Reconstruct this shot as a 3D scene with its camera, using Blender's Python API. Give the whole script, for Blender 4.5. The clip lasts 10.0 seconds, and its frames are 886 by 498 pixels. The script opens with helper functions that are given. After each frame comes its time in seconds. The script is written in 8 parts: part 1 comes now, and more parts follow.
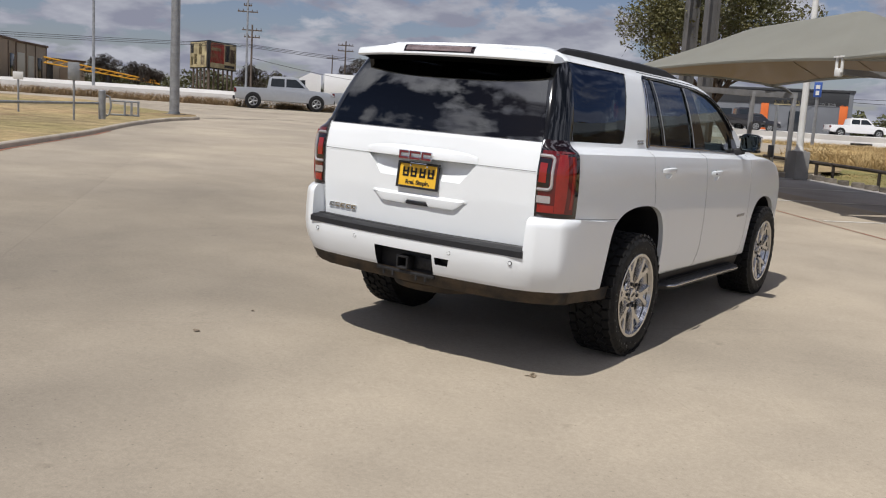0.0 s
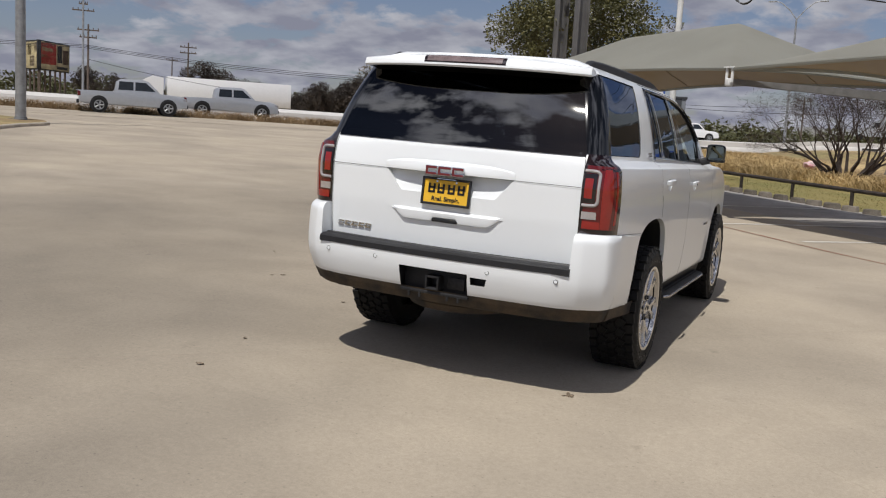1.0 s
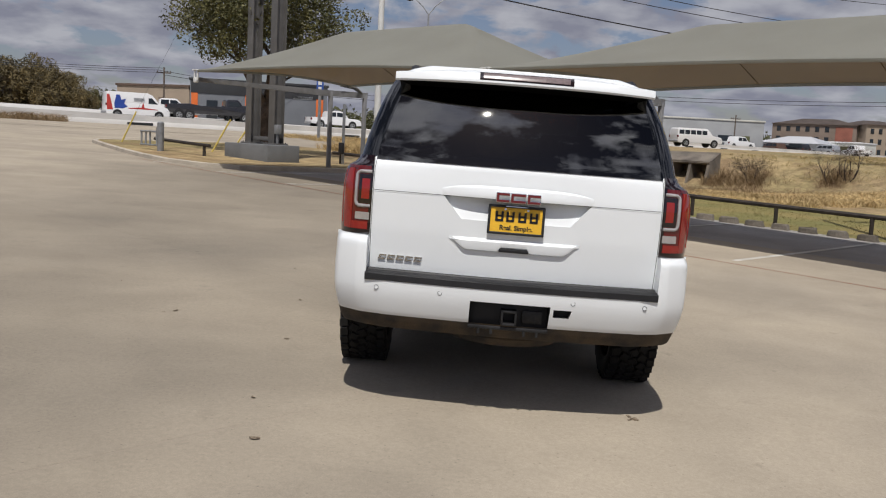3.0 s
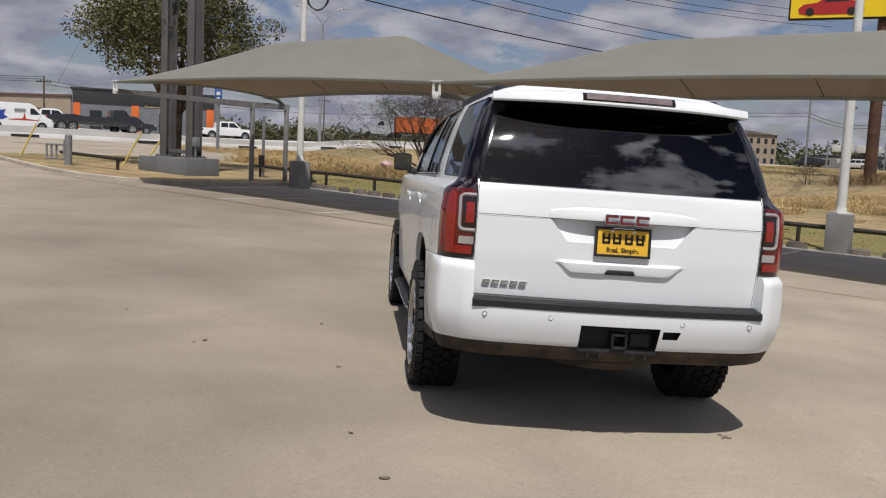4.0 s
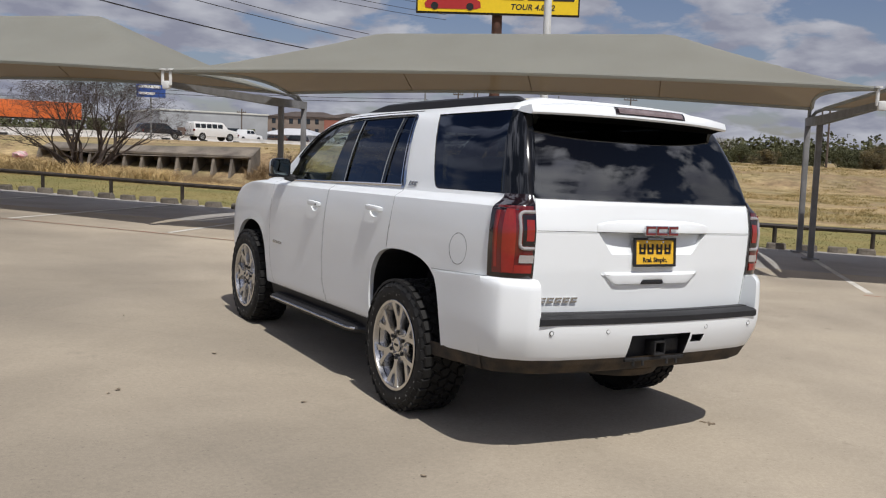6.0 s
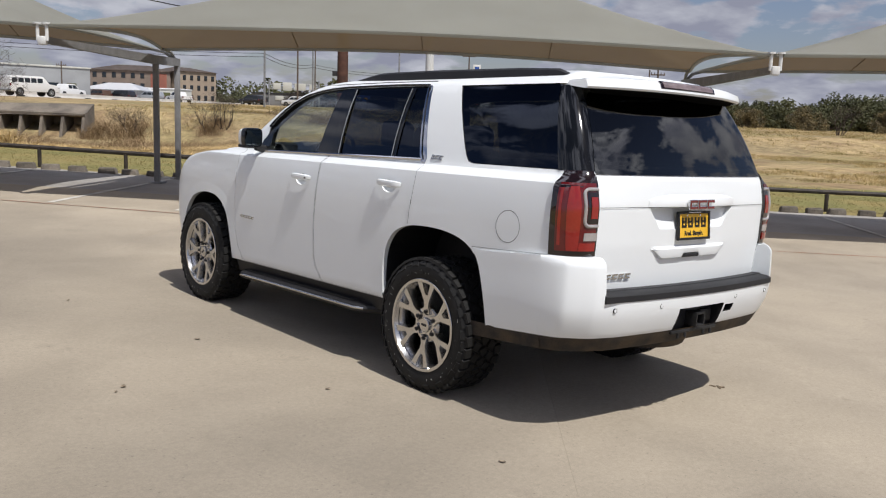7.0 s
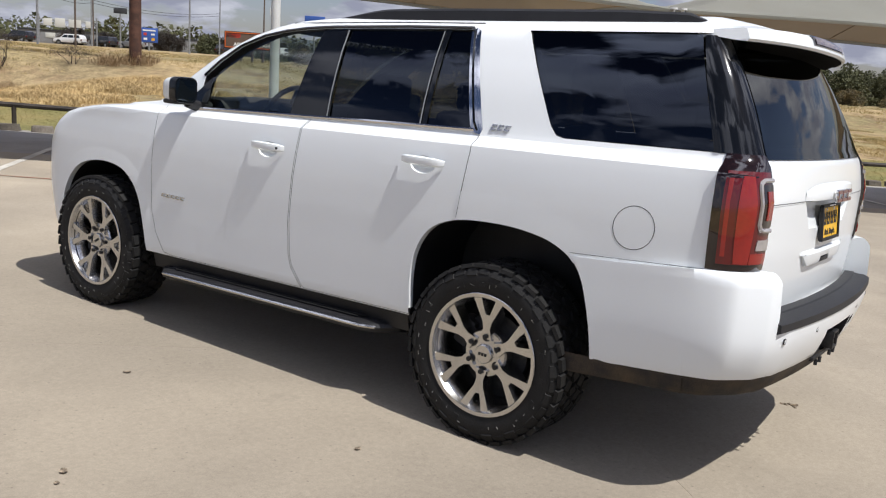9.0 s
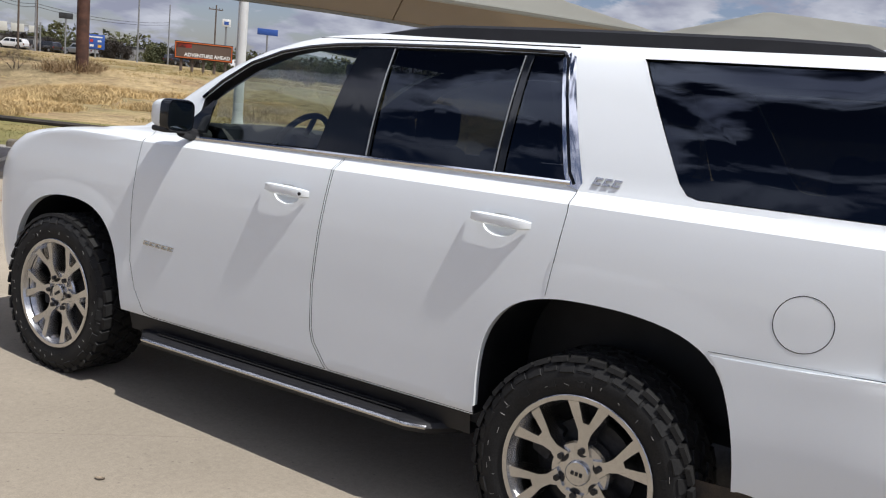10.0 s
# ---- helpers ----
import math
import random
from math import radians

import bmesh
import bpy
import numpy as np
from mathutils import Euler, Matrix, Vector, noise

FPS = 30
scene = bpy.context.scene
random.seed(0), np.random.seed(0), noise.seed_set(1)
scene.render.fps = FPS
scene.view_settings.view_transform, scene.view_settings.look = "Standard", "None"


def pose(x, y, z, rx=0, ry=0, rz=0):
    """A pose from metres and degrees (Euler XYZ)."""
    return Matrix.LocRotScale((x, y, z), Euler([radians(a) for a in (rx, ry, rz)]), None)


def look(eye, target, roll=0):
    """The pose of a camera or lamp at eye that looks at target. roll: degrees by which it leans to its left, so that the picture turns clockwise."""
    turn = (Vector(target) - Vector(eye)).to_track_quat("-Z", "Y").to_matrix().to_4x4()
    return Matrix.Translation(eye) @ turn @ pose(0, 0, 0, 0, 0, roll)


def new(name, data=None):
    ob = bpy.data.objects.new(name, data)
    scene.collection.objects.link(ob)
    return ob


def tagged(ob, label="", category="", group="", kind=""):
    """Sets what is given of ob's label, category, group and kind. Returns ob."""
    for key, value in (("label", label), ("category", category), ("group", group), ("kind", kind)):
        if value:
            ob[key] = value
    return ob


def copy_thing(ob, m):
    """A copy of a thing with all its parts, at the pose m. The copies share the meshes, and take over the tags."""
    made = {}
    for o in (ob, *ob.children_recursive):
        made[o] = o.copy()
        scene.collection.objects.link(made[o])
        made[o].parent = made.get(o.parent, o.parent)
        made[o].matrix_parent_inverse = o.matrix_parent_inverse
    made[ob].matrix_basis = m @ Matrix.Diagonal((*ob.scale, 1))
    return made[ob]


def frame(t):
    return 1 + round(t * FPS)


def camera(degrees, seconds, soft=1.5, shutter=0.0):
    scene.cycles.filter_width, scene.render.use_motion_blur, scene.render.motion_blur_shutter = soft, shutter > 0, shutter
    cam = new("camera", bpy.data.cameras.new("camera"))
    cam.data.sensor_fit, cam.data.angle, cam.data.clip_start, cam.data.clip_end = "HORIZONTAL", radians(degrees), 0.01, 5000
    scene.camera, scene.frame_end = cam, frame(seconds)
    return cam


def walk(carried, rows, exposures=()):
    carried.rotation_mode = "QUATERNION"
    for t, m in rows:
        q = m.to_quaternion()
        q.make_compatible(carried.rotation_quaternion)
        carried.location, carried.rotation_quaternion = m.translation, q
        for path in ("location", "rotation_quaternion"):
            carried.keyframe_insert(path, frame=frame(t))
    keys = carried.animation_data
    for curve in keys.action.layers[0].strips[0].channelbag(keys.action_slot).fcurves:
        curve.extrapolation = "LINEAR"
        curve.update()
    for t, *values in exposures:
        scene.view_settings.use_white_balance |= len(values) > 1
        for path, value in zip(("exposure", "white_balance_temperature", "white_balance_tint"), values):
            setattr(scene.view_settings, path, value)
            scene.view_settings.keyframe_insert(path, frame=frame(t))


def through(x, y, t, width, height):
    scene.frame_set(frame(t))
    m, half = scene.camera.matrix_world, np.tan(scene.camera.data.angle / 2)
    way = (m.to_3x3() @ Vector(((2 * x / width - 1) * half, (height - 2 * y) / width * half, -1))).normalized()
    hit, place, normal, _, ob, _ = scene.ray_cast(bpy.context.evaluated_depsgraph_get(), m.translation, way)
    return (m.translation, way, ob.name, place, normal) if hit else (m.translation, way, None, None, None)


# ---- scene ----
cam = camera(52.214, 10.0, soft=1.15)
PATH = [
    (0, (3.3027, -5.6036, 1.4452), (2.1851, -3.9685, 1.1670), 3.34),
    (0.5, (2.7957, -5.9019, 1.4574), (1.7903, -4.1936, 1.1909), 4.51),
    (1, (2.2246, -5.9489, 1.4424), (1.4023, -4.1430, 1.1921), 3.25),
    (1.5, (1.6345, -6.0677, 1.4359), (0.9561, -4.2000, 1.2095), 4.19),
    (2, (1.0584, -6.1728, 1.5095), (0.5758, -4.2492, 1.2506), 4.33),
    (2.5, (0.3840, -6.1280, 1.5122), (0.1174, -4.1625, 1.2554), 3.47),
    (3.8, (-1.2155, -5.9525, 1.5376), (-1.0255, -3.9723, 1.3305), 2.55),
    (4, (-1.4482, -5.8903, 1.5314), (-1.2396, -3.9117, 1.3280), 2.60),
    (4.5, (-2.0101, -5.7391, 1.5647), (-1.5803, -3.7982, 1.3454), 4.15),
    (5, (-2.5541, -5.4550, 1.5568), (-1.9467, -3.5631, 1.3297), 2.51),
    (5.5, (-3.0775, -5.1948, 1.5548), (-2.2875, -3.3682, 1.3557), 2.01),
    (5.7, (-3.2666, -5.0937, 1.5936), (-2.3914, -3.3062, 1.3967), 1.99),
    (6.8, (-4.2640, -4.2461, 1.6522), (-3.0016, -2.7194, 1.3777), 1.64),
    (7, (-4.4053, -4.0785, 1.6882), (-3.1097, -2.5833, 1.3954), 1.80),
    (7.5, (-4.5737, -3.6019, 1.6576), (-3.1938, -2.1911, 1.3330), 1.26),
    (8, (-4.6136, -3.0623, 1.6700), (-3.1191, -1.7728, 1.3477), 2.55),
    (8.5, (-4.5299, -2.5565, 1.6774), (-2.9748, -1.3508, 1.3198), 4.11),
    (9, (-4.2806, -2.0769, 1.6568), (-2.6822, -0.9367, 1.2761), 3.64),
    (9.5, (-4.0532, -1.5748, 1.6523), (-2.3701, -0.5469, 1.3193), 5.59),
    (10, (-3.7896, -1.1059, 1.6756), (-2.1187, -0.0584, 1.3425), 5.58),
]
EXPOSURES = [(0, 0.03, 6480, 10), (1, -0.11, 6510, 10), (2.5, -0.20, 6530, 10), (4.5, -0.11, 6510, 10), (5.5, -0.06, 6470, 10), (7, 0.13, 6440, 10), (8, 0.23, 6390, 10), (9, 0.31, 6350, 10), (10, 0.28, 6290, 10)]
walk(cam, [(t, look(eye, target, roll)) for t, eye, target, roll in PATH], EXPOSURES)

# ---- light ----
SUN = Vector((-0.03, -0.50, 0.865)).normalized()   # towards the sun
world = bpy.data.worlds.new("sky")
scene.world = world
world.use_nodes = True
wn, wl = world.node_tree.nodes, world.node_tree.links
wn.clear()
w_out = wn.new("ShaderNodeOutputWorld")
w_bg = wn.new("ShaderNodeBackground")
w_sky = wn.new("ShaderNodeTexSky")
w_sky.sky_type = "NISHITA"
w_sky.sun_disc = False
w_sky.sun_elevation = math.asin(SUN.z)
w_sky.sun_rotation = math.atan2(SUN.x, SUN.y)
w_co = wn.new("ShaderNodeTexCoord")
w_sep = wn.new("ShaderNodeSeparateXYZ")
wl.new(w_co.outputs["Generated"], w_sep.inputs[0])
w_vec = wn.new("ShaderNodeCombineXYZ")
w_clip = wn.new("ShaderNodeMath"); w_clip.operation = "MAXIMUM"; w_clip.inputs[1].default_value = 0.01
wl.new(w_sep.outputs[2], w_clip.inputs[0])
wl.new(w_sep.outputs[0], w_vec.inputs[0]); wl.new(w_sep.outputs[1], w_vec.inputs[1]); wl.new(w_clip.outputs[0], w_vec.inputs[2])
wl.new(w_vec.outputs[0], w_sky.inputs["Vector"])
# clouds: the sky's directions laid on a flat sheet overhead
w_zmax = wn.new("ShaderNodeMath"); w_zmax.operation = "MAXIMUM"; w_zmax.inputs[1].default_value = 0.0
wl.new(w_sep.outputs[2], w_zmax.inputs[0])
w_add = wn.new("ShaderNodeMath"); w_add.operation = "ADD"; w_add.inputs[1].default_value = 0.26
wl.new(w_zmax.outputs[0], w_add.inputs[0])
w_dx = wn.new("ShaderNodeMath"); w_dx.operation = "DIVIDE"
w_dy = wn.new("ShaderNodeMath"); w_dy.operation = "DIVIDE"
for node, k in ((w_dx, 0), (w_dy, 1)):
    wl.new(w_sep.outputs[k], node.inputs[0])
    wl.new(w_add.outputs[0], node.inputs[1])
w_cmb = wn.new("ShaderNodeCombineXYZ")
wl.new(w_dx.outputs[0], w_cmb.inputs[0])
wl.new(w_dy.outputs[0], w_cmb.inputs[1])
w_n1 = wn.new("ShaderNodeTexNoise")
w_n1.noise_dimensions = "4D"
w_n1.inputs["W"].default_value = 5.0
w_n1.inputs["Scale"].default_value = 3.4
w_n1.inputs["Detail"].default_value = 9
w_n1.inputs["Roughness"].default_value = 0.56
w_n1.inputs["Distortion"].default_value = 0.25
wl.new(w_cmb.outputs[0], w_n1.inputs["Vector"])
w_ramp = wn.new("ShaderNodeValToRGB")
w_ramp.color_ramp.elements[0].position = 0.475
w_ramp.color_ramp.elements[1].position = 0.54
# more cloud towards the horizon
w_low = wn.new("ShaderNodeMath"); w_low.operation = "MULTIPLY_ADD"; w_low.inputs[1].default_value = -0.075; w_low.inputs[2].default_value = 0.035
wl.new(w_zmax.outputs[0], w_low.inputs[0])
w_cover = wn.new("ShaderNodeMath"); w_cover.operation = "ADD"
wl.new(w_n1.outputs[0], w_cover.inputs[0]); wl.new(w_low.outputs[0], w_cover.inputs[1])
wl.new(w_cover.outputs[0], w_ramp.inputs[0])
w_n2 = wn.new("ShaderNodeTexNoise")
w_n2.inputs["Scale"].default_value = 5.5
w_n2.inputs["Detail"].default_value = 7
wl.new(w_cmb.outputs[0], w_n2.inputs["Vector"])
w_shade = wn.new("ShaderNodeValToRGB")
w_shade.color_ramp.elements[0].position = 0.38
w_shade.color_ramp.elements[0].color = (3.6, 3.75, 4.75, 1)
w_shade.color_ramp.elements[1].position = 0.66
w_shade.color_ramp.elements[1].color = (6.5, 6.65, 7.4, 1)
wl.new(w_n2.outputs[0], w_shade.inputs[0])
w_mix = wn.new("ShaderNodeMix"); w_mix.data_type = "RGBA"
# clouds high up are seen against the sun's side and are the brightest; the clear sky between them is deep
w_high = wn.new("ShaderNodeMapRange"); w_high.interpolation_type = "SMOOTHSTEP"
for k, value in (("From Min", 0.25), ("From Max", 0.85), ("To Min", 1.0), ("To Max", 3.2)):
    w_high.inputs[k].default_value = value
wl.new(w_zmax.outputs[0], w_high.inputs["Value"])
w_bright = wn.new("ShaderNodeVectorMath"); w_bright.operation = "SCALE"
wl.new(w_shade.outputs[0], w_bright.inputs[0]); wl.new(w_high.outputs[0], w_bright.inputs["Scale"])
w_tone = wn.new("ShaderNodeMapRange"); w_tone.interpolation_type = "SMOOTHSTEP"
for k, value in (("From Min", 0.1), ("From Max", 0.8), ("To Min", 0.9), ("To Max", 0.32)):
    w_tone.inputs[k].default_value = value
wl.new(w_zmax.outputs[0], w_tone.inputs["Value"])
w_hue = wn.new("ShaderNodeVectorMath"); w_hue.operation = "MULTIPLY"; w_hue.inputs[1].default_value = (0.97, 0.92, 1.06)
wl.new(w_sky.outputs[0], w_hue.inputs[0])
w_deep = wn.new("ShaderNodeVectorMath"); w_deep.operation = "SCALE"
wl.new(w_hue.outputs[0], w_deep.inputs[0]); wl.new(w_tone.outputs[0], w_deep.inputs["Scale"])
wl.new(w_ramp.outputs[0], w_mix.inputs["Factor"])
wl.new(w_deep.outputs[0], w_mix.inputs["A"])
wl.new(w_bright.outputs[0], w_mix.inputs["B"])
wl.new(w_mix.outputs["Result"], w_bg.inputs[0])
w_bg.inputs[1].default_value = 0.07
wl.new(w_bg.outputs[0], w_out.inputs[0])

sun_data = bpy.data.lights.new("sun", "SUN")
sun_data.energy, sun_data.angle, sun_data.color = 3.9, radians(0.53), (1.0, 0.965, 0.915)
sun = new("sun", sun_data)
sun.matrix_world = look(SUN * 100, (0, 0, 0))
scene.view_settings.exposure = 0.0

# ---- materials ----
def material(name, color, rough=0.6, metal=0.0, vary=0.12, scale=6.0, grain=60.0, bump=0.15, coat=0.0, dark=None, obj=False, rand=0.0, spec=0.5, dist=0.01):
    """A surface with broad stains and fine grain. dark: the colour of its stains."""
    m = bpy.data.materials.new(name)
    m.use_nodes = True
    n, l = m.node_tree.nodes, m.node_tree.links
    b = n["Principled BSDF"]
    b.inputs["Roughness"].default_value = rough
    b.inputs["Metallic"].default_value = metal
    b.inputs["Coat Weight"].default_value = coat
    b.inputs["Coat Roughness"].default_value = 0.04
    b.inputs["Specular IOR Level"].default_value = spec
    co = n.new("ShaderNodeTexCoord")
    v = co.outputs["Object"]
    big = n.new("ShaderNodeTexNoise")
    big.inputs["Scale"].default_value = scale
    big.inputs["Detail"].default_value = 5
    fine = n.new("ShaderNodeTexNoise")
    fine.inputs["Scale"].default_value = grain
    fine.inputs["Detail"].default_value = 3
    l.new(v, big.inputs["Vector"])
    l.new(v, fine.inputs["Vector"])
    mix = n.new("ShaderNodeMix"); mix.data_type = "RGBA"
    low = dark or [c * (1 - 2 * vary) for c in color]
    mix.inputs["A"].default_value = (*low[:3], 1)
    mix.inputs["B"].default_value = (*color[:3], 1)
    ramp = n.new("ShaderNodeMapRange")
    ramp.inputs["From Min"].default_value = 0.35
    ramp.inputs["From Max"].default_value = 0.62
    l.new(big.outputs[0], ramp.inputs[0])
    l.new(ramp.outputs[0], mix.inputs["Factor"])
    mix2 = n.new("ShaderNodeMix"); mix2.data_type = "RGBA"; mix2.blend_type = "MULTIPLY"
    mix2.inputs["Factor"].default_value = 1.0
    r2 = n.new("ShaderNodeMapRange")
    r2.inputs["From Min"].default_value = 0.3
    r2.inputs["From Max"].default_value = 0.7
    r2.inputs["To Min"].default_value = 1 - vary
    r2.inputs["To Max"].default_value = 1 + vary
    l.new(fine.outputs[0], r2.inputs[0])
    l.new(mix.outputs["Result"], mix2.inputs["A"])
    l.new(r2.outputs[0], mix2.inputs["B"])
    last = mix2.outputs["Result"]
    if rand:
        info = n.new("ShaderNodeObjectInfo")
        r3 = n.new("ShaderNodeMapRange")
        r3.inputs["To Min"].default_value = 1 - rand
        r3.inputs["To Max"].default_value = 1 + rand
        l.new(info.outputs["Random"], r3.inputs[0])
        mix3 = n.new("ShaderNodeMix"); mix3.data_type = "RGBA"; mix3.blend_type = "MULTIPLY"
        mix3.inputs["Factor"].default_value = 1.0
        l.new(last, mix3.inputs["A"])
        l.new(r3.outputs[0], mix3.inputs["B"])
        last = mix3.outputs["Result"]
    l.new(last, b.inputs["Base Color"])
    if bump:
        bp = n.new("ShaderNodeBump")
        bp.inputs["Strength"].default_value = bump
        bp.inputs["Distance"].default_value = dist
        l.new(fine.outputs[0], bp.inputs["Height"])
        l.new(bp.outputs[0], b.inputs["Normal"])
    return m


def glass(name, tint, gloss=(0.9, 0.95, 1.0), ior=1.5):
    m = bpy.data.materials.new(name)
    m.use_nodes = True
    n, l = m.node_tree.nodes, m.node_tree.links
    n.remove(n["Principled BSDF"])
    out = n["Material Output"]
    tr = n.new("ShaderNodeBsdfTransparent"); tr.inputs[0].default_value = (*tint, 1)
    gl = n.new("ShaderNodeBsdfGlossy"); gl.inputs["Roughness"].default_value = 0.015; gl.inputs[0].default_value = (*gloss, 1)
    lw = n.new("ShaderNodeLayerWeight"); lw.inputs[0].default_value = 0.5
    pw = n.new("ShaderNodeMath"); pw.operation = "POWER"; pw.inputs[1].default_value = 4.0
    fr = n.new("ShaderNodeMapRange"); fr.inputs["To Min"].default_value = ((ior - 1) / (ior + 1)) ** 2 * 1.6; fr.inputs["To Max"].default_value = 0.95
    mx = n.new("ShaderNodeMixShader")
    l.new(lw.outputs["Facing"], pw.inputs[0]); l.new(pw.outputs[0], fr.inputs[0])
    l.new(fr.outputs[0], mx.inputs[0]); l.new(tr.outputs[0], mx.inputs[1]); l.new(gl.outputs[0], mx.inputs[2])
    l.new(mx.outputs[0], out.inputs[0])
    return m


def concrete_material(name, color, stain, warm):
    """Broom-finished slab: broad stains, tyre sweeps, fine speckle."""
    m = material(name, color, rough=0.86, vary=0.10, scale=0.35, grain=170, bump=0.12, dark=stain, rand=0.03, spec=0.3, dist=0.004)
    n, l = m.node_tree.nodes, m.node_tree.links
    b = n["Principled BSDF"]
    src = b.inputs["Base Color"].links[0].from_socket
    geo = n.new("ShaderNodeNewGeometry")
    mp = n.new("ShaderNodeMapping")
    mp.inputs["Scale"].default_value = (0.6, 1.7, 1)
    mp.inputs["Rotation"].default_value = (0, 0, radians(28))
    l.new(geo.outputs["Position"], mp.inputs["Vector"])
    streak = n.new("ShaderNodeTexNoise"); streak.inputs["Scale"].default_value = 0.55; streak.inputs["Detail"].default_value = 6; streak.inputs["Distortion"].default_value = 0.6
    l.new(mp.outputs[0], streak.inputs["Vector"])
    r = n.new("ShaderNodeMapRange"); r.inputs["From Min"].default_value = 0.42; r.inputs["From Max"].default_value = 0.72; r.inputs["To Min"].default_value = 0.0; r.inputs["To Max"].default_value = 0.28
    l.new(streak.outputs[0], r.inputs[0])
    mx = n.new("ShaderNodeMix"); mx.data_type = "RGBA"
    mx.inputs["B"].default_value = (*warm, 1)
    l.new(r.outputs[0], mx.inputs["Factor"]); l.new(src, mx.inputs["A"])
    spot = n.new("ShaderNodeTexNoise"); spot.inputs["Scale"].default_value = 1.7; spot.inputs["Detail"].default_value = 9; spot.inputs["Roughness"].default_value = 0.7
    l.new(geo.outputs["Position"], spot.inputs["Vector"])
    r2 = n.new("ShaderNodeMapRange"); r2.inputs["From Min"].default_value = 0.62; r2.inputs["From Max"].default_value = 0.76; r2.inputs["To Max"].default_value = 0.45
    l.new(spot.outputs[0], r2.inputs[0])
    mx2 = n.new("ShaderNodeMix"); mx2.data_type = "RGBA"; mx2.inputs["B"].default_value = (0.16, 0.14, 0.115, 1)
    l.new(r2.outputs[0], mx2.inputs["Factor"]); l.new(mx.outputs["Result"], mx2.inputs["A"])
    # cloudy mottling and pale scuffs
    mot = n.new("ShaderNodeTexNoise"); mot.inputs["Scale"].default_value = 0.9; mot.inputs["Detail"].default_value = 8; mot.inputs["Roughness"].default_value = 0.62; mot.inputs["Distortion"].default_value = 0.4
    l.new(geo.outputs["Position"], mot.inputs["Vector"])
    r3 = n.new("ShaderNodeMapRange"); r3.inputs["From Min"].default_value = 0.34; r3.inputs["From Max"].default_value = 0.66; r3.inputs["To Min"].default_value = 0.89; r3.inputs["To Max"].default_value = 1.05
    l.new(mot.outputs[0], r3.inputs[0])
    mx3 = n.new("ShaderNodeMix"); mx3.data_type = "RGBA"; mx3.blend_type = "MULTIPLY"; mx3.inputs["Factor"].default_value = 1.0
    l.new(mx2.outputs["Result"], mx3.inputs["A"]); l.new(r3.outputs[0], mx3.inputs["B"])
    grit = n.new("ShaderNodeTexVoronoi"); grit.inputs["Scale"].default_value = 16
    l.new(geo.outputs["Position"], grit.inputs["Vector"])
    r4 = n.new("ShaderNodeMapRange"); r4.inputs["From Min"].default_value = 0.05; r4.inputs["From Max"].default_value = 0.12; r4.inputs["To Min"].default_value = 0.72; r4.inputs["To Max"].default_value = 1.0
    l.new(grit.outputs["Distance"], r4.inputs[0])
    mx4 = n.new("ShaderNodeMix"); mx4.data_type = "RGBA"; mx4.blend_type = "MULTIPLY"; mx4.inputs["Factor"].default_value = 1.0
    l.new(mx3.outputs["Result"], mx4.inputs["A"]); l.new(r4.outputs[0], mx4.inputs["B"])
    # sparse gum and oil spots of uneven outline
    warp = n.new("ShaderNodeTexNoise"); warp.inputs["Scale"].default_value = 14; warp.inputs["Detail"].default_value = 3
    l.new(geo.outputs["Position"], warp.inputs["Vector"])
    off = n.new("ShaderNodeVectorMath"); off.operation = "MULTIPLY_ADD"; off.inputs[1].default_value = (0.09, 0.09, 0.0)
    l.new(warp.outputs["Color"], off.inputs[0]); l.new(geo.outputs["Position"], off.inputs[2])
    gum = n.new("ShaderNodeTexVoronoi"); gum.inputs["Scale"].default_value = 1.35
    l.new(off.outputs[0], gum.inputs["Vector"])
    r5 = n.new("ShaderNodeMapRange"); r5.inputs["From Min"].default_value = 0.020; r5.inputs["From Max"].default_value = 0.060; r5.inputs["To Min"].default_value = 0.80; r5.inputs["To Max"].default_value = 1.0
    l.new(gum.outputs["Distance"], r5.inputs[0])
    mx5 = n.new("ShaderNodeMix"); mx5.data_type = "RGBA"; mx5.blend_type = "MULTIPLY"; mx5.inputs["Factor"].default_value = 1.0
    l.new(mx4.outputs["Result"], mx5.inputs["A"]); l.new(r5.outputs[0], mx5.inputs["B"])
    fine = n.new("ShaderNodeTexNoise"); fine.inputs["Scale"].default_value = 38; fine.inputs["Detail"].default_value = 5; fine.inputs["Roughness"].default_value = 0.75
    l.new(geo.outputs["Position"], fine.inputs["Vector"])
    r7 = n.new("ShaderNodeMapRange"); r7.inputs["From Min"].default_value = 0.32; r7.inputs["From Max"].default_value = 0.68; r7.inputs["To Min"].default_value = 0.90; r7.inputs["To Max"].default_value = 1.10
    l.new(fine.outputs[0], r7.inputs[0])
    mx7 = n.new("ShaderNodeMix"); mx7.data_type = "RGBA"; mx7.blend_type = "MULTIPLY"; mx7.inputs["Factor"].default_value = 1.0
    l.new(mx5.outputs["Result"], mx7.inputs["A"]); l.new(r7.outputs[0], mx7.inputs["B"])
    b.inputs["Diffuse Roughness"].default_value = 0.7
    # broad tone band: darker about a noise-bent line across x, paler to either side
    wide = n.new("ShaderNodeTexNoise"); wide.inputs["Scale"].default_value = 0.16; wide.inputs["Detail"].default_value = 4
    l.new(geo.outputs["Position"], wide.inputs["Vector"])
    sx = n.new("ShaderNodeSeparateXYZ")
    l.new(geo.outputs["Position"], sx.inputs[0])
    band = n.new("ShaderNodeMath"); band.operation = "MULTIPLY_ADD"; band.inputs[1].default_value = 9.0
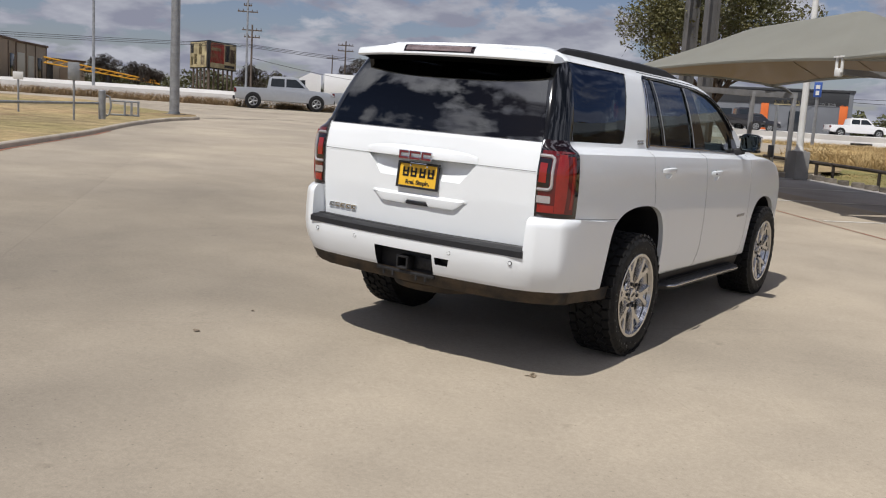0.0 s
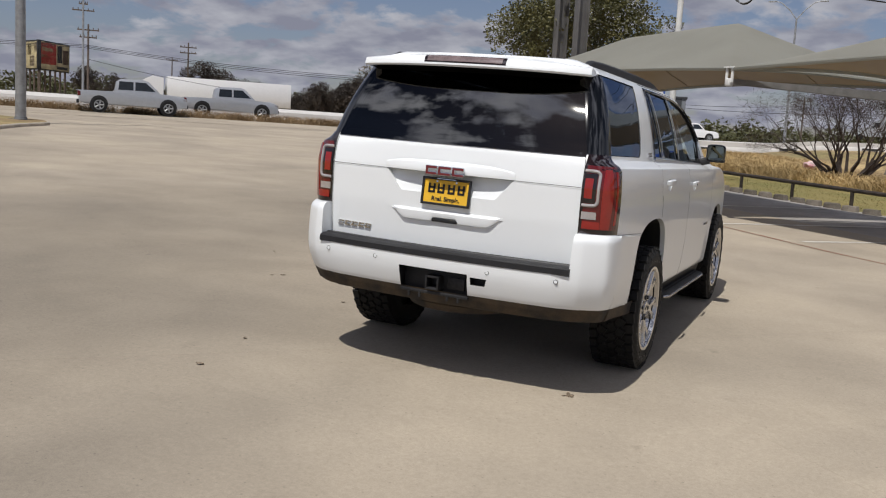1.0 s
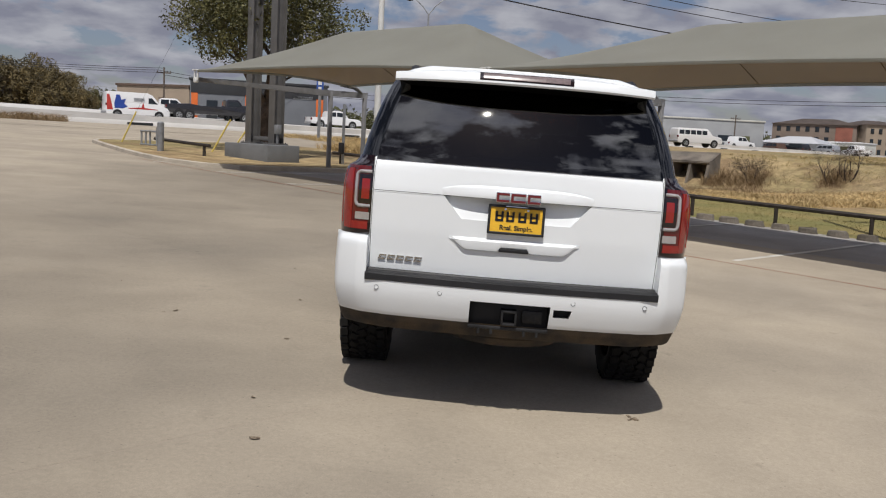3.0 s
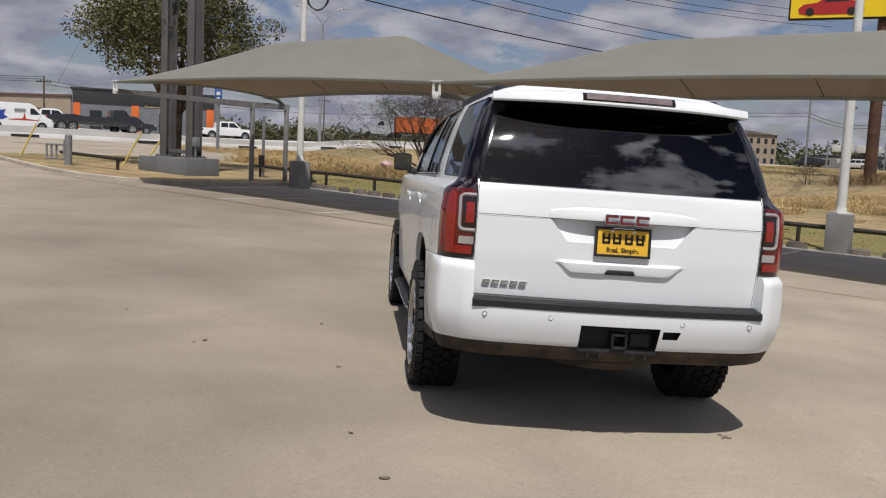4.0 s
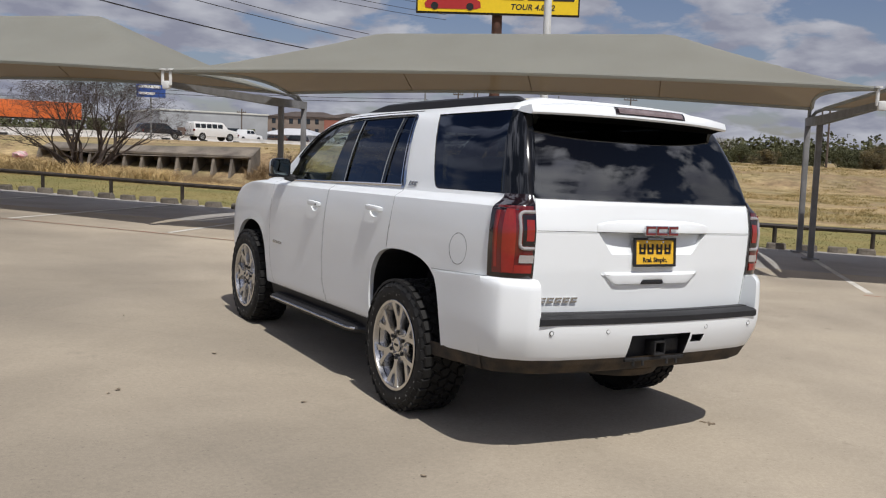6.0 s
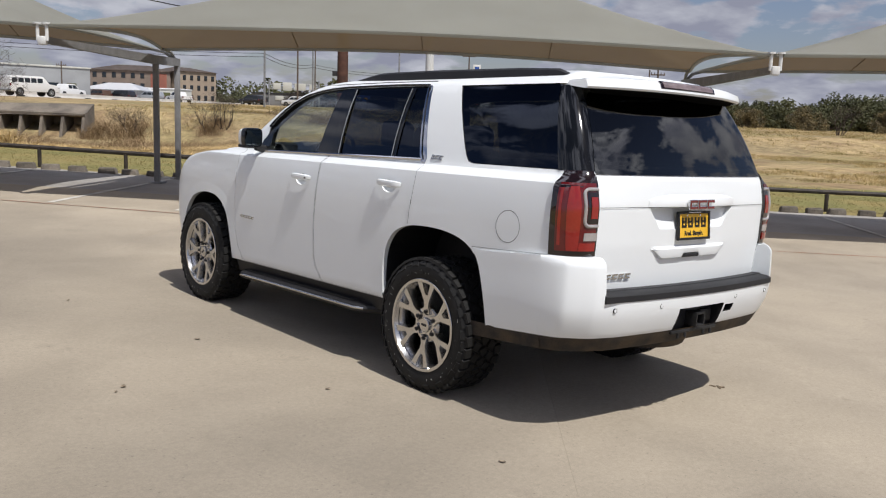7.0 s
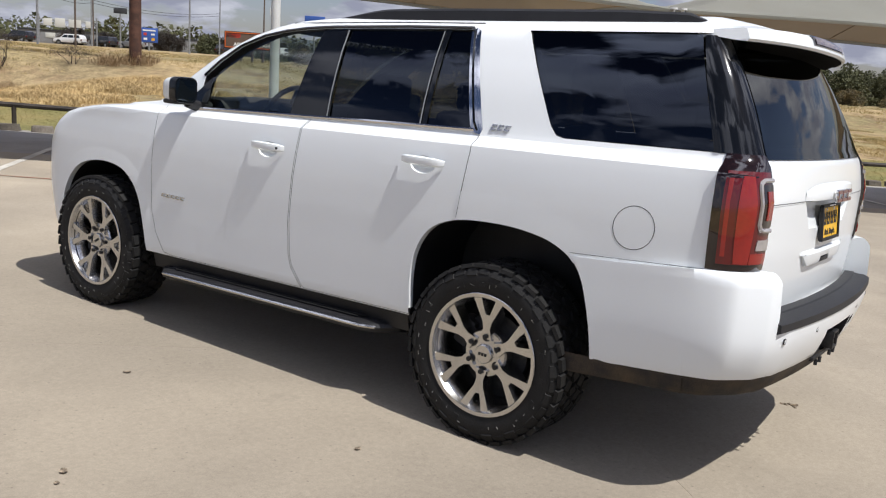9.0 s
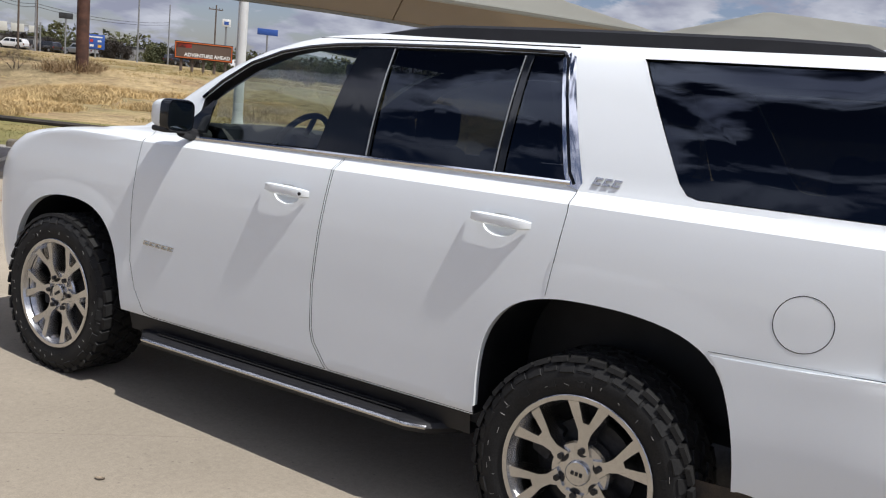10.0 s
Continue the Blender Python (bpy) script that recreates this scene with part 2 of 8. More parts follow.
    l.new(wide.outputs[0], band.inputs[0]); l.new(sx.outputs[0], band.inputs[2])
    mid = n.new("ShaderNodeMath"); mid.operation = "ABSOLUTE"
    l.new(band.outputs[0], mid.inputs[0])
    r6 = n.new("ShaderNodeMapRange"); r6.interpolation_type = "SMOOTHSTEP"
    for k, value in (("From Min", 0.0), ("From Max", 7.0), ("To Min", 0.74), ("To Max", 1.06)):
        r6.inputs[k].default_value = value
    l.new(mid.outputs[0], r6.inputs["Value"])
    mx6 = n.new("ShaderNodeMix"); mx6.data_type = "RGBA"; mx6.blend_type = "MULTIPLY"; mx6.inputs["Factor"].default_value = 1.0
    l.new(mx7.outputs["Result"], mx6.inputs["A"]); l.new(r6.outputs[0], mx6.inputs["B"])
    l.new(mx6.outputs["Result"], b.inputs["Base Color"])
    return m


def grass_ground(name):
    """Dry winter turf: straw and faded green in patches."""
    m = material(name, (0.47, 0.352, 0.190), rough=0.95, vary=0.2, scale=0.12, grain=9, bump=0.6, dark=(0.30, 0.235, 0.135), spec=0.1, dist=0.08)
    n, l = m.node_tree.nodes, m.node_tree.links
    b = n["Principled BSDF"]
    src = b.inputs["Base Color"].links[0].from_socket
    geo = n.new("ShaderNodeNewGeometry")
    a = n.new("ShaderNodeTexNoise"); a.inputs["Scale"].default_value = 0.09; a.inputs["Detail"].default_value = 6
    l.new(geo.outputs["Position"], a.inputs["Vector"])
    r = n.new("ShaderNodeMapRange"); r.inputs["From Min"].default_value = 0.46; r.inputs["From Max"].default_value = 0.62; r.inputs["To Max"].default_value = 0.7
    l.new(a.outputs[0], r.inputs[0])
    mx = n.new("ShaderNodeMix"); mx.data_type = "RGBA"; mx.inputs["B"].default_value = (0.25, 0.22, 0.10, 1)
    l.new(r.outputs[0], mx.inputs["Factor"]); l.new(src, mx.inputs["A"])
    c = n.new("ShaderNodeTexNoise"); c.inputs["Scale"].default_value = 1.6; c.inputs["Detail"].default_value = 7; c.inputs["Roughness"].default_value = 0.7
    l.new(geo.outputs["Position"], c.inputs["Vector"])
    r3 = n.new("ShaderNodeMapRange"); r3.inputs["From Min"].default_value = 0.36; r3.inputs["From Max"].default_value = 0.64; r3.inputs["To Min"].default_value = 0.62; r3.inputs["To Max"].default_value = 1.12
    l.new(c.outputs[0], r3.inputs[0])
    soil = n.new("ShaderNodeTexNoise"); soil.inputs["Scale"].default_value = 0.34; soil.inputs["Detail"].default_value = 8; soil.inputs["Roughness"].default_value = 0.65
    l.new(geo.outputs["Position"], soil.inputs["Vector"])
    r4 = n.new("ShaderNodeMapRange"); r4.inputs["From Min"].default_value = 0.50; r4.inputs["From Max"].default_value = 0.62; r4.inputs["To Max"].default_value = 0.75
    l.new(soil.outputs[0], r4.inputs[0])
    mx4 = n.new("ShaderNodeMix"); mx4.data_type = "RGBA"; mx4.inputs["B"].default_value = (0.27, 0.185, 0.11, 1)
    l.new(r4.outputs[0], mx4.inputs["Factor"]); l.new(mx.outputs["Result"], mx4.inputs["A"])
    mx3 = n.new("ShaderNodeMix"); mx3.data_type = "RGBA"; mx3.blend_type = "MULTIPLY"; mx3.inputs["Factor"].default_value = 1.0
    l.new(mx4.outputs["Result"], mx3.inputs["A"]); l.new(r3.outputs[0], mx3.inputs["B"])
    l.new(mx3.outputs["Result"], b.inputs["Base Color"])
    return m


M = {}
M["paint"] = material("white_paint", (0.868, 0.898, 0.910), 0.32, vary=0.006, scale=2, grain=300, bump=0.0, coat=0.55)
M["black_gloss"] = material("black_gloss", (0.006, 0.007, 0.009), 0.08, vary=0.05, bump=0, coat=0.5, spec=0.3)
M["plastic"] = material("black_plastic", (0.014, 0.014, 0.016), 0.55, vary=0.15, scale=12, grain=400, bump=0.1, dist=0.002)
# brown: dust on the spare tyre, the ground's reflection painted on the valance
M["brown_black_plastic"] = material("brown_black_plastic", (0.075, 0.053, 0.032), 0.8, vary=0.25, scale=7, grain=200, bump=0.1, dark=(0.02, 0.018, 0.017), dist=0.002)
M["rubber"] = material("tyre_rubber", (0.016, 0.0155, 0.015), 0.68, vary=0.25, scale=14, grain=150, bump=0.2, dark=(0.012, 0.012, 0.012), dist=0.003, spec=0.3)
M["scuff"] = material("pale_scuff", (0.38, 0.37, 0.35), 0.8, vary=0.3, scale=30, bump=0)
M["chrome"] = material("polished_alloy", (0.62, 0.61, 0.595), 0.24, metal=1.0, vary=0.05, scale=9, bump=0)
M["chrome_trim"] = material("chrome_trim", (0.75, 0.75, 0.77), 0.08, metal=1.0, vary=0.02, bump=0)
M["steel_dark"] = material("dark_steel", (0.05, 0.05, 0.052), 0.5, metal=0.6, vary=0.2, bump=0.1)
M["red_lens"] = material("red_lens", (0.12, 0.006, 0.006), 0.12, vary=0.03, scale=20, bump=0, coat=1.0)
M["red_bright"] = material("bright_red_lens", (0.29, 0.015, 0.010), 0.1, vary=0.03, scale=30, bump=0, coat=1.0)
M["clear_lens"] = material("clear_lens", (0.52, 0.49, 0.48), 0.14, metal=0.3, vary=0.08, scale=14, bump=0, coat=1.0)
M["stop_lens"] = material("stop_lamp_lens", (0.20, 0.15, 0.15), 0.2, vary=0.15, scale=12, bump=0, coat=0.8)
M["smoke_lens"] = material("smoked_lens", (0.014, 0.006, 0.006), 0.06, vary=0.2, bump=0, coat=1.0)
M["badge_red"] = material("badge_red", (0.15, 0.012, 0.015), 0.25, vary=0.05, bump=0, coat=0.5)
M["plate"] = material("plate_yellow", (0.86, 0.50, 0.035), 0.45, vary=0.03, scale=30, bump=0)
M["ink"] = material("plate_ink", (0.012, 0.012, 0.014), 0.5, vary=0.05, bump=0)
M["interior"] = material("cabin_trim", (0.045, 0.042, 0.04), 0.8, vary=0.2, bump=0.1)
M["seat"] = material("seat_leather", (0.06, 0.055, 0.052), 0.55, vary=0.15, bump=0.15)
M["tint"] = glass("privacy_glass", (0.055, 0.060, 0.060), (0.58, 0.66, 0.82), ior=1.5)
M["rear_tint"] = glass("rear_glass", (0.012, 0.014, 0.018), (0.68, 0.675, 0.64), ior=1.9)
M["clear"] = glass("clear_glass", (0.74, 0.80, 0.76), ior=1.65)
M["mirror"] = material("mirror_face", (0.14, 0.165, 0.165), 0.02, metal=1.0, vary=0.0, bump=0)
M["concrete"] = concrete_material("lot_concrete", (0.374, 0.322, 0.249), (0.292, 0.253, 0.200), (0.262, 0.222, 0.174))
# stained concrete, darkened so the channel wall's shade sits in the colour
M["channel"] = material("shaded_channel_concrete", (0.21, 0.18, 0.145), 0.95, vary=0.2, scale=0.8, grain=20, bump=0.3, dark=(0.11, 0.095, 0.08))
M["sealant"] = material("joint_sealant", (0.30, 0.27, 0.23), 0.9, vary=0.2)
M["kerb"] = material("kerb_concrete", (0.50, 0.44, 0.36), 0.9, vary=0.12, scale=2, grain=50, bump=0.3)
M["asphalt"] = material("asphalt", (0.32, 0.302, 0.284), 0.95, vary=0.2, scale=0.8, grain=70, bump=0.5, dark=(0.255, 0.240, 0.225), dist=0.01)
M["red_line"] = material("faded_red_paint", (0.26, 0.09, 0.05), 0.9, vary=0.3, scale=3, dark=(0.30, 0.20, 0.14))
M["white_line"] = material("faded_white_paint", (0.62, 0.60, 0.55), 0.9, vary=0.2, scale=2, dark=(0.42, 0.40, 0.36))
M["turf"] = grass_ground("dry_turf")
M["green_turf"] = material("faded_green_turf", (0.19, 0.178, 0.072), 0.95, vary=0.25, scale=0.5, grain=15, bump=0.5, dark=(0.26, 0.21, 0.09), spec=0.1, dist=0.05)
M["straw"] = material("dry_grass", (0.60, 0.445, 0.225), 0.9, vary=0.35, scale=0.5, grain=5, bump=0, dark=(0.36, 0.265, 0.135), spec=0.1)
M["mown"] = material("mown_dry_grass", (0.45, 0.34, 0.165), 0.95, vary=0.35, scale=0.3, grain=5, bump=0, dark=(0.26, 0.215, 0.095), spec=0.1)
M["straw_dark"] = material("brown_weeds", (0.35, 0.255, 0.15), 0.95, vary=0.3, scale=0.8, grain=5, bump=0, dark=(0.20, 0.135, 0.075), spec=0.1)
M["fabric"] = material("canopy_fabric", (0.375, 0.385, 0.345), 0.85, vary=0.05, scale=0.7, grain=300, bump=0.1, dist=0.002)


def woven(m, through, share, holes):
    """Lets some light pass a woven sheet, part of it straight through its holes."""
    n, l = m.node_tree.nodes, m.node_tree.links
    tl = n.new("ShaderNodeBsdfTranslucent"); tl.inputs[0].default_value = (*through, 1)
    tr = n.new("ShaderNodeBsdfTransparent")
    a = n.new("ShaderNodeMixShader"); a.inputs[0].default_value = share
    b = n.new("ShaderNodeMixShader"); b.inputs[0].default_value = holes
    l.new(n["Principled BSDF"].outputs[0], a.inputs[1]); l.new(tl.outputs[0], a.inputs[2])
    l.new(a.outputs[0], b.inputs[1]); l.new(tr.outputs[0], b.inputs[2])
    l.new(b.outputs[0], n["Material Output"].inputs[0])


woven(M["fabric"], (0.42, 0.38, 0.30), 0.35, 0.22)
# dark brown that puts the canopy underside's shade into the colour
M["lining"] = material("brown_underside_shade", (0.170, 0.116, 0.058), 0.9, vary=0.08, scale=0.8, grain=300, bump=0.1, dist=0.002)
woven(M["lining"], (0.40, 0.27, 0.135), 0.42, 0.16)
# blacker than the plastic: the spoiler recess's shade is in this colour
M["cavity_shade"] = material("cavity_shade_black", (0.004, 0.004, 0.004), 0.95, vary=0.2, bump=0, spec=0.05)
M["grey_steel"] = material("grey_painted_steel", (0.235, 0.235, 0.24), 0.6, vary=0.12, scale=4, bump=0.05)
M["white_steel"] = material("white_painted_steel", (0.72, 0.72, 0.70), 0.5, vary=0.06, scale=4, bump=0.05)
M["galv"] = material("galvanised_steel", (0.34, 0.35, 0.36), 0.5, metal=0.6, vary=0.12, scale=5, bump=0.05)
M["rail"] = material("dark_rail_paint", (0.045, 0.035, 0.028), 0.7, vary=0.3, scale=5, grain=60, bump=0.2)
M["stone"] = material("edging_block", (0.20, 0.175, 0.145), 0.95, vary=0.2, scale=5, grain=30, bump=0.5, rand=0.3, dist=0.02)
M["barrier"] = material("road_barrier", (0.62, 0.60, 0.57), 0.9, vary=0.08, scale=0.4, grain=20, bump=0.2)
M["wood_pole"] = material("weathered_pole", (0.13, 0.10, 0.08), 0.9, vary=0.2, scale=3, grain=30, bump=0.3)
M["rust_pole"] = material("rusty_steel_pole", (0.10, 0.045, 0.03), 0.8, vary=0.25, scale=2, grain=30, bump=0.2)
M["tower"] = material("tower_steel", (0.17, 0.165, 0.16), 0.45, metal=0.3, vary=0.1, scale=2, bump=0.05)
M["plinth"] = material("plinth_paint", (0.155, 0.16, 0.165), 0.85, vary=0.12, scale=1.5, grain=60, bump=0.2)
M["block_grey"] = material("grey_block_concrete", (0.27, 0.265, 0.255), 0.9, vary=0.12, scale=1.5, grain=60, bump=0.2)
M["bark"] = material("bark", (0.12, 0.09, 0.07), 0.95, vary=0.3, scale=4, grain=30, bump=0.6, dist=0.03)
M["twig"] = material("bare_twig", (0.075, 0.055, 0.045), 0.95, vary=0.25, scale=4, bump=0.1)
M["oak_leaf"] = material("oak_leaf", (0.125, 0.115, 0.036), 0.6, vary=0.35, scale=1.2, grain=6, bump=0, dark=(0.052, 0.056, 0.019))
M["brown_leaf"] = material("winter_brush", (0.19, 0.145, 0.062), 0.85, vary=0.35, scale=0.8, grain=6, bump=0, dark=(0.07, 0.06, 0.035))
M["dark_brush"] = material("dark_bare_brush", (0.060, 0.047, 0.037), 0.95, vary=0.3, scale=0.5, grain=4, bump=0, dark=(0.035, 0.029, 0.025))
M["cedar"] = material("dark_evergreen", (0.088, 0.090, 0.036), 0.8, vary=0.35, scale=0.3, grain=3, bump=0, dark=(0.06, 0.066, 0.027))
M["tan_wall"] = material("tan_render", (0.30, 0.24, 0.18), 0.9, vary=0.08, scale=0.3, grain=20, bump=0.1)
M["pale_tan"] = material("pale_tan_render", (0.36, 0.31, 0.25), 0.9, vary=0.1, scale=0.3, grain=20, bump=0.1)
M["grey_wall"] = material("grey_metal_wall", (0.30, 0.31, 0.32), 0.7, vary=0.08, scale=0.4, bump=0.1)
M["shop_wall"] = material("blue_grey_metal_wall", (0.15, 0.16, 0.178), 0.7, vary=0.08, scale=0.4, bump=0.1)
M["dark_wall"] = material("charcoal_wall", (0.03, 0.032, 0.036), 0.7, vary=0.12, scale=0.4, bump=0.1)
M["orange_wall"] = material("orange_panel", (0.62, 0.13, 0.02), 0.6, vary=0.06, scale=0.5, bump=0)
M["pale_wall"] = material("pale_metal_wall", (0.52, 0.52, 0.48), 0.7, vary=0.08, scale=0.3, bump=0.1)
M["brown_wall"] = material("brown_wall", (0.12, 0.08, 0.06), 0.85, vary=0.12, scale=0.4, bump=0.1)
M["hotel_wall"] = material("brown_brick_render", (0.20, 0.155, 0.125), 0.9, vary=0.12, scale=0.4, bump=0.1)
M["red_wall"] = material("rust_red_render", (0.27, 0.10, 0.07), 0.9, vary=0.12, scale=0.4, bump=0.1)
M["roof_brown"] = material("brown_shingle_roof", (0.085, 0.065, 0.055), 0.9, vary=0.15, scale=0.6, bump=0.1)
M["roof_grey"] = material("grey_roof", (0.22, 0.22, 0.22), 0.8, vary=0.1, scale=0.5)
M["window_dark"] = material("dark_window", (0.02, 0.025, 0.03), 0.1, vary=0.1, bump=0)
M["car_white"] = material("white_car_paint", (0.75, 0.75, 0.75), 0.3, vary=0.02, bump=0, coat=0.6)
M["car_silver"] = material("silver_car_paint", (0.45, 0.47, 0.50), 0.3, metal=0.4, vary=0.03, bump=0, coat=0.6)
M["car_grey"] = material("grey_car_paint", (0.12, 0.13, 0.145), 0.3, metal=0.3, vary=0.03, bump=0, coat=0.6)
M["car_dark"] = material("dark_car_paint", (0.02, 0.02, 0.024), 0.25, vary=0.03, bump=0, coat=0.6)
M["car_red"] = material("red_car_paint", (0.42, 0.02, 0.015), 0.3, vary=0.03, bump=0, coat=0.6)
M["car_brown"] = material("brown_car_paint", (0.10, 0.055, 0.035), 0.35, metal=0.2, vary=0.05, bump=0, coat=0.5)
M["car_blue"] = material("blue_paint", (0.02, 0.06, 0.30), 0.4, vary=0.05, bump=0)
M["yellow_vinyl"] = material("yellow_vinyl", (0.85, 0.60, 0.01), 0.5, vary=0.02, bump=0)
M["crane_yellow"] = material("crane_yellow", (0.70, 0.36, 0.02), 0.5, vary=0.08, bump=0)
M["sign_red"] = material("sign_red", (0.45, 0.04, 0.03), 0.5, vary=0.08, bump=0)
M["sign_blue"] = material("sign_blue", (0.03, 0.09, 0.35), 0.5, vary=0.05, bump=0)
M["sign_cream"] = material("sign_cream", (0.50, 0.42, 0.24), 0.6, vary=0.25, scale=0.6, bump=0)
M["pipe_yellow"] = material("guy_guard_yellow", (0.62, 0.48, 0.12), 0.6, vary=0.1, bump=0)
M["leaf_litter"] = material("dead_leaf", (0.30, 0.235, 0.165), 0.9, vary=0.3, scale=30, bump=0)

# ---- building tools ----
def finish(name, bm, mat, parent=None, label="", smooth=32, at=None):
    """Links a bmesh as one mesh object; under a parent it is a part."""
    mesh = bpy.data.meshes.new(name)
    bmesh.ops.recalc_face_normals(bm, faces=bm.faces[:])
    bm.to_mesh(mesh)
    bm.free()
    mesh.materials.append(mat)
    if smooth:
        mesh.polygons.foreach_set("use_smooth", [True] * len(mesh.polygons))
        mesh.set_sharp_from_angle(angle=radians(smooth))
    ob = new(name, mesh)
    if parent:
        ob.parent = parent
    if at is not None:
        ob.matrix_basis = at
    if label:
        ob["label"] = label
    return ob


def part(name, bm, mat, parent, label="", smooth=32):
    return finish(name, bm, mat, parent, label, smooth)


def thing(name, at, label, category, group="", kind=""):
    ob = new(name)
    ob.empty_display_size = 0.2
    ob.matrix_basis = at
    return tagged(ob, label, category, group, kind)


def box(bm, c, s, m=None, bevel=0.0, taper=1.0):
    """A box of size s about c; taper shrinks its top."""
    r = bmesh.ops.create_cube(bm, size=1.0)
    vs = r["verts"]
    for v in vs:
        k = taper if v.co.z > 0 else 1.0
        v.co = Vector((c[0] + v.co.x * s[0] * k, c[1] + v.co.y * s[1] * k, c[2] + v.co.z * s[2]))
        if m is not None:
            v.co = m @ v.co
    if bevel:
        es = list({e for v in vs for e in v.link_edges})
        bmesh.ops.bevel(bm, geom=es, offset=bevel, segments=2, profile=0.5, affect="EDGES")
    return vs


def rod(bm, a, b, r0, r1=None, n=10, cap=True):
    """A tapered round bar from a to b."""
    a, b = Vector(a), Vector(b)
    r1 = r0 if r1 is None else r1
    d = (b - a).normalized()
    s = d.orthogonal().normalized()
    t = d.cross(s)
    ra, rb = [], []
    for k in range(n):
        c, q = math.cos(2 * math.pi * k / n), math.sin(2 * math.pi * k / n)
        ra.append(bm.verts.new(a + (s * c + t * q) * r0))
        rb.append(bm.verts.new(b + (s * c + t * q) * r1))
    for k in range(n):
        bm.faces.new((ra[k], ra[(k + 1) % n], rb[(k + 1) % n], rb[k]))
    if cap:
        bm.faces.new(ra[::-1])
        bm.faces.new(rb)


def tube(bm, pts, r, n=8):
    """A round bar along a line of points."""
    pts = [Vector(p) for p in pts]
    rings = []
    s = None
    for i, p in enumerate(pts):
        d = (pts[min(i + 1, len(pts) - 1)] - pts[max(i - 1, 0)]).normalized()
        s = (d.orthogonal() if s is None else (s - d * s.dot(d))).normalized()
        t = d.cross(s)
        rr = r[i] if isinstance(r, (list, tuple)) else r
        rings.append([bm.verts.new(p + (s * math.cos(2 * math.pi * k / n) + t * math.sin(2 * math.pi * k / n)) * rr) for k in range(n)])
    for a, b in zip(rings, rings[1:]):
        for k in range(n):
            bm.faces.new((a[k], a[(k + 1) % n], b[(k + 1) % n], b[k]))
    bm.faces.new(rings[0][::-1])
    bm.faces.new(rings[-1])


def prism(bm, poly, put, d0, d1):
    """A flat outline pushed from depth d0 to d1; put(a, b, d) gives the place."""
    lo = [bm.verts.new(put(a, b, d0)) for a, b in poly]
    hi = [bm.verts.new(put(a, b, d1)) for a, b in poly]
    n = len(poly)
    bm.faces.new(lo[::-1])
    bm.faces.new(hi)
    for i in range(n):
        bm.faces.new((lo[i], lo[(i + 1) % n], hi[(i + 1) % n], hi[i]))


def sheet(bm, rows, close=False):
    """A surface through rows of points."""
    vs = [[bm.verts.new(p) for p in row] for row in rows]
    for a, b in zip(vs, vs[1:]):
        n = len(a)
        for k in range(n if close else n - 1):
            bm.faces.new((a[k], a[(k + 1) % n], b[(k + 1) % n], b[k]))
    return vs


def lathe(bm, profile, n=48, axis="x"):
    """A profile of (radius, along) turned round the x axis."""
    rings = []
    for r, x in profile:
        rings.append([bm.verts.new((x, r * math.cos(2 * math.pi * k / n), r * math.sin(2 * math.pi * k / n))) for k in range(n)])
    for a, b in zip(rings, rings[1:]):
        for k in range(n):
            bm.faces.new((a[k], b[k], b[(k + 1) % n], a[(k + 1) % n]))
    return rings


def lettering(name, text, size, depth, mat, parent, at, spacing=1.0, shear=0.0, bold=0.0):
    """Raised letters in the built-in face, as a mesh part."""
    cu = bpy.data.curves.new(name, "FONT")
    cu.body, cu.size, cu.extrude, cu.space_character, cu.shear, cu.offset = text, size, depth, spacing, shear, bold
    cu.align_x, cu.align_y = "CENTER", "CENTER"
    tmp = new("tmp_text", cu)
    mesh = bpy.data.meshes.new_from_object(tmp.evaluated_get(bpy.context.evaluated_depsgraph_get()))
    bpy.data.objects.remove(tmp)
    mesh.materials.clear()
    mesh.materials.append(mat)
    ob = new(name, mesh)
    ob.parent = parent
    ob.matrix_basis = at
    return ob


# the lot's own grid: u along the row of canopies, v away from it
UX, UY = 0.735, -0.678


def P(u, v, z=0.0):
    x, y = u * UX - v * UY, u * UY + v * UX
    return Vector((x, y, gz(x, y) + z))


def smooth01(t):
    t = max(0.0, min(1.0, t))
    return t * t * (3 - 2 * t)


def gz(x, y):
    """Height of the ground: the lot tilts, the field beyond it levels off and rises towards the road."""
    v = -x * UY + y * UX
    u = x * UX + y * UY
    sx = x if x < 4 else 4 + 8 * (1 - math.exp(-(x - 4) / 8))
    z = -0.0275 * max(sx, -90) + 0.018 * max(-60, min(y, 95))
    z += 0.9 * smooth01((v - 47) / 8) * smooth01((x + 20) / 30)
    z -= 1.35 * smooth01((-7 - u) / 9) * smooth01((v - 20) / 18) * (1 - smooth01((v - 47) / 6)) * smooth01((x + 5) / 15)
    return z


GRID = Matrix.Rotation(math.atan2(UY, UX), 4, "Z")

# ---- the white sport utility vehicle ----
# its own frame: rear axle at y = 0, nose towards +y, ground at z = 0; the body rakes forwards a little
LOT_UP = Vector((0.0275, -0.018, 1)).normalized()
_ax = Vector((1, 0, 0)) - LOT_UP * LOT_UP.x
_ax.normalize()
_ay = LOT_UP.cross(_ax)
CAR_AT = Matrix((_ax, _ay, LOT_UP)).transposed().to_4x4()
RAKE = 0.028
WHEELBASE = 2.946

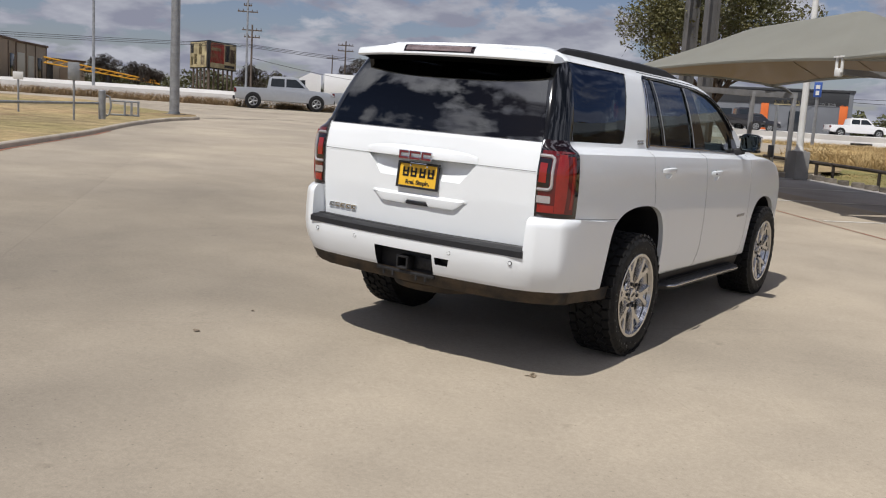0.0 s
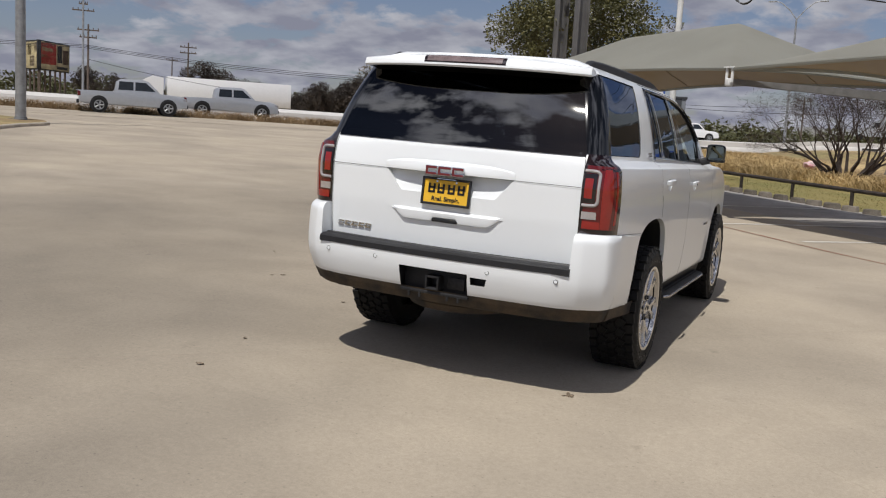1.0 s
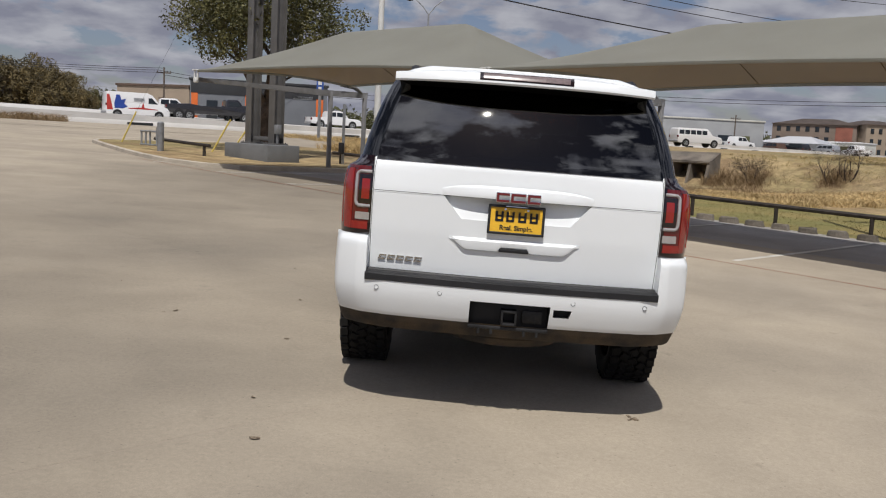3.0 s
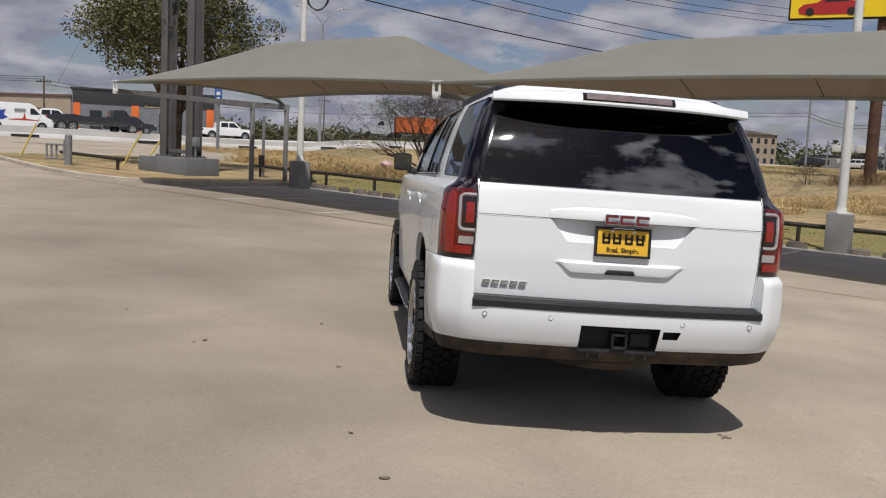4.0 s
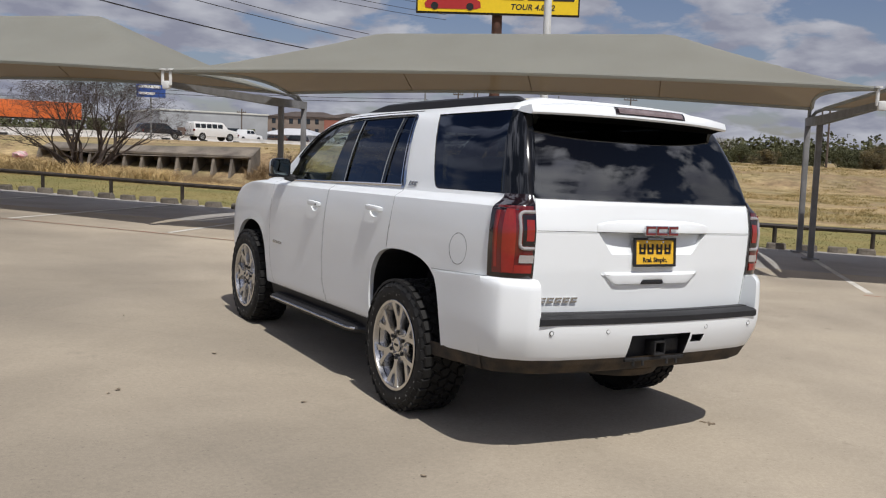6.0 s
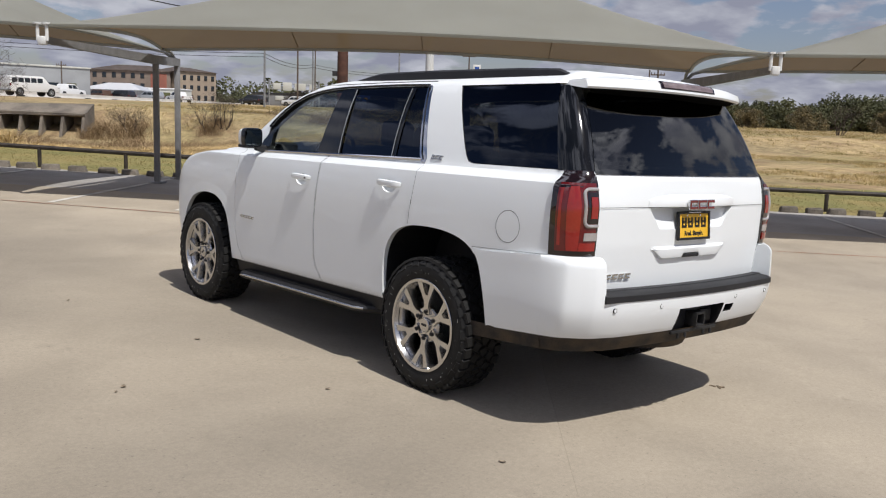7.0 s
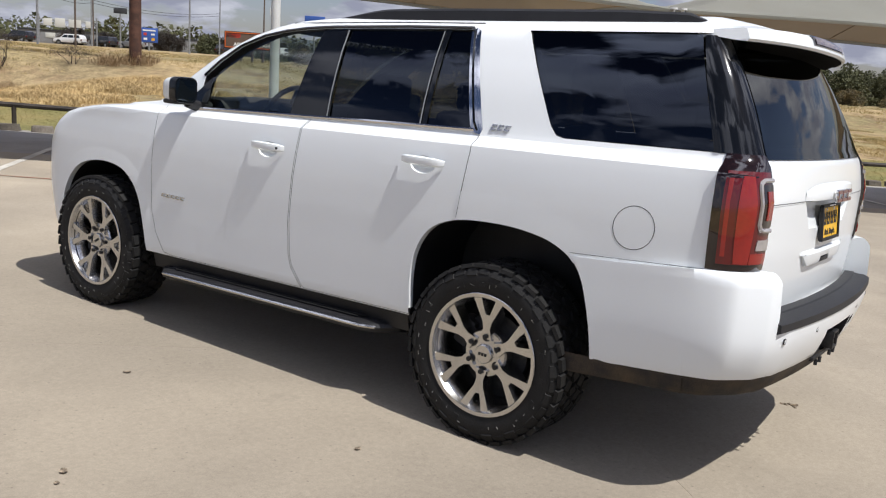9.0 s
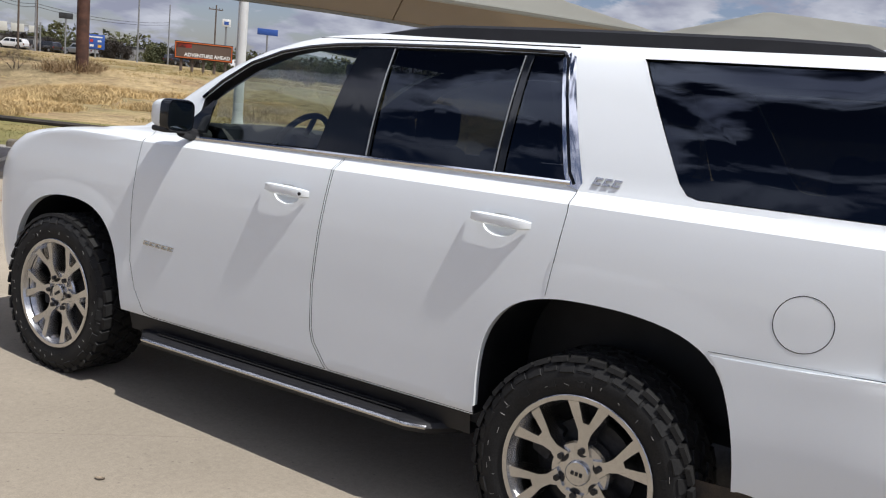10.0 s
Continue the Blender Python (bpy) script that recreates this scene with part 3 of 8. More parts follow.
Z_W = np.array([(0.40, 0.93), (0.47, 0.965), (0.52, 0.985), (0.70, 0.992), (0.95, 0.998), (1.10, 0.997), (1.20, 0.991), (1.29, 0.981), (1.325, 0.974), (1.338, 0.958), (1.355, 0.928), (1.370, 0.912), (1.395, 0.903), (1.50, 0.878), (1.60, 0.848), (1.70, 0.813), (1.80, 0.770), (1.85, 0.742), (1.875, 0.718), (1.895, 0.690), (1.91, 0.655), (1.935, 0.575), (1.95, 0.46), (1.958, 0.30), (1.961, 0.10)])
GLASS_LINE = [(1.405 + 0.01 * k, -1.07 + 0.40 * 0.01 * k + 0.31 * (0.01 * k) ** 2) for k in range(45)]
Z_R = np.array([(0.40, -1.00), (0.55, -1.06), (0.80, -1.09), (1.00, -1.105), (1.22, -1.108), (1.36, -1.09)] + GLASS_LINE + [(1.885, -0.808), (1.91, -0.795), (1.935, -0.76), (1.95, -0.55), (1.958, -0.2), (1.961, 0.3)])
Z_F = np.array([(0.40, 3.70), (0.55, 3.86), (0.80, 3.92), (1.05, 3.92), (1.15, 3.885), (1.22, 3.82), (1.27, 3.73), (1.31, 3.58), (1.345, 3.28), (1.375, 2.88), (1.40, 2.66), (1.50, 2.54), (1.56, 2.46), (1.65, 2.33), (1.72, 2.22), (1.80, 2.05), (1.86, 1.87), (1.885, 1.76), (1.91, 1.52), (1.935, 1.25), (1.95, 1.0), (1.958, 0.85), (1.961, 0.6)])
CORNER = np.array([(0.4, 0.14), (1.0, 0.155), (1.4, 0.13), (1.85, 0.085), (1.96, 0.05)])


def rim(z, grow=0.0):
    """Half the plan outline at height z, from the middle of the tail round the side to the middle of the nose."""
    w = float(np.interp(z, Z_W[:, 0], Z_W[:, 1])) + grow
    yr = float(np.interp(z, Z_R[:, 0], Z_R[:, 1])) - grow
    yf = float(np.interp(z, Z_F[:, 0], Z_F[:, 1])) + grow
    r = min(float(np.interp(z, CORNER[:, 0], CORNER[:, 1])), 0.45 * w)
    bow = float(np.interp(z, [1.2, 1.45], [0.06, 0.082]))
    rf = min(0.34 if z < 1.37 else 0.15, 0.6 * w)
    pts = []
    xr = w * float(np.interp(z, [1.0, 1.8], [0.978, 0.995])) - r
    y0 = yr + bow * (xr / w) ** 2
    for k in range(16):
        x = xr * k / 15
        pts.append((x, yr + bow * (x / w) ** 2))
    for k in range(1, 13):
        a = math.pi / 2 * k / 12
        pts.append((xr + r * math.sin(a), y0 + r * 1.15 * (1 - math.cos(a))))
    ys, ye = y0 + r * 1.15, yf - (0.12 if z < 1.37 else 0.09) - rf
    n = 120
    for k in range(1, n + 1):
        t = k / n
        y = ys + (ye - ys) * t
        taper = 1 - 0.025 * max(0.0, (0.0 - y) / 0.95) ** 2 - 0.035 * max(0.0, (y - 2.2) / 1.4) ** 2
        x = w * taper
        if z < 1.36:
            x += 0.8 * smooth01((y - 2.25) / 0.5) * max(0.0, 0.985 - w) * taper * smooth01((1.352 - z) / 0.02)
        pts.append((x, y))
    x1 = pts[-1][0]
    for k in range(1, 11):
        a = math.pi / 2 * k / 10
        pts.append((x1 - rf * (1 - math.cos(a)), ye + rf * math.sin(a)))
    xe, yend = pts[-1]
    for k in range(1, 9):
        t = k / 8
        pts.append((xe * (1 - t), yend + (yf - yend) * (1 - (1 - t) ** 2)))
    return pts


def raked(p):
    return Vector((p[0], p[1], p[2] - RAKE * p[1]))


def loft(zs, grow=0.0):
    """The closed solid through the plan outlines at heights zs."""
    bm = bmesh.new()
    rows = []
    for z in zs:
        half = rim(z, grow)
        full = half + [(-x, y) for x, y in half[-2:0:-1]]
        rows.append([(x, y, z) for x, y in full])
    vs = sheet(bm, rows, close=True)
    bm.faces.new(vs[0][::-1])
    bm.faces.new(vs[-1])
    return bm


def place_on(z, x=None, y=None, off=0.0):
    """The point of the half outline at height z where x (on the tail) or y (on the side) is met, moved out by off."""
    pts = rim(z)
    for i in range(1, len(pts)):
        a, b = pts[i - 1], pts[i]
        key = 0 if y is None else 1
        want = x if y is None else y
        if (a[key] <= want <= b[key]) and (i > 14 if key else True) and b[key] > a[key]:
            t = (want - a[key]) / (b[key] - a[key])
            px, py = a[0] + (b[0] - a[0]) * t, a[1] + (b[1] - a[1]) * t
            d = Vector((b[1] - a[1], -(b[0] - a[0]), 0)).normalized()
            return Vector((px + d.x * off, py + d.y * off, z)), i - 1 + t
    return Vector((pts[27][0], pts[27][1], z)), 27


def wrap(side, zs, start, stop, off, n=14, thick=0.0):
    """A skin on the body between two places on each outline; start and stop give {'x': ..} or {'y': ..} at a height."""
    bm = bmesh.new()
    rows, back = [], []
    for z in zs:
        pts = rim(z)
        _, s0 = place_on(z, **start(z))
        _, s1 = place_on(z, **stop(z))
        row, rear = [], []
        for k in range(n + 1):
            s = s0 + (s1 - s0) * k / n
            i = min(int(s), len(pts) - 2)
            a, b = pts[i], pts[i + 1]
            t = s - i
            d = Vector((b[1] - a[1], -(b[0] - a[0]), 0)).normalized()
            x, y = a[0] + (b[0] - a[0]) * t, a[1] + (b[1] - a[1]) * t
            row.append(raked((side * (x + d.x * off), y + d.y * off, z)))
            rear.append(raked((side * (x + d.x * (off - thick)), y + d.y * (off - thick), z)))
        rows.append(row)
        back.append(rear)
    sheet(bm, rows)
    if thick:
        sheet(bm, back)
        sheet(bm, [rows[0], back[0]])
        sheet(bm, [rows[-1], back[-1]])
        sheet(bm, [[r[0] for r in rows], [r[0] for r in back]])
        sheet(bm, [[r[-1] for r in rows], [r[-1] for r in back]])
        bmesh.ops.remove_doubles(bm, verts=bm.verts[:], dist=0.0002)
    return bm


def side_x(y, z):
    return place_on(z, y=y)[0].x


def pane(side, poly, off, n=5, steps=8):
    """A skin on the body's side inside an outline of (y, z)."""
    bm = bmesh.new()
    cy, cz = sum(p[0] for p in poly) / len(poly), sum(p[1] for p in poly) / len(poly)
    ring = []
    for a, b in zip(poly, poly[1:] + poly[:1]):
        for k in range(steps):
            t = k / steps
            ring.append((a[0] + (b[0] - a[0]) * t, a[1] + (b[1] - a[1]) * t))
    rows = []
    for k in range(n, 0, -1):
        s = k / n
        rows.append([raked((side * (side_x(cy + (y - cy) * s, cz + (z - cz) * s) + off), cy + (y - cy) * s, cz + (z - cz) * s)) for y, z in ring])
    vs = sheet(bm, rows, close=True)
    c = bm.verts.new(raked((side * (side_x(cy, cz) + off), cy, cz)))
    last = vs[-1]
    for k in range(len(last)):
        bm.faces.new((last[k], last[(k + 1) % len(last)], c))
    return bm


def strip(side, line, width, off, height):
    """A raised bead on the body's side along a line of (y, z)."""
    bm = bmesh.new()
    pts = [raked((side * (side_x(y, z) + off), y, z)) for y, z in line]
    dense = []
    for a, b in zip(line, line[1:]):
        for k in range(4):
            t = k / 4
            y, z = a[0] + (b[0] - a[0]) * t, a[1] + (b[1] - a[1]) * t
            dense.append(raked((side * (side_x(y, z) + off), y, z)))
    dense.append(pts[-1])
    tube(bm, dense, width, 6)
    return bm


SX = lambda a, b, d: (d, a, b)          # outline (y, z), depth along x
RY = lambda a, b, d: (a, d, b)          # outline (x, z), depth along y

ARCH_R = [(0.472, 0.30), (0.474, 0.51), (0.484, 0.69), (0.462, 0.83), (0.382, 0.944), (0.245, 0.996), (0.076, 1.006), (-0.098, 1.000), (-0.268, 0.965), (-0.385, 0.886), (-0.455, 0.70), (-0.490, 0.51), (-0.490, 0.30)]
ARCH_F = [(y + WHEELBASE, z) for y, z in [(0.485, 0.30), (0.475, 0.66), (0.43, 0.80), (0.34, 0.91), (0.22, 0.975), (0.08, 1.0), (-0.08, 1.0), (-0.22, 0.97), (-0.32, 0.90), (-0.385, 0.80), (-0.42, 0.68), (-0.45, 0.52), (-0.46, 0.30)]]


def rounded(line, times=2):
    """The open line with its corners cut."""
    for _ in range(times):
        out = [line[0]]
        for a, b in zip(line, line[1:]):
            out += [(a[0] * 0.75 + b[0] * 0.25, a[1] * 0.75 + b[1] * 0.25), (a[0] * 0.25 + b[0] * 0.75, a[1] * 0.25 + b[1] * 0.75)]
        line = out + [line[-1]]
    return line


ARCH_R, ARCH_F = rounded(ARCH_R), rounded(ARCH_F)
WIN_ALL = [(2.16, 1.378), (2.16, 1.555), (2.07, 1.635), (1.935, 1.728), (1.78, 1.788), (1.635, 1.818), (1.49, 1.835), (1.30, 1.845), (0.80, 1.852), (0.42, 1.852), (0.385, 1.83), (0.255, 1.42), (0.25, 1.398), (0.60, 1.394), (1.27, 1.386)]
WIN_Q = [(0.100, 1.838), (0.112, 1.852), (-0.60, 1.855), (-0.80, 1.855), (-0.93, 1.392), (-0.205, 1.392), (-0.165, 1.402), (-0.130, 1.44)]
DOOR_F = [(2.43, 1.43), (2.43, 1.353), (2.445, 1.219), (2.452, 1.08), (2.452, 0.983), (2.442, 0.75), (2.40, 0.616), (2.325, 0.510), (2.27, 0.499), (1.19, 0.499), (1.20, 0.515), (1.268, 0.60), (1.287, 0.66), (1.301, 0.84), (1.293, 1.047), (1.272, 1.30), (1.269, 1.43)]
DOOR_R = [(1.262, 1.43), (1.265, 1.30), (1.286, 1.047), (1.294, 0.84), (1.280, 0.66), (1.261, 0.604), (1.193, 0.519), (1.175, 0.499), (0.469, 0.499), (0.478, 0.70), (0.445, 0.85), (0.365, 0.945), (0.243, 0.992), (0.226, 1.143), (0.212, 1.296), (0.222, 1.43)]

car = thing("sport_utility_vehicle", CAR_AT, "white full-size sport utility vehicle with tinted windows parked on concrete", "car")

levels = sorted(set([0.495, 0.505] + [round(0.52 + 0.03 * k, 3) for k in range(28)] + [1.325, 1.332, 1.338, 1.346, 1.355, 1.370, 1.385, 1.395, 1.45] + [round(1.5 + 0.05 * k, 3) for k in range(8)] + [1.875, 1.885, 1.895, 1.91, 1.922, 1.935, 1.943, 1.95, 1.958, 1.961]))
solid_bm = loft(levels)
solid = bpy.data.meshes.new("solid")
bmesh.ops.recalc_face_normals(solid_bm, faces=solid_bm.faces[:])
solid_bm.to_mesh(solid)
solid_bm.free()
solid.materials.append(M["paint"])


def cut(mesh, make, op="DIFFERENCE", mat="plastic"):
    """mesh after a boolean with what make(bm) builds; the cut faces take mat."""
    bm = bmesh.new()
    make(bm)
    a = new("tmp_a", mesh)
    cm = bpy.data.meshes.new("tmp_cut")
    bmesh.ops.recalc_face_normals(bm, faces=bm.faces[:])
    bm.to_mesh(cm)
    bm.free()
    cm.materials.append(M[mat])
    c = new("tmp_c", cm)
    mod = a.modifiers.new("cut", "BOOLEAN")
    mod.object, mod.operation, mod.solver, mod.material_mode = c, op, "EXACT", "TRANSFER"
    res = bpy.data.meshes.new_from_object(a.evaluated_get(bpy.context.evaluated_depsgraph_get()))
    bpy.data.objects.remove(a)
    bpy.data.objects.remove(c)
    bpy.data.meshes.remove(cm)
    return res


def cabin(bm):
    rows = []
    for z in (1.06, 1.2, 1.34, 1.40, 1.5, 1.6, 1.7, 1.8, 1.855, 1.885):
        w = float(np.interp(min(z, 1.87), Z_W[:, 0], Z_W[:, 1])) - 0.06
        y0 = float(np.interp(z, Z_R[:, 0], Z_R[:, 1])) + 0.17
        y1 = float(np.interp(max(z, 1.42), Z_F[:, 0], Z_F[:, 1])) - 0.10
        half = [(w - 0.13, y0), (w - 0.035, y0 + 0.16), (w, y0 + 0.6), (w, y1 - 0.45), (w - 0.02, y1 - 0.2), (w - 0.13, y1)]
        rows.append([(x, y, z) for x, y in half] + [(-x, y, z) for x, y in half[::-1]])
    vs = sheet(bm, rows, close=True)
    bm.faces.new(vs[0][::-1])
    bm.faces.new(vs[-1])


def openings(bm):
    for a in (ARCH_R, ARCH_F):
        prism(bm, a, SX, 0.56, 1.3)
        prism(bm, a, SX, -1.3, -0.56)


def windows(bm):
    for a in (WIN_ALL, WIN_Q):
        prism(bm, a, SX, 0.45, 1.3)
        prism(bm, a, SX, -1.3, -0.45)


def rear_opening(bm):
    prism(bm, [(-0.74, 1.425), (0.74, 1.425), (0.64, 1.845), (-0.64, 1.845)], RY, -1.3, -0.45)


def front_opening(bm):
    prism(bm, [(-0.76, 1.43), (0.76, 1.43), (0.63, 1.84), (-0.63, 1.84)], RY, 1.30, 2.85)


solid = cut(solid, cabin, mat="interior")
solid = cut(solid, openings)
solid = cut(solid, windows)
solid = cut(solid, rear_opening)
solid = cut(solid, front_opening)


def inset(poly, d):
    """The outline moved inwards by d."""
    area = sum(a[0] * b[1] - b[0] * a[1] for a, b in zip(poly, poly[1:] + poly[:1]))
    sg = 1 if area > 0 else -1
    out = []
    n = len(poly)
    for i in range(n):
        a, b, c = poly[i - 1], poly[i], poly[(i + 1) % n]
        n1 = Vector((-(b[1] - a[1]), b[0] - a[0])).normalized() * sg
        n2 = Vector((-(c[1] - b[1]), c[0] - b[0])).normalized() * sg
        m = (n1 + n2).normalized()
        k = d / max(0.4, m.dot(n1))
        out.append((b[0] + m.x * k, b[1] + m.y * k))
    return out


TAILGATE = [(-0.795, 0.68), (0.795, 0.68), (0.80, 1.0), (0.80, 1.33), (0.785, 1.45), (-0.785, 1.45), (-0.80, 1.33), (-0.80, 1.0)]
FUEL = [(-0.606 + 0.088 * math.cos(2 * math.pi * k / 40), 1.070 + 0.088 * math.sin(2 * math.pi * k / 40)) for k in range(40)]


def emit(name, mesh, parent, label="", smooth=38):
    for v in mesh.vertices:
        v.co.z -= RAKE * v.co.y
    mesh.polygons.foreach_set("use_smooth", [True] * len(mesh.polygons))
    mesh.set_sharp_from_angle(angle=radians(smooth))
    ob = new(name, mesh)
    ob.parent = parent
    if label:
        ob["label"] = label
    return ob


def panel(outline, put, d0, d1, gap=0.0030):
    return cut(solid.copy(), lambda bm: prism(bm, inset(outline, gap), put, d0, d1), "INTERSECT")


door_parts = {}
for s, tag in ((-1, "left"), (1, "right")):
    d0, d1 = (0.86, 1.3) if s > 0 else (-1.3, -0.86)
    door_parts[s, "front_door"] = panel(DOOR_F, SX, d0, d1)
    door_parts[s, "rear_door"] = panel(DOOR_R, SX, d0, d1)
gate_mesh = panel(TAILGATE, RY, -1.3, -0.80)
fuel_mesh = panel(FUEL, SX, -1.3, -0.93, 0.002)


def plate_bay(bm):
    rows = [[(-0.41, -1.35, 1.212), (0.41, -1.35, 1.212), (0.41, -1.055, 1.212), (-0.41, -1.055, 1.212)],
            [(-0.30, -1.35, 1.085), (0.30, -1.35, 1.085), (0.30, -1.0985, 1.085), (-0.30, -1.0985, 1.085)]]
    vs = sheet(bm, rows, close=True)
    bm.faces.new(vs[0])
    bm.faces.new(vs[1])


gate_mesh = cut(gate_mesh, plate_bay, mat="paint")


body_mesh = cut(solid, lambda bm: prism(bm, DOOR_F, SX, 0.87, 1.3))
body_mesh = cut(body_mesh, lambda bm: prism(bm, DOOR_R, SX, 0.87, 1.3))
body_mesh = cut(body_mesh, lambda bm: prism(bm, DOOR_F, SX, -1.3, -0.87))
body_mesh = cut(body_mesh, lambda bm: prism(bm, DOOR_R, SX, -1.3, -0.87))
body_mesh = cut(body_mesh, lambda bm: prism(bm, TAILGATE, RY, -1.3, -0.82))
body_mesh = cut(body_mesh, lambda bm: prism(bm, FUEL, SX, -1.3, -0.94))
body_mesh = cut(body_mesh, lambda bm: prism(bm, [(-1.4, 0.3), (-0.44, 0.3), (-0.44, 0.60), (-1.4, 0.62)], SX, -1.3, 1.3))
emit("body", body_mesh, car, "white painted body shell", 27)
HANDLES = {"front_door": (1.485, 1.213), "rear_door": (0.462, 1.234)}
doors = {}
for (s, name), mesh in door_parts.items():
    y, z = HANDLES[name]

    def cup(bm):
        bmesh.ops.create_icosphere(bm, subdivisions=4, radius=1.0, matrix=Matrix.Translation((s * (side_x(y, z) + 0.004), y, z - 0.016)) @ Matrix.Diagonal((0.030, 0.072, 0.042, 1)))

    doors[s, name] = emit(name, cut(mesh, cup, mat="paint"), car)
gate = emit("tailgate", gate_mesh, car, "white liftgate with a dealer plate")
emit("fuel_door", fuel_mesh, car)
part("fuel_door_gap", strip(-1, list(FUEL) + [FUEL[0]], 0.0009, 0.0, 0), M["plastic"], car)

# creased fender flares round the wheels
def arch_flare(s, arch, keep, wide, parent, lift=1.0):
    bm = bmesh.new()
    rows = []
    for d, off in ((-0.003, -0.03), (-0.003, 0.0060), (wide * 0.35, 0.0048), (wide * 0.7, 0.0026), (wide * 0.92, 0.0012), (wide, 0.0006), (wide * 1.12, 0.0003)):
        line = inset(arch, -d) if d else arch
        rows.append([raked((s * (side_x(y, z) + off * (lift * smooth01((z0 - 0.50) / 0.2) * (smooth01((z0 - 0.85) / 0.10) if y0 < -0.1 else 1.0) if off > 0 else 1.0)), y, z)) for (y, z), (y0, z0) in zip(line, arch) if keep(y0, z0)])
    sheet(bm, rows)
    part("fender_flare", bm, M["paint"], parent, "", 50)


for s in (-1, 1):
    arch_flare(s, ARCH_R, lambda y, z: z > 0.50 and (y > -0.1 or z > 0.86), 0.110, car, 0.45)
    part("door_gap", strip(s, [(0.241, 1.0), (0.234, 1.07), (0.225, 1.15)], 0.0009, 0.0042, 0), M["plastic"], car)
    arch_flare(s, ARCH_F, lambda y, z: z > 0.52, 0.075, car, 0.6)

# side glass, pillars and chrome
GL_F = [(2.105, 1.386), (2.118, 1.535), (2.045, 1.603), (1.91, 1.696), (1.79, 1.760), (1.63, 1.806), (1.345, 1.833), (1.406, 1.395)]
GL_R = [(1.172, 1.395), (1.204, 1.838), (0.574, 1.842), (0.560, 1.400)]
GL_V = [(0.547, 1.400), (0.562, 1.842), (0.43, 1.842), (0.40, 1.825), (0.285, 1.43), (0.28, 1.402)]
PIL_B = [(1.430, 1.388), (1.366, 1.838), (1.186, 1.842), (1.150, 1.390)]
PIL_V = [(0.576, 1.397), (0.590, 1.846), (0.546, 1.846), (0.531, 1.397)]
for s in (-1, 1):
    part("front_window", pane(s, GL_F, -0.012), M["clear"], doors[s, "front_door"], "lightly tinted front door window")
    part("rear_window", pane(s, GL_R, -0.012), M["tint"], doors[s, "rear_door"], "dark privacy glass")
    part("vent_window", pane(s, GL_V, -0.012), M["tint"], doors[s, "rear_door"], "dark privacy glass")
    part("pillar_cover", pane(s, PIL_B, -0.005), M["black_gloss"], car, "gloss black pillar cover")
    part("window_divider", pane(s, PIL_V, -0.006), M["black_gloss"], doors[s, "rear_door"])
    part("quarter_window", pane(s, [(0.096, 1.842), (-0.685, 1.848), (-0.850, 1.396), (-0.20, 1.396), (-0.162, 1.408), (-0.127, 1.446)], -0.004), M["tint"], car, "dark privacy glass quarter window")
    part("window_channel", strip(s, [(1.163, 1.395), (1.190, 1.838)], 0.0035, 0.001, 0), M["galv"], doors[s, "rear_door"], "satin metal window channel")
    part("window_channel", strip(s, [(0.566, 1.400), (0.580, 1.840)], 0.0030, 0.001, 0), M["galv"], doors[s, "rear_door"], "satin metal window channel")
    part("belt_moulding", strip(s, [(2.16, 1.370), (1.7, 1.379), (1.27, 1.383), (0.8, 1.389), (0.25, 1.394)], 0.009, 0.004, 0), M["chrome_trim"], car, "chrome strip under the side windows")
    part("window_surround", strip(s, [(0.235, 1.392), (0.262, 1.43), (0.40, 1.835), (0.425, 1.86), (0.8, 1.862), (1.30, 1.854), (1.49, 1.844), (1.635, 1.827), (1.785, 1.797), (1.94, 1.737), (2.08, 1.643), (2.17, 1.56)], 0.008, 0.003, 0), M["black_gloss"], car, "black window surround")
    part("chrome_pillar", pane(s, [(0.262, 1.385), (0.285, 1.43), (0.42, 1.84), (0.40, 1.862), (0.37, 1.845), (0.205, 1.40), (0.215, 1.375)], 0.006), M["chrome_trim"], car, "chrome strip behind the rear door")
    zs = [1.393 + 0.0206 * k for k in range(23)]
    part("corner_pillar", wrap(s, zs, lambda z: {"x": float(np.interp(z, [1.40, 1.85], [0.778, 0.655]))}, lambda z: {"y": float(np.interp(z, [1.40, 1.85], [-0.850, -0.695]))}, 0.003, 18), M["black_gloss"], car, "gloss black corner pillar")

zs = [1.379 + 0.01066 * k for k in range(45)]
rear_glass = wrap(1, zs, lambda z: {"x": 0.0}, lambda z: {"x": float(np.interp(z, [1.40, 1.85], [0.792, 0.668]))}, 0.006, 14)
other = wrap(-1, zs, lambda z: {"x": 0.0}, lambda z: {"x": float(np.interp(z, [1.40, 1.85], [0.792, 0.668]))}, 0.006, 14)
tmp_mesh = bpy.data.meshes.new("tmp")
other.to_mesh(tmp_mesh)
rear_glass.from_mesh(tmp_mesh)
bmesh.ops.remove_doubles(rear_glass, verts=rear_glass.verts[:], dist=0.0005)
part("rear_glass", rear_glass, M["rear_tint"], gate, "dark tinted rear window")
bpy.data.meshes.remove(tmp_mesh)
bm = bmesh.new()
sheet(bm, [[raked((x * float(np.interp(z, [1.42, 1.85], [0.78, 0.66])), float(np.interp(z, Z_F[:, 0], Z_F[:, 1])) - 0.07 * x * x, z)) for x in [-1 + k / 8 for k in range(17)]] for z in [1.42 + 0.05 * k for k in range(9)]])
part("windscreen", bm, M["clear"], car, "clear windscreen")

# spoiler over the rear glass with its stop lamp
def tip_y(a):
    return -1.005 + 0.135 * a ** 2.4


def tip_z(a):
    return 1.848 - 0.006 * a ** 2.6


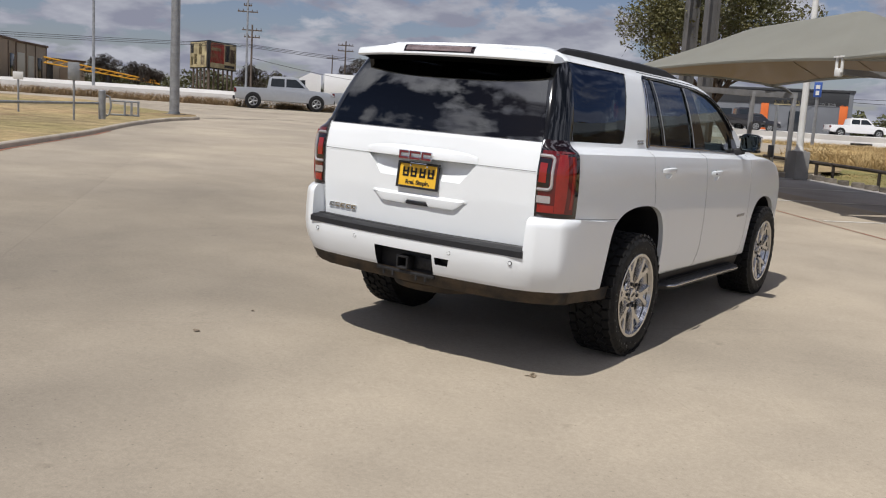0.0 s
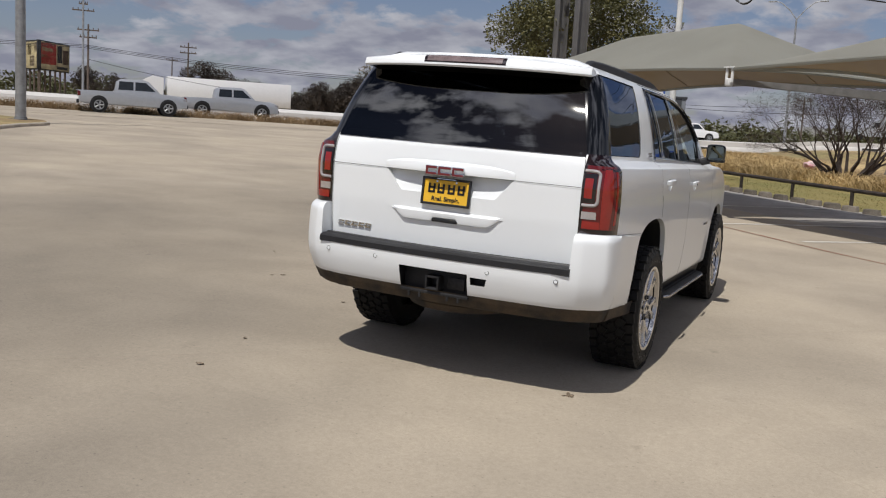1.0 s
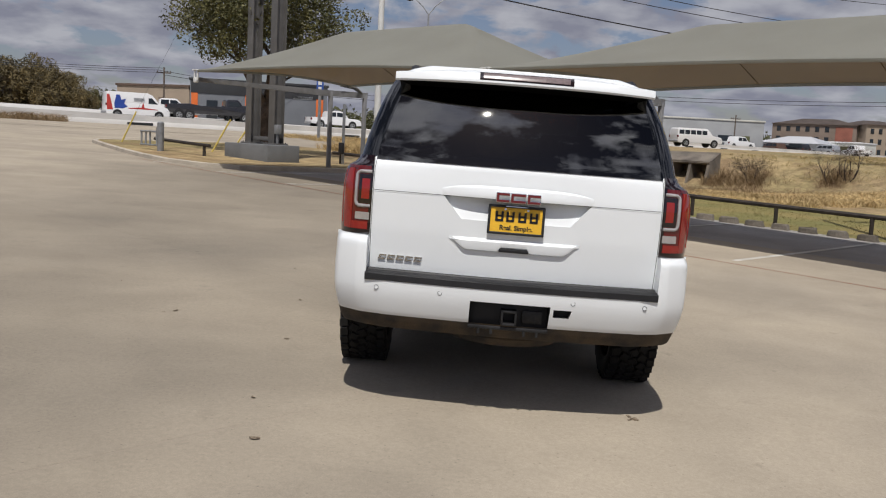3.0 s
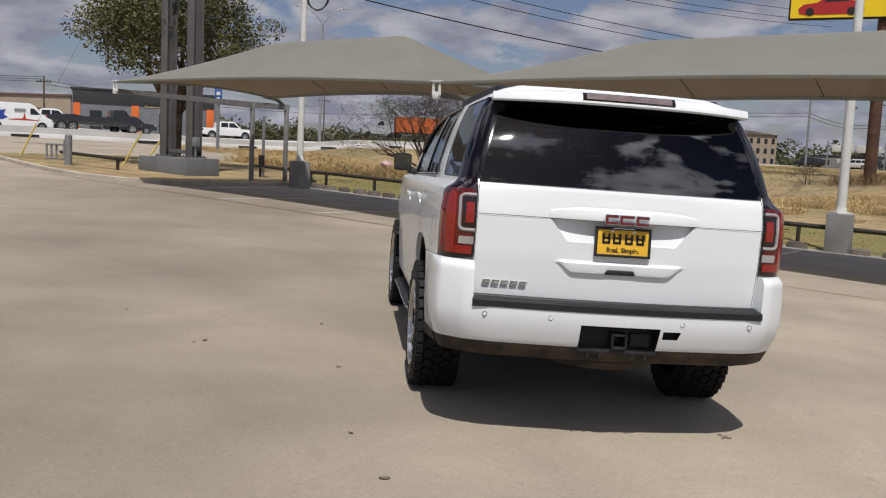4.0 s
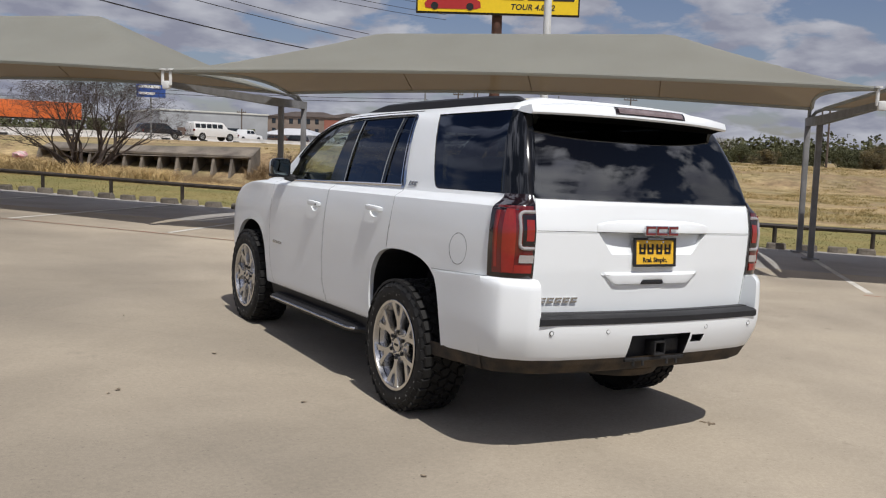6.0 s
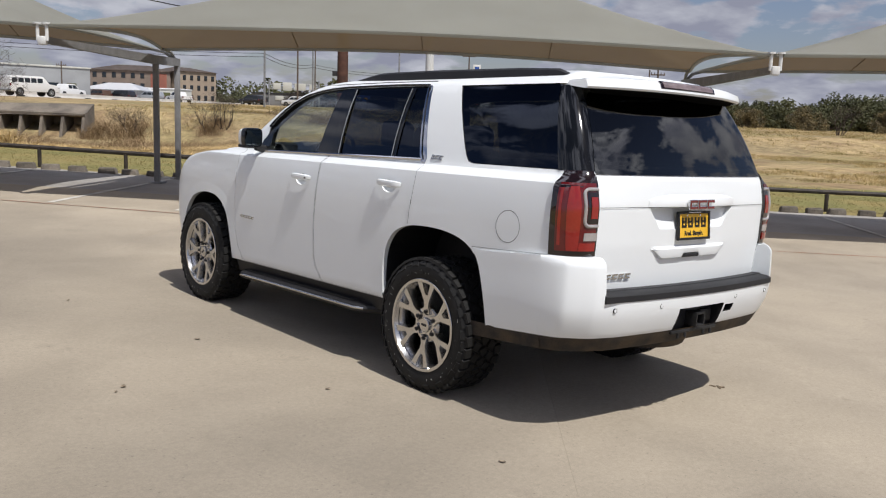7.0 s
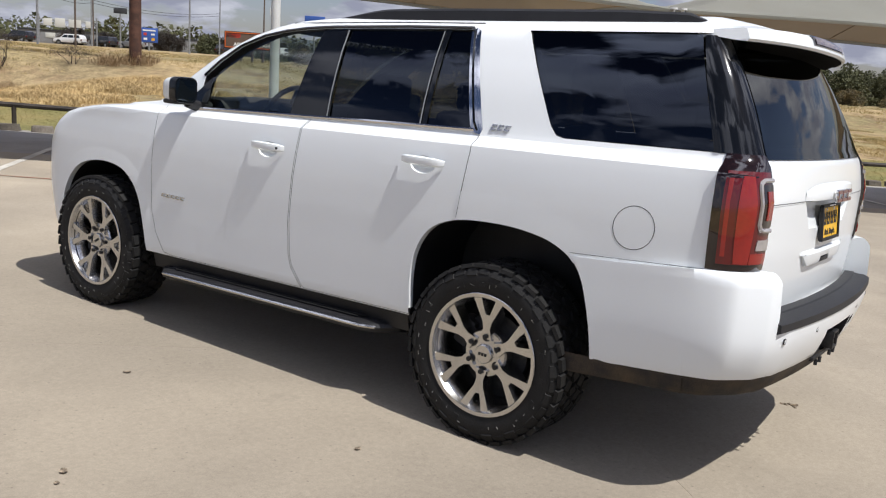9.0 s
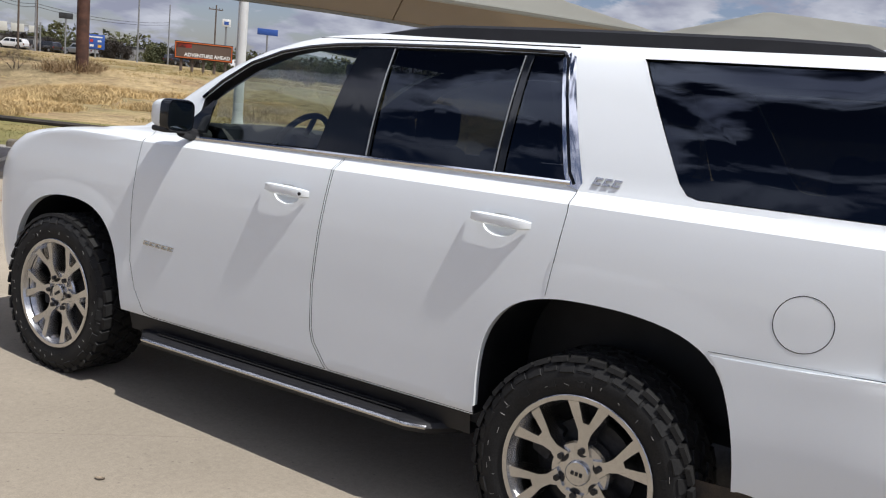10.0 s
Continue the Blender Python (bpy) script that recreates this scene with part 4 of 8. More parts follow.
SPOILER = 0.734
bm = bmesh.new()
rows = []
for k in range(-24, 25):
    a = abs(k) / 24
    x = k / 24 * SPOILER
    ty, tz = tip_y(a), tip_z(a)
    rows.append([raked(p) for p in ((x * (0.900 + 0.040 * a ** 4), -0.64, 1.940 - 0.068 * a ** 3), (x * (0.955 + 0.02 * a ** 4), -0.79, 1.924 - 0.048 * a ** 3), (x * 0.990, ty + 0.062, tz + 0.046 - 0.012 * a ** 3), (x * 0.996, ty + 0.030, tz + 0.046 - 0.010 * a ** 3), (x, ty + 0.014, tz + 0.032), (x, ty + 0.002, tz + 0.006), (x, ty, tz - 0.006), (x, ty + 0.008, tz - 0.016), (x * 0.985, ty + 0.05, tz - 0.012), (x * 0.985, -0.74, 1.842), (x * 0.985, -0.66, 1.840))])
vs = sheet(bm, rows)
for end in (vs[0], vs[-1]):
    bm.faces.new(end)
part("spoiler", bm, M["paint"], gate, "white roof spoiler")
# underside sheet, coloured near black for the shade beneath the spoiler
bm = bmesh.new()
sheet(bm, [[raked((k / 20 * (SPOILER - 0.012), tip_y(abs(k) / 20) + 0.014, tip_z(abs(k) / 20) - 0.017)), raked((k / 20 * 0.690, -0.885 + 0.035 * (abs(k) / 20) ** 3, 1.822)), raked((k / 20 * 0.655, -0.852 + 0.02 * (abs(k) / 20) ** 3, 1.806)), raked((k / 20 * 0.65, -0.80, 1.81))] for k in range(-20, 21)])
part("spoiler_underside", bm, M["cavity_shade"], gate, "black underside of the spoiler with its shade put into the colour")
bm = bmesh.new()
sheet(bm, [[raked((x, tip_y(abs(x) / SPOILER) - 0.002 + dy, tip_z(abs(x) / SPOILER) + dz)) for x in [-0.26 + 0.026 * j for j in range(21)]] for dy, dz in ((0.06, 0.050), (0.028, 0.049), (0.011, 0.034), (0.001, 0.009), (0.010, 0.0))])
lamp = part("high_stop_lamp", bm, M["smoke_lens"], gate, "high-mounted red stop lamp")
bm = bmesh.new()
sheet(bm, [[raked((x, tip_y(abs(x) / SPOILER) - 0.006 + dy, tip_z(abs(x) / SPOILER) + dz)) for x in [-0.24 + 0.024 * j for j in range(21)]] for dy, dz in ((0.025, 0.046), (0.012, 0.033), (0.004, 0.014))])
part("lamp_lens", bm, M["stop_lens"], lamp, "pinkish grey strip lens")

# tail lamps
def tail_lamp(s):
    y_side = lambda z: {"y": float(np.interp(z, [0.957, 1.372], [-0.910, -0.900]))}
    x_in = lambda z: {"x": 0.802}
    zs = [0.957 + 0.438 * k / 22 for k in range(23)]
    body = part("tail_lamp", wrap(s, zs, x_in, y_side, 0.010, 22, 0.03), M["smoke_lens"], car, "dark smoked tail lamp with red and clear lenses")
    # C-shaped red tube on the rear corner
    def seg(x0, x1, z0, z1, mat, name, lab, off=0.016):
        z0, z1 = 0.957 + (z0 - 0.975) * 0.976, 0.957 + (z1 - 0.975) * 0.976
        zz = [z0 + (z1 - z0) * k / 10 for k in range(11)]
        part(name, wrap(s, zz, x0, x1, off, 8, 0.012), M[mat], body, lab)
    fx = lambda x: (lambda z: {"x": x - 0.022})
    edge = lambda d: (lambda z: {"y": float(np.interp(z, [0.957, 1.372], [-0.910, -0.900])) - d})
    seg(fx(0.838), edge(0.034), 1.000, 1.362, "red_lens", "red_lens", "deep red lens", 0.0125)
    seg(fx(0.926), edge(0.086), 1.004, 1.345, "red_bright", "light_tube", "bright red corner tube")
    seg(edge(0.060), edge(0.046), 1.030, 1.335, "red_bright", "light_tube", "bright red side tube", 0.0145)
    seg(fx(0.840), fx(0.924), 1.004, 1.046, "red_bright", "light_tube", "bright red lower tube")
    bm = bmesh.new()
    path = [(0.808, 1.304), (0.846, 1.304)] + [(0.862 + 0.024 * math.sin(q), 1.280 + 0.024 * math.cos(q)) for q in [radians(15 * k) for k in range(1, 6)]]
    path += [(0.886, 1.27 - 0.012 * k) for k in range(12)] + [(0.862 + 0.024 * math.cos(q), 1.138 - 0.024 * math.sin(q)) for q in [radians(15 * k) for k in range(1, 6)]] + [(0.846, 1.114), (0.808, 1.114)]
    line = []
    for x, z in path:
        q, _ = place_on(z, x=x, off=0.013)
        line.append(raked((s * q.x, q.y, q.z)))
    tube(bm, line, 0.0095, 8)
    part("light_guide", bm, M["clear_lens"], body, "clear C-shaped light guide")
    seg(fx(0.828), fx(0.897), 1.150, 1.315, "smoke_lens", "lens_surround", "dark surround of the brake lens", 0.0145)
    seg(fx(0.838), fx(0.880), 1.176, 1.290, "red_bright", "brake_lens", "red brake lens", 0.018)
    seg(fx(0.832), fx(0.906), 1.058, 1.100, "clear_lens", "reverse_lens", "clear reversing lens", 0.016)


for s in (-1, 1):
    tail_lamp(s)

# rear bumper: softly rounded corners
def bumper_line(d=0.0, side=1.0):
    """Half the bumper's plan, d further in; along the flanks only by the share side of it."""
    half = [(0.70 * k / 12, -1.238 + d + 0.060 * (0.70 * k / 12 / 0.8) ** 2) for k in range(13)]
    corner = [(0.70, -1.192), (0.80, -1.168), (0.850, -1.151), (0.878, -1.133), (0.915, -1.103), (0.955, -1.068), (0.978, -1.041), (0.991, -1.005), (0.999, -0.955), (1.005, -0.88), (1.006, -0.78)]
    soft = []
    for a, b, c, d_ in zip(corner, corner[1:], corner[2:], corner[3:]):
        for k in range(4):
            t = k / 4
            soft.append(tuple(0.5 * (2 * q + (r - p) * t + (2 * p - 5 * q + 4 * r - w) * t * t + (3 * q - p - 3 * r + w) * t ** 3) for p, q, r, w in zip(a, b, c, d_)))
    for x, y in soft + [(1.005, -0.88), (1.006, -0.78), (1.003, -0.66), (1.000, -0.56), (0.9985, -0.42), (0.9995, -0.30), (1.000, -0.16)]:
        half.append((x - d * (0.15 + 0.45 * smooth01((-0.35 - y) / 0.4)) * (side + (1 - side) * smooth01((-0.86 - y) / 0.16)), y + (d if y < -0.9 else 0.0)))
    return half


bm = bmesh.new()
rows = []
for z, d in ((0.516, 0.056), (0.528, 0.046), (0.550, 0.036), (0.585, 0.023), (0.620, 0.012), (0.655, 0.004), (0.690, 0.0), (0.740, -0.001), (0.790, -0.001), (0.835, 0.001), (0.862, 0.004), (0.880, 0.006), (0.893, 0.011), (0.906, 0.020), (0.914, 0.028), (0.920, 0.038)):
    outer = [(x, y, z + (0.035 * smooth01((-0.4 - y) / 0.6) if z > 0.86 else 0.0) - (0.022 * smooth01((y + 1.05) / 0.6) if z < 0.6 else 0.0)) for x, y in bumper_line(d, 0.08 if z > 0.85 else 1.0)]
    half_loop = outer + [(0.90, -0.16, outer[-1][2]), (0.90, -0.85, outer[-1][2]), (0.80, -0.95, outer[0][2]), (0.0, -0.98, outer[0][2])]
    rows.append(half_loop + [(-x, y, zz) for x, y, zz in half_loop[-2:0:-1]])
vs = sheet(bm, rows, close=True)
bm.faces.new(vs[0][::-1])
bm.faces.new(vs[-1])
bumper_mesh = bpy.data.meshes.new("bumper")
bmesh.ops.recalc_face_normals(bm, faces=bm.faces[:])
bm.to_mesh(bumper_mesh)
bm.free()
bumper_mesh.materials.append(M["paint"])
bumper_mesh = cut(bumper_mesh, lambda bm: prism(bm, [(-0.800, 0.736), (0.800, 0.736), (0.812, 1.2), (-0.812, 1.2)], RY, -1.4, -0.6), mat="paint")
bumper_mesh = cut(bumper_mesh, lambda bm: prism(bm, [(-0.218, 0.46), (0.214, 0.46), (0.220, 0.652), (-0.218, 0.652)], RY, -1.4, -1.12), mat="plastic")
bumper_mesh = cut(bumper_mesh, lambda bm: prism(bm, [(0.238, 0.594), (0.325, 0.594), (0.338, 0.638), (0.238, 0.638)], RY, -1.4, -1.16), mat="plastic")
bumper_mesh = cut(bumper_mesh, lambda bm: prism(bm, [(y, z + 0.012) for y, z in ARCH_R], SX, -1.3, 1.3), mat="plastic")
bumper = emit("rear_bumper", bumper_mesh, car, "white rear bumper", 34)

bm = bmesh.new()
rows = []
for k in range(-24, 25):
    x = k / 24 * 0.805
    yb = -1.238 + 0.060 * (x / 0.8) ** 2
    rows.append([(x, yb + 0.13, 0.735), (x, yb + 0.12, 0.774), (x, yb + 0.075, 0.775), (x, yb + 0.070, 0.769), (x, yb + 0.018, 0.766), (x, yb - 0.004, 0.755), (x, yb - 0.006, 0.724), (x, yb + 0.01, 0.716), (x, yb + 0.03, 0.73)])
rows = [[raked(p) for p in r] for r in rows]
vs = sheet(bm, rows)
for end in (vs[0], vs[-1]):
    bm.faces.new(end)
part("step_pad", bm, M["plastic"], bumper, "black plastic bumper step pad")
for x in (-0.735, -0.385, 0.340, 0.735):
    bm = bmesh.new()
    yb = -1.2395 + 0.060 * (abs(x) / 0.8) ** 2 + 0.002
    lathe(bm, [(0.0, 0.0005), (0.0100, 0.0005), (0.0105, 0.001), (0.0105, 0.006)], 16)
    for v in bm.verts:
        v.co = raked((x + v.co.y, yb + v.co.x, 0.681 + v.co.z))
    part("parking_sensor", bm, M["paint"], bumper)
    bm = bmesh.new()
    lathe(bm, [(0.0105, -0.0005), (0.0125, -0.0005), (0.0125, 0.006)], 16)
    for v in bm.verts:
        v.co = raked((x + v.co.y, yb + v.co.x, 0.681 + v.co.z))
    part("sensor_ring", bm, M["steel_dark"], bumper)

# lower valance, hitch and what hangs below
bm = bmesh.new()
rows = []
for z, d in ((0.526, 0.048), (0.505, 0.058), (0.458, 0.080), (0.443, 0.10)):
    half = bumper_line(d)
    loop = [(x, y, z - 0.018 * smooth01((y + 1.05) / 0.6)) for x, y in half[:-1]]
    rows.append([raked(p) for p in loop])
sheet(bm, rows)
sheet(bm, [[(-x, y, z) for x, y, z in r] for r in rows])
sheet(bm, [rows[-1], [(x * 0.9, y + 0.15, z + 0.01) for x, y, z in rows[-1]]])
sheet(bm, [[(-x, y, z) for x, y, z in rows[-1]], [(-x * 0.9, y + 0.15, z + 0.01) for x, y, z in rows[-1]]])
bmesh.ops.remove_doubles(bm, verts=bm.verts[:], dist=0.0005)
part("valance", bm, M["brown_black_plastic"], car, "black lower valance with the ground's brown reflection in its colour")
bm = bmesh.new()
box(bm, (0, -1.135, 0.595), (0.43, 0.03, 0.16), None, 0.004)
hitch = part("hitch_cover", bm, M["plastic"], car, "black hitch bay")
bm = bmesh.new()
for a, b in (((-0.035, 0.565), (0.035, 0.575)), ((-0.035, 0.635), (0.035, 0.645))):
    box(bm, (0, -1.180, (a[1] + b[1]) / 2), (0.085, 0.09, 0.012), None, 0.002)
for x in (-0.037, 0.037):
    box(bm, (x, -1.180, 0.605), (0.012, 0.09, 0.08), None, 0.002)
part("receiver", bm, M["steel_dark"], hitch, "square steel hitch receiver")
bm = bmesh.new()
box(bm, (0.13, -1.16, 0.61), (0.11, 0.02, 0.07), None, 0.003)
part("trailer_socket", bm, M["steel_dark"], hitch, "trailer wiring socket")
bm = bmesh.new()
box(bm, (0, -1.175, 0.540), (0.44, 0.03, 0.02), None, 0.004)
for x in (-0.16, -0.09, 0.09, 0.16):
    rod(bm, (x, -1.19, 0.532), (x, -1.19, 0.505), 0.008, n=8)
part("hitch_bar", bm, M["steel_dark"], hitch, "steel tow bar with chain loops")
bm = bmesh.new()
rings = []
for z, r in ((0.50, 0.28), (0.46, 0.345), (0.40, 0.36), (0.36, 0.34), (0.345, 0.24)):
    rings.append([(r * math.cos(2 * math.pi * k / 32), -0.72 + r * math.sin(2 * math.pi * k / 32), z + 0.05) for k in range(32)])
vs = sheet(bm, rings, close=True)
bm.faces.new(vs[-1])
bm.faces.new(vs[0])
part("spare_tyre", bm, M["brown_black_plastic"], car, "dusty spare tyre under the tail")
bm = bmesh.new()
box(bm, (0, 1.5, 0.50), (1.5, 4.4, 0.16), None, 0.03)
for y in (0.0, WHEELBASE):
    rod(bm, (-0.80, y, 0.40), (0.80, y, 0.40), 0.06, n=12)
box(bm, (0, 0.0, 0.40), (0.30, 0.30, 0.26), None, 0.08)
part("underbody", bm, M["steel_dark"], car, "dark frame and axles")

# tailgate trim
bm = bmesh.new()
rows = []
for k in range(-20, 21):
    x = k / 20 * 0.415
    yb = -1.108 + 0.055 * (x / 0.98) ** 2
    e = 1 - (abs(k) / 20) ** 4
    rows.append([raked((x, yb, 1.279 * e + 1.250 * (1 - e))), raked((x, yb - 0.018 * e, 1.266 * e + 1.247 * (1 - e))), raked((x, yb - 0.032 * e, 1.225)), raked((x, yb - 0.029 * e, 1.210)), raked((x, yb + 0.02, 1.207))])
sheet(bm, rows)
part("handle_brow", bm, M["paint"], gate, "white raised brow over the plate")
bm = bmesh.new()
rows = []
for k in range(-20, 21):
    a = k / 20
    x = a * 0.36
    yb = -1.104 + 0.055 * (x / 0.98) ** 2
    lo = 0.915 + (0.055 * smooth01((abs(a) - 0.72) / 0.28)) + (0.024 if abs(a) < 0.24 else 0)
    e = 1 - abs(a) ** 10
    rows.append([raked((x, yb + 0.004, 0.990)), raked((x, yb - 0.010 * e, 0.982)), raked((x, yb - 0.017 * e, 0.972)), raked((x, yb - 0.016 * e, lo + 0.020)), raked((x, yb - 0.012 * e, lo + 0.007)), raked((x, yb + 0.006, lo))])
sheet(bm, rows)
handle = part("handle_bar", bm, M["paint"], gate, "white tailgate handle bar")
bm = bmesh.new()
box(bm, (0, -1.108, 0.929), (0.165, 0.012, 0.02), None, 0.004)
for v in bm.verts:
    v.co = raked(v.co)
part("handle_slot", bm, M["plastic"], handle, "black hand slot")
# thin black strip put in for the shade along the gate's crease
bm = bmesh.new()
sheet(bm, [[raked((x, -1.1105 + 0.055 * (x / 0.98) ** 2, z)) for x in [-0.793 + 0.0793 * k for k in range(21)]] for z in (1.2095, 1.2065)])
part("crease_line", bm, M["plastic"], gate)

# dealer plate: frame, yellow card, writing
PL = Matrix.Translation((0, -1.112, 1.131)) @ Matrix.Rotation(radians(90 - 6), 4, "X")
plate = part("plate_frame", bmesh.new(), M["plastic"], gate, "black plate frame")
bm = bmesh.new()
for c, s_ in (((0, 0.074, 0.004), (0.312, 0.014, 0.016)), ((0, -0.074, 0.004), (0.312, 0.014, 0.016)), ((0.149, 0, 0.004), (0.014, 0.160, 0.016)), ((-0.149, 0, 0.004), (0.014, 0.160, 0.016))):
    box(bm, c, s_, PL, 0.003)
box(bm, (0, 0, -0.004), (0.305, 0.155, 0.006), PL)
bmesh.ops.recalc_face_normals(bm, faces=bm.faces[:])
bm.to_mesh(plate.data)
bm.free()
bm = bmesh.new()
box(bm, (0, 0, 0.001), (0.286, 0.136, 0.004), PL)
part("plate_card", bm, M["plate"], plate, "yellow dealer card with black writing")
bm = bmesh.new()
for x in (-0.093, -0.033, 0.033, 0.096):
    for cx, cy, sx, sy in ((-0.016, 0.018, 0.013, 0.056), (0.016, 0.018, 0.013, 0.056), (0.0, -0.004, 0.034, 0.013), (0.0, 0.022, 0.034, 0.009)):
        box(bm, (x + cx, cy, 0.0042), (sx, sy, 0.002), PL)
part("plate_mark", bm, M["ink"], plate, "bold black marks on the dealer card")
lettering("plate_words", "Real. Simple.", 0.036, 0.0008, M["ink"], plate, PL @ Matrix.Translation((0.002, -0.044, 0.0040)), 1.0, 0, 0.0012)
bm = bmesh.new()
for x in (-0.062, 0.062):
    lathe(bm, [(0.0, 0.0), (0.006, 0.0), (0.007, -0.002)], 12)
    for v in bm.verts[-36:]:
        v.co = PL @ Vector((x + v.co.y, 0.058 + v.co.z, 0.0055 + v.co.x))
box(bm, (0, 0.0745, 0.0125), (0.12, 0.004, 0.001), PL)
part("plate_screws", bm, M["chrome_trim"], plate)

# maker's mark: three red blocks with chrome edges, drawn plain
bm, bm2 = bmesh.new(), bmesh.new()
MK = Matrix.Translation((0, -1.149, 1.255)) @ Matrix.Rotation(radians(90 - 3), 4, "X")
for x, w in ((-0.084, 0.072), (0.0, 0.082), (0.085, 0.072)):
    for cx, cy, sx, sy in ((0, 0.018, w, 0.016), (0, -0.018, w, 0.016), (-w / 2 + 0.008, 0, 0.016, 0.030)):
        box(bm, (x + cx, cy, 0.004), (sx + 0.003, sy + 0.003, 0.014), MK, 0.002)
        box(bm2, (x + cx, cy, 0.0105), (sx - 0.004, sy - 0.004, 0.004), MK)
mark = part("badge", bm, M["chrome_trim"], gate, "red and chrome maker's badge")
part("badge_face", bm2, M["badge_red"], mark, "red enamel face")


def word_bars(name, n, length, height, put, parent, label):
    """A word as slanted plain bars, one for each character."""
    bm = bmesh.new()
    w = length / n
    lean = Matrix(((1, 0.28, 0, 0), (0, 1, 0, 0), (0, 0, 1, 0), (0, 0, 0, 1)))
    for i in range(n):
        x = -length / 2 + w * (i + 0.5)
        for cy in (-0.32, 0.32):
            box(bm, (x, cy * height, 0.002), (w * 0.80, height * 0.26, 0.006), put @ lean)
        box(bm, (x - w * 0.28, 0, 0.002), (w * 0.22, height * 0.45, 0.0056), put @ lean)
    return part(name, bm, M["chrome"], parent, label)


word_bars("model_badge", 5, 0.250, 0.030, Matrix.Translation((-0.625, -1.0722, 0.868)) @ Matrix.Rotation(radians(-4.4), 4, "Z") @ Matrix.Rotation(radians(89), 4, "X"), gate, "chrome model badge")
for s in (-1, 1):
    p = raked((s * (side_x(2.24, 0.852) + 0.002), 2.24, 0.852))
    word_bars("door_badge", 5, 0.21, 0.022, Matrix.Translation(p) @ Matrix.Rotation(radians(90 * s), 4, "Z") @ Matrix.Rotation(radians(90), 4, "X"), doors[s, "front_door"], "chrome door badge")
    p = raked((s * (side_x(0.115, 1.412) + 0.002), 0.115, 1.412))
    word_bars("trim_badge", 3, 0.105, 0.03, Matrix.Translation(p) @ Matrix.Rotation(radians(90 * s), 4, "Z") @ Matrix.Rotation(radians(90 - 18), 4, "X"), car, "chrome trim badge")

# door handles
def door_handle(s, y, z, name):
    put = Matrix.Translation(raked((s * (side_x(y, z)), y, z)))
    bm = bmesh.new()
    rows = []
    for k in range(15):
        a = k / 14
        yy = (a - 0.5) * 0.25
        arch_ = 0.028 * (1 - abs(2 * a - 1) ** 5)
        hgt = 0.021 * (1 - 0.35 * abs(2 * a - 1) ** 4)
        rows.append([(s * (0.006 + arch_ * q), yy, hgt * r) for q, r in ((0.35, 1.0), (0.9, 0.75), (1.0, 0.1), (0.9, -0.7), (0.35, -1.0))])
    sheet(bm, rows, close=True)
    for v in bm.verts:
        v.co = put @ v.co
    h = part("door_handle", bm, M["paint"], doors[s, name], "white door handle")
    if name == "front_door":
        bm = bmesh.new()
        rod(bm, put @ Vector((s * 0.036, -0.100, 0.0)), put @ Vector((s * 0.042, -0.100, 0.0)), 0.007, n=12)
        part("lock", bm, M["plastic"], h)


for s in (-1, 1):
    for name, (y, z) in HANDLES.items():
        door_handle(s, y, z, name)

# mirrors
for s in (-1, 1):
    put = Matrix.Translation(raked((s * 1.035, 2.165, 1.470)))
    bm = bmesh.new()
    rows = []
    for y, kx, kz in ((-0.012, 1.0, 1.0), (0.02, 0.98, 0.98), (0.05, 0.92, 0.90), (0.075, 0.80, 0.74), (0.09, 0.6, 0.5)):
        ring_ = []
        for j in range(24):
            a = 2 * math.pi * j / 24
            c, d = math.cos(a), math.sin(a)
            ring_.append(put @ Vector((kx * 0.076 * math.copysign(abs(c) ** 0.45, c), y, kz * 0.070 * math.copysign(abs(d) ** 0.45, d))))
        rows.append(ring_)
    vs = sheet(bm, rows, close=True)
    bm.faces.new(vs[-1])
    mir = part("door_mirror", bm, M["paint"], doors[s, "front_door"], "white and black door mirror")
    bm = bmesh.new()
    rows = []
    for y, k in ((0.0, 1.0), (-0.040, 1.02), (-0.052, 0.97), (-0.052, 0.89), (-0.040, 0.87)):
        rows.append([put @ Vector((k * 0.0775 * math.copysign(abs(math.cos(q)) ** 0.45, math.cos(q)), y, k * 0.0715 * math.copysign(abs(math.sin(q)) ** 0.45, math.sin(q)))) for q in [2 * math.pi * j / 24 for j in range(24)]])
    sheet(bm, rows, close=True)
    part("mirror_housing", bm, M["black_gloss"], mir, "gloss black mirror bezel")
    bm = bmesh.new()
    bm.faces.new([bm.verts.new(put @ Vector((0.068 * math.copysign(abs(math.cos(q)) ** 0.45, math.cos(q)), -0.046 + s * 0.06 * 0.068 * math.cos(q), 0.062 * math.copysign(abs(math.sin(q)) ** 0.45, math.sin(q))))) for q in [2 * math.pi * j / 24 for j in range(24)]])
    part("mirror_glass", bm, M["mirror"], mir, "mirror glass", 0)
    bm = bmesh.new()
    box(bm, (0, 0.01, -0.067), (0.145, 0.10, 0.026), put, 0.011)
    a = put @ Vector((-s * 0.055, 0.0, -0.066))
    tube(bm, [a, a + Vector((-s * 0.06, 0, -0.02)), a + Vector((-s * 0.14, -0.01, -0.035))], [0.034, 0.03, 0.045], 10)
    part("mirror_arm", bm, M["plastic"], mir, "black mirror arm")
    part("mirror_sail", pane(s, [(2.245, 1.385), (2.20, 1.46), (2.09, 1.555), (2.08, 1.40)], 0.004), M["black_gloss"], doors[s, "front_door"])

# headlamps wrapped round the front corners
for s in (-1, 1):
    zs = [1.04 + 0.025 * k for k in range(9)]
    part("headlight", wrap(s, zs, lambda z: {"y": 3.64 + 0.2 * (1.24 - z)}, lambda z: {"y": 3.74}, 0.004, 10, 0.02), M["smoke_lens"], car, "dark clear headlamp")

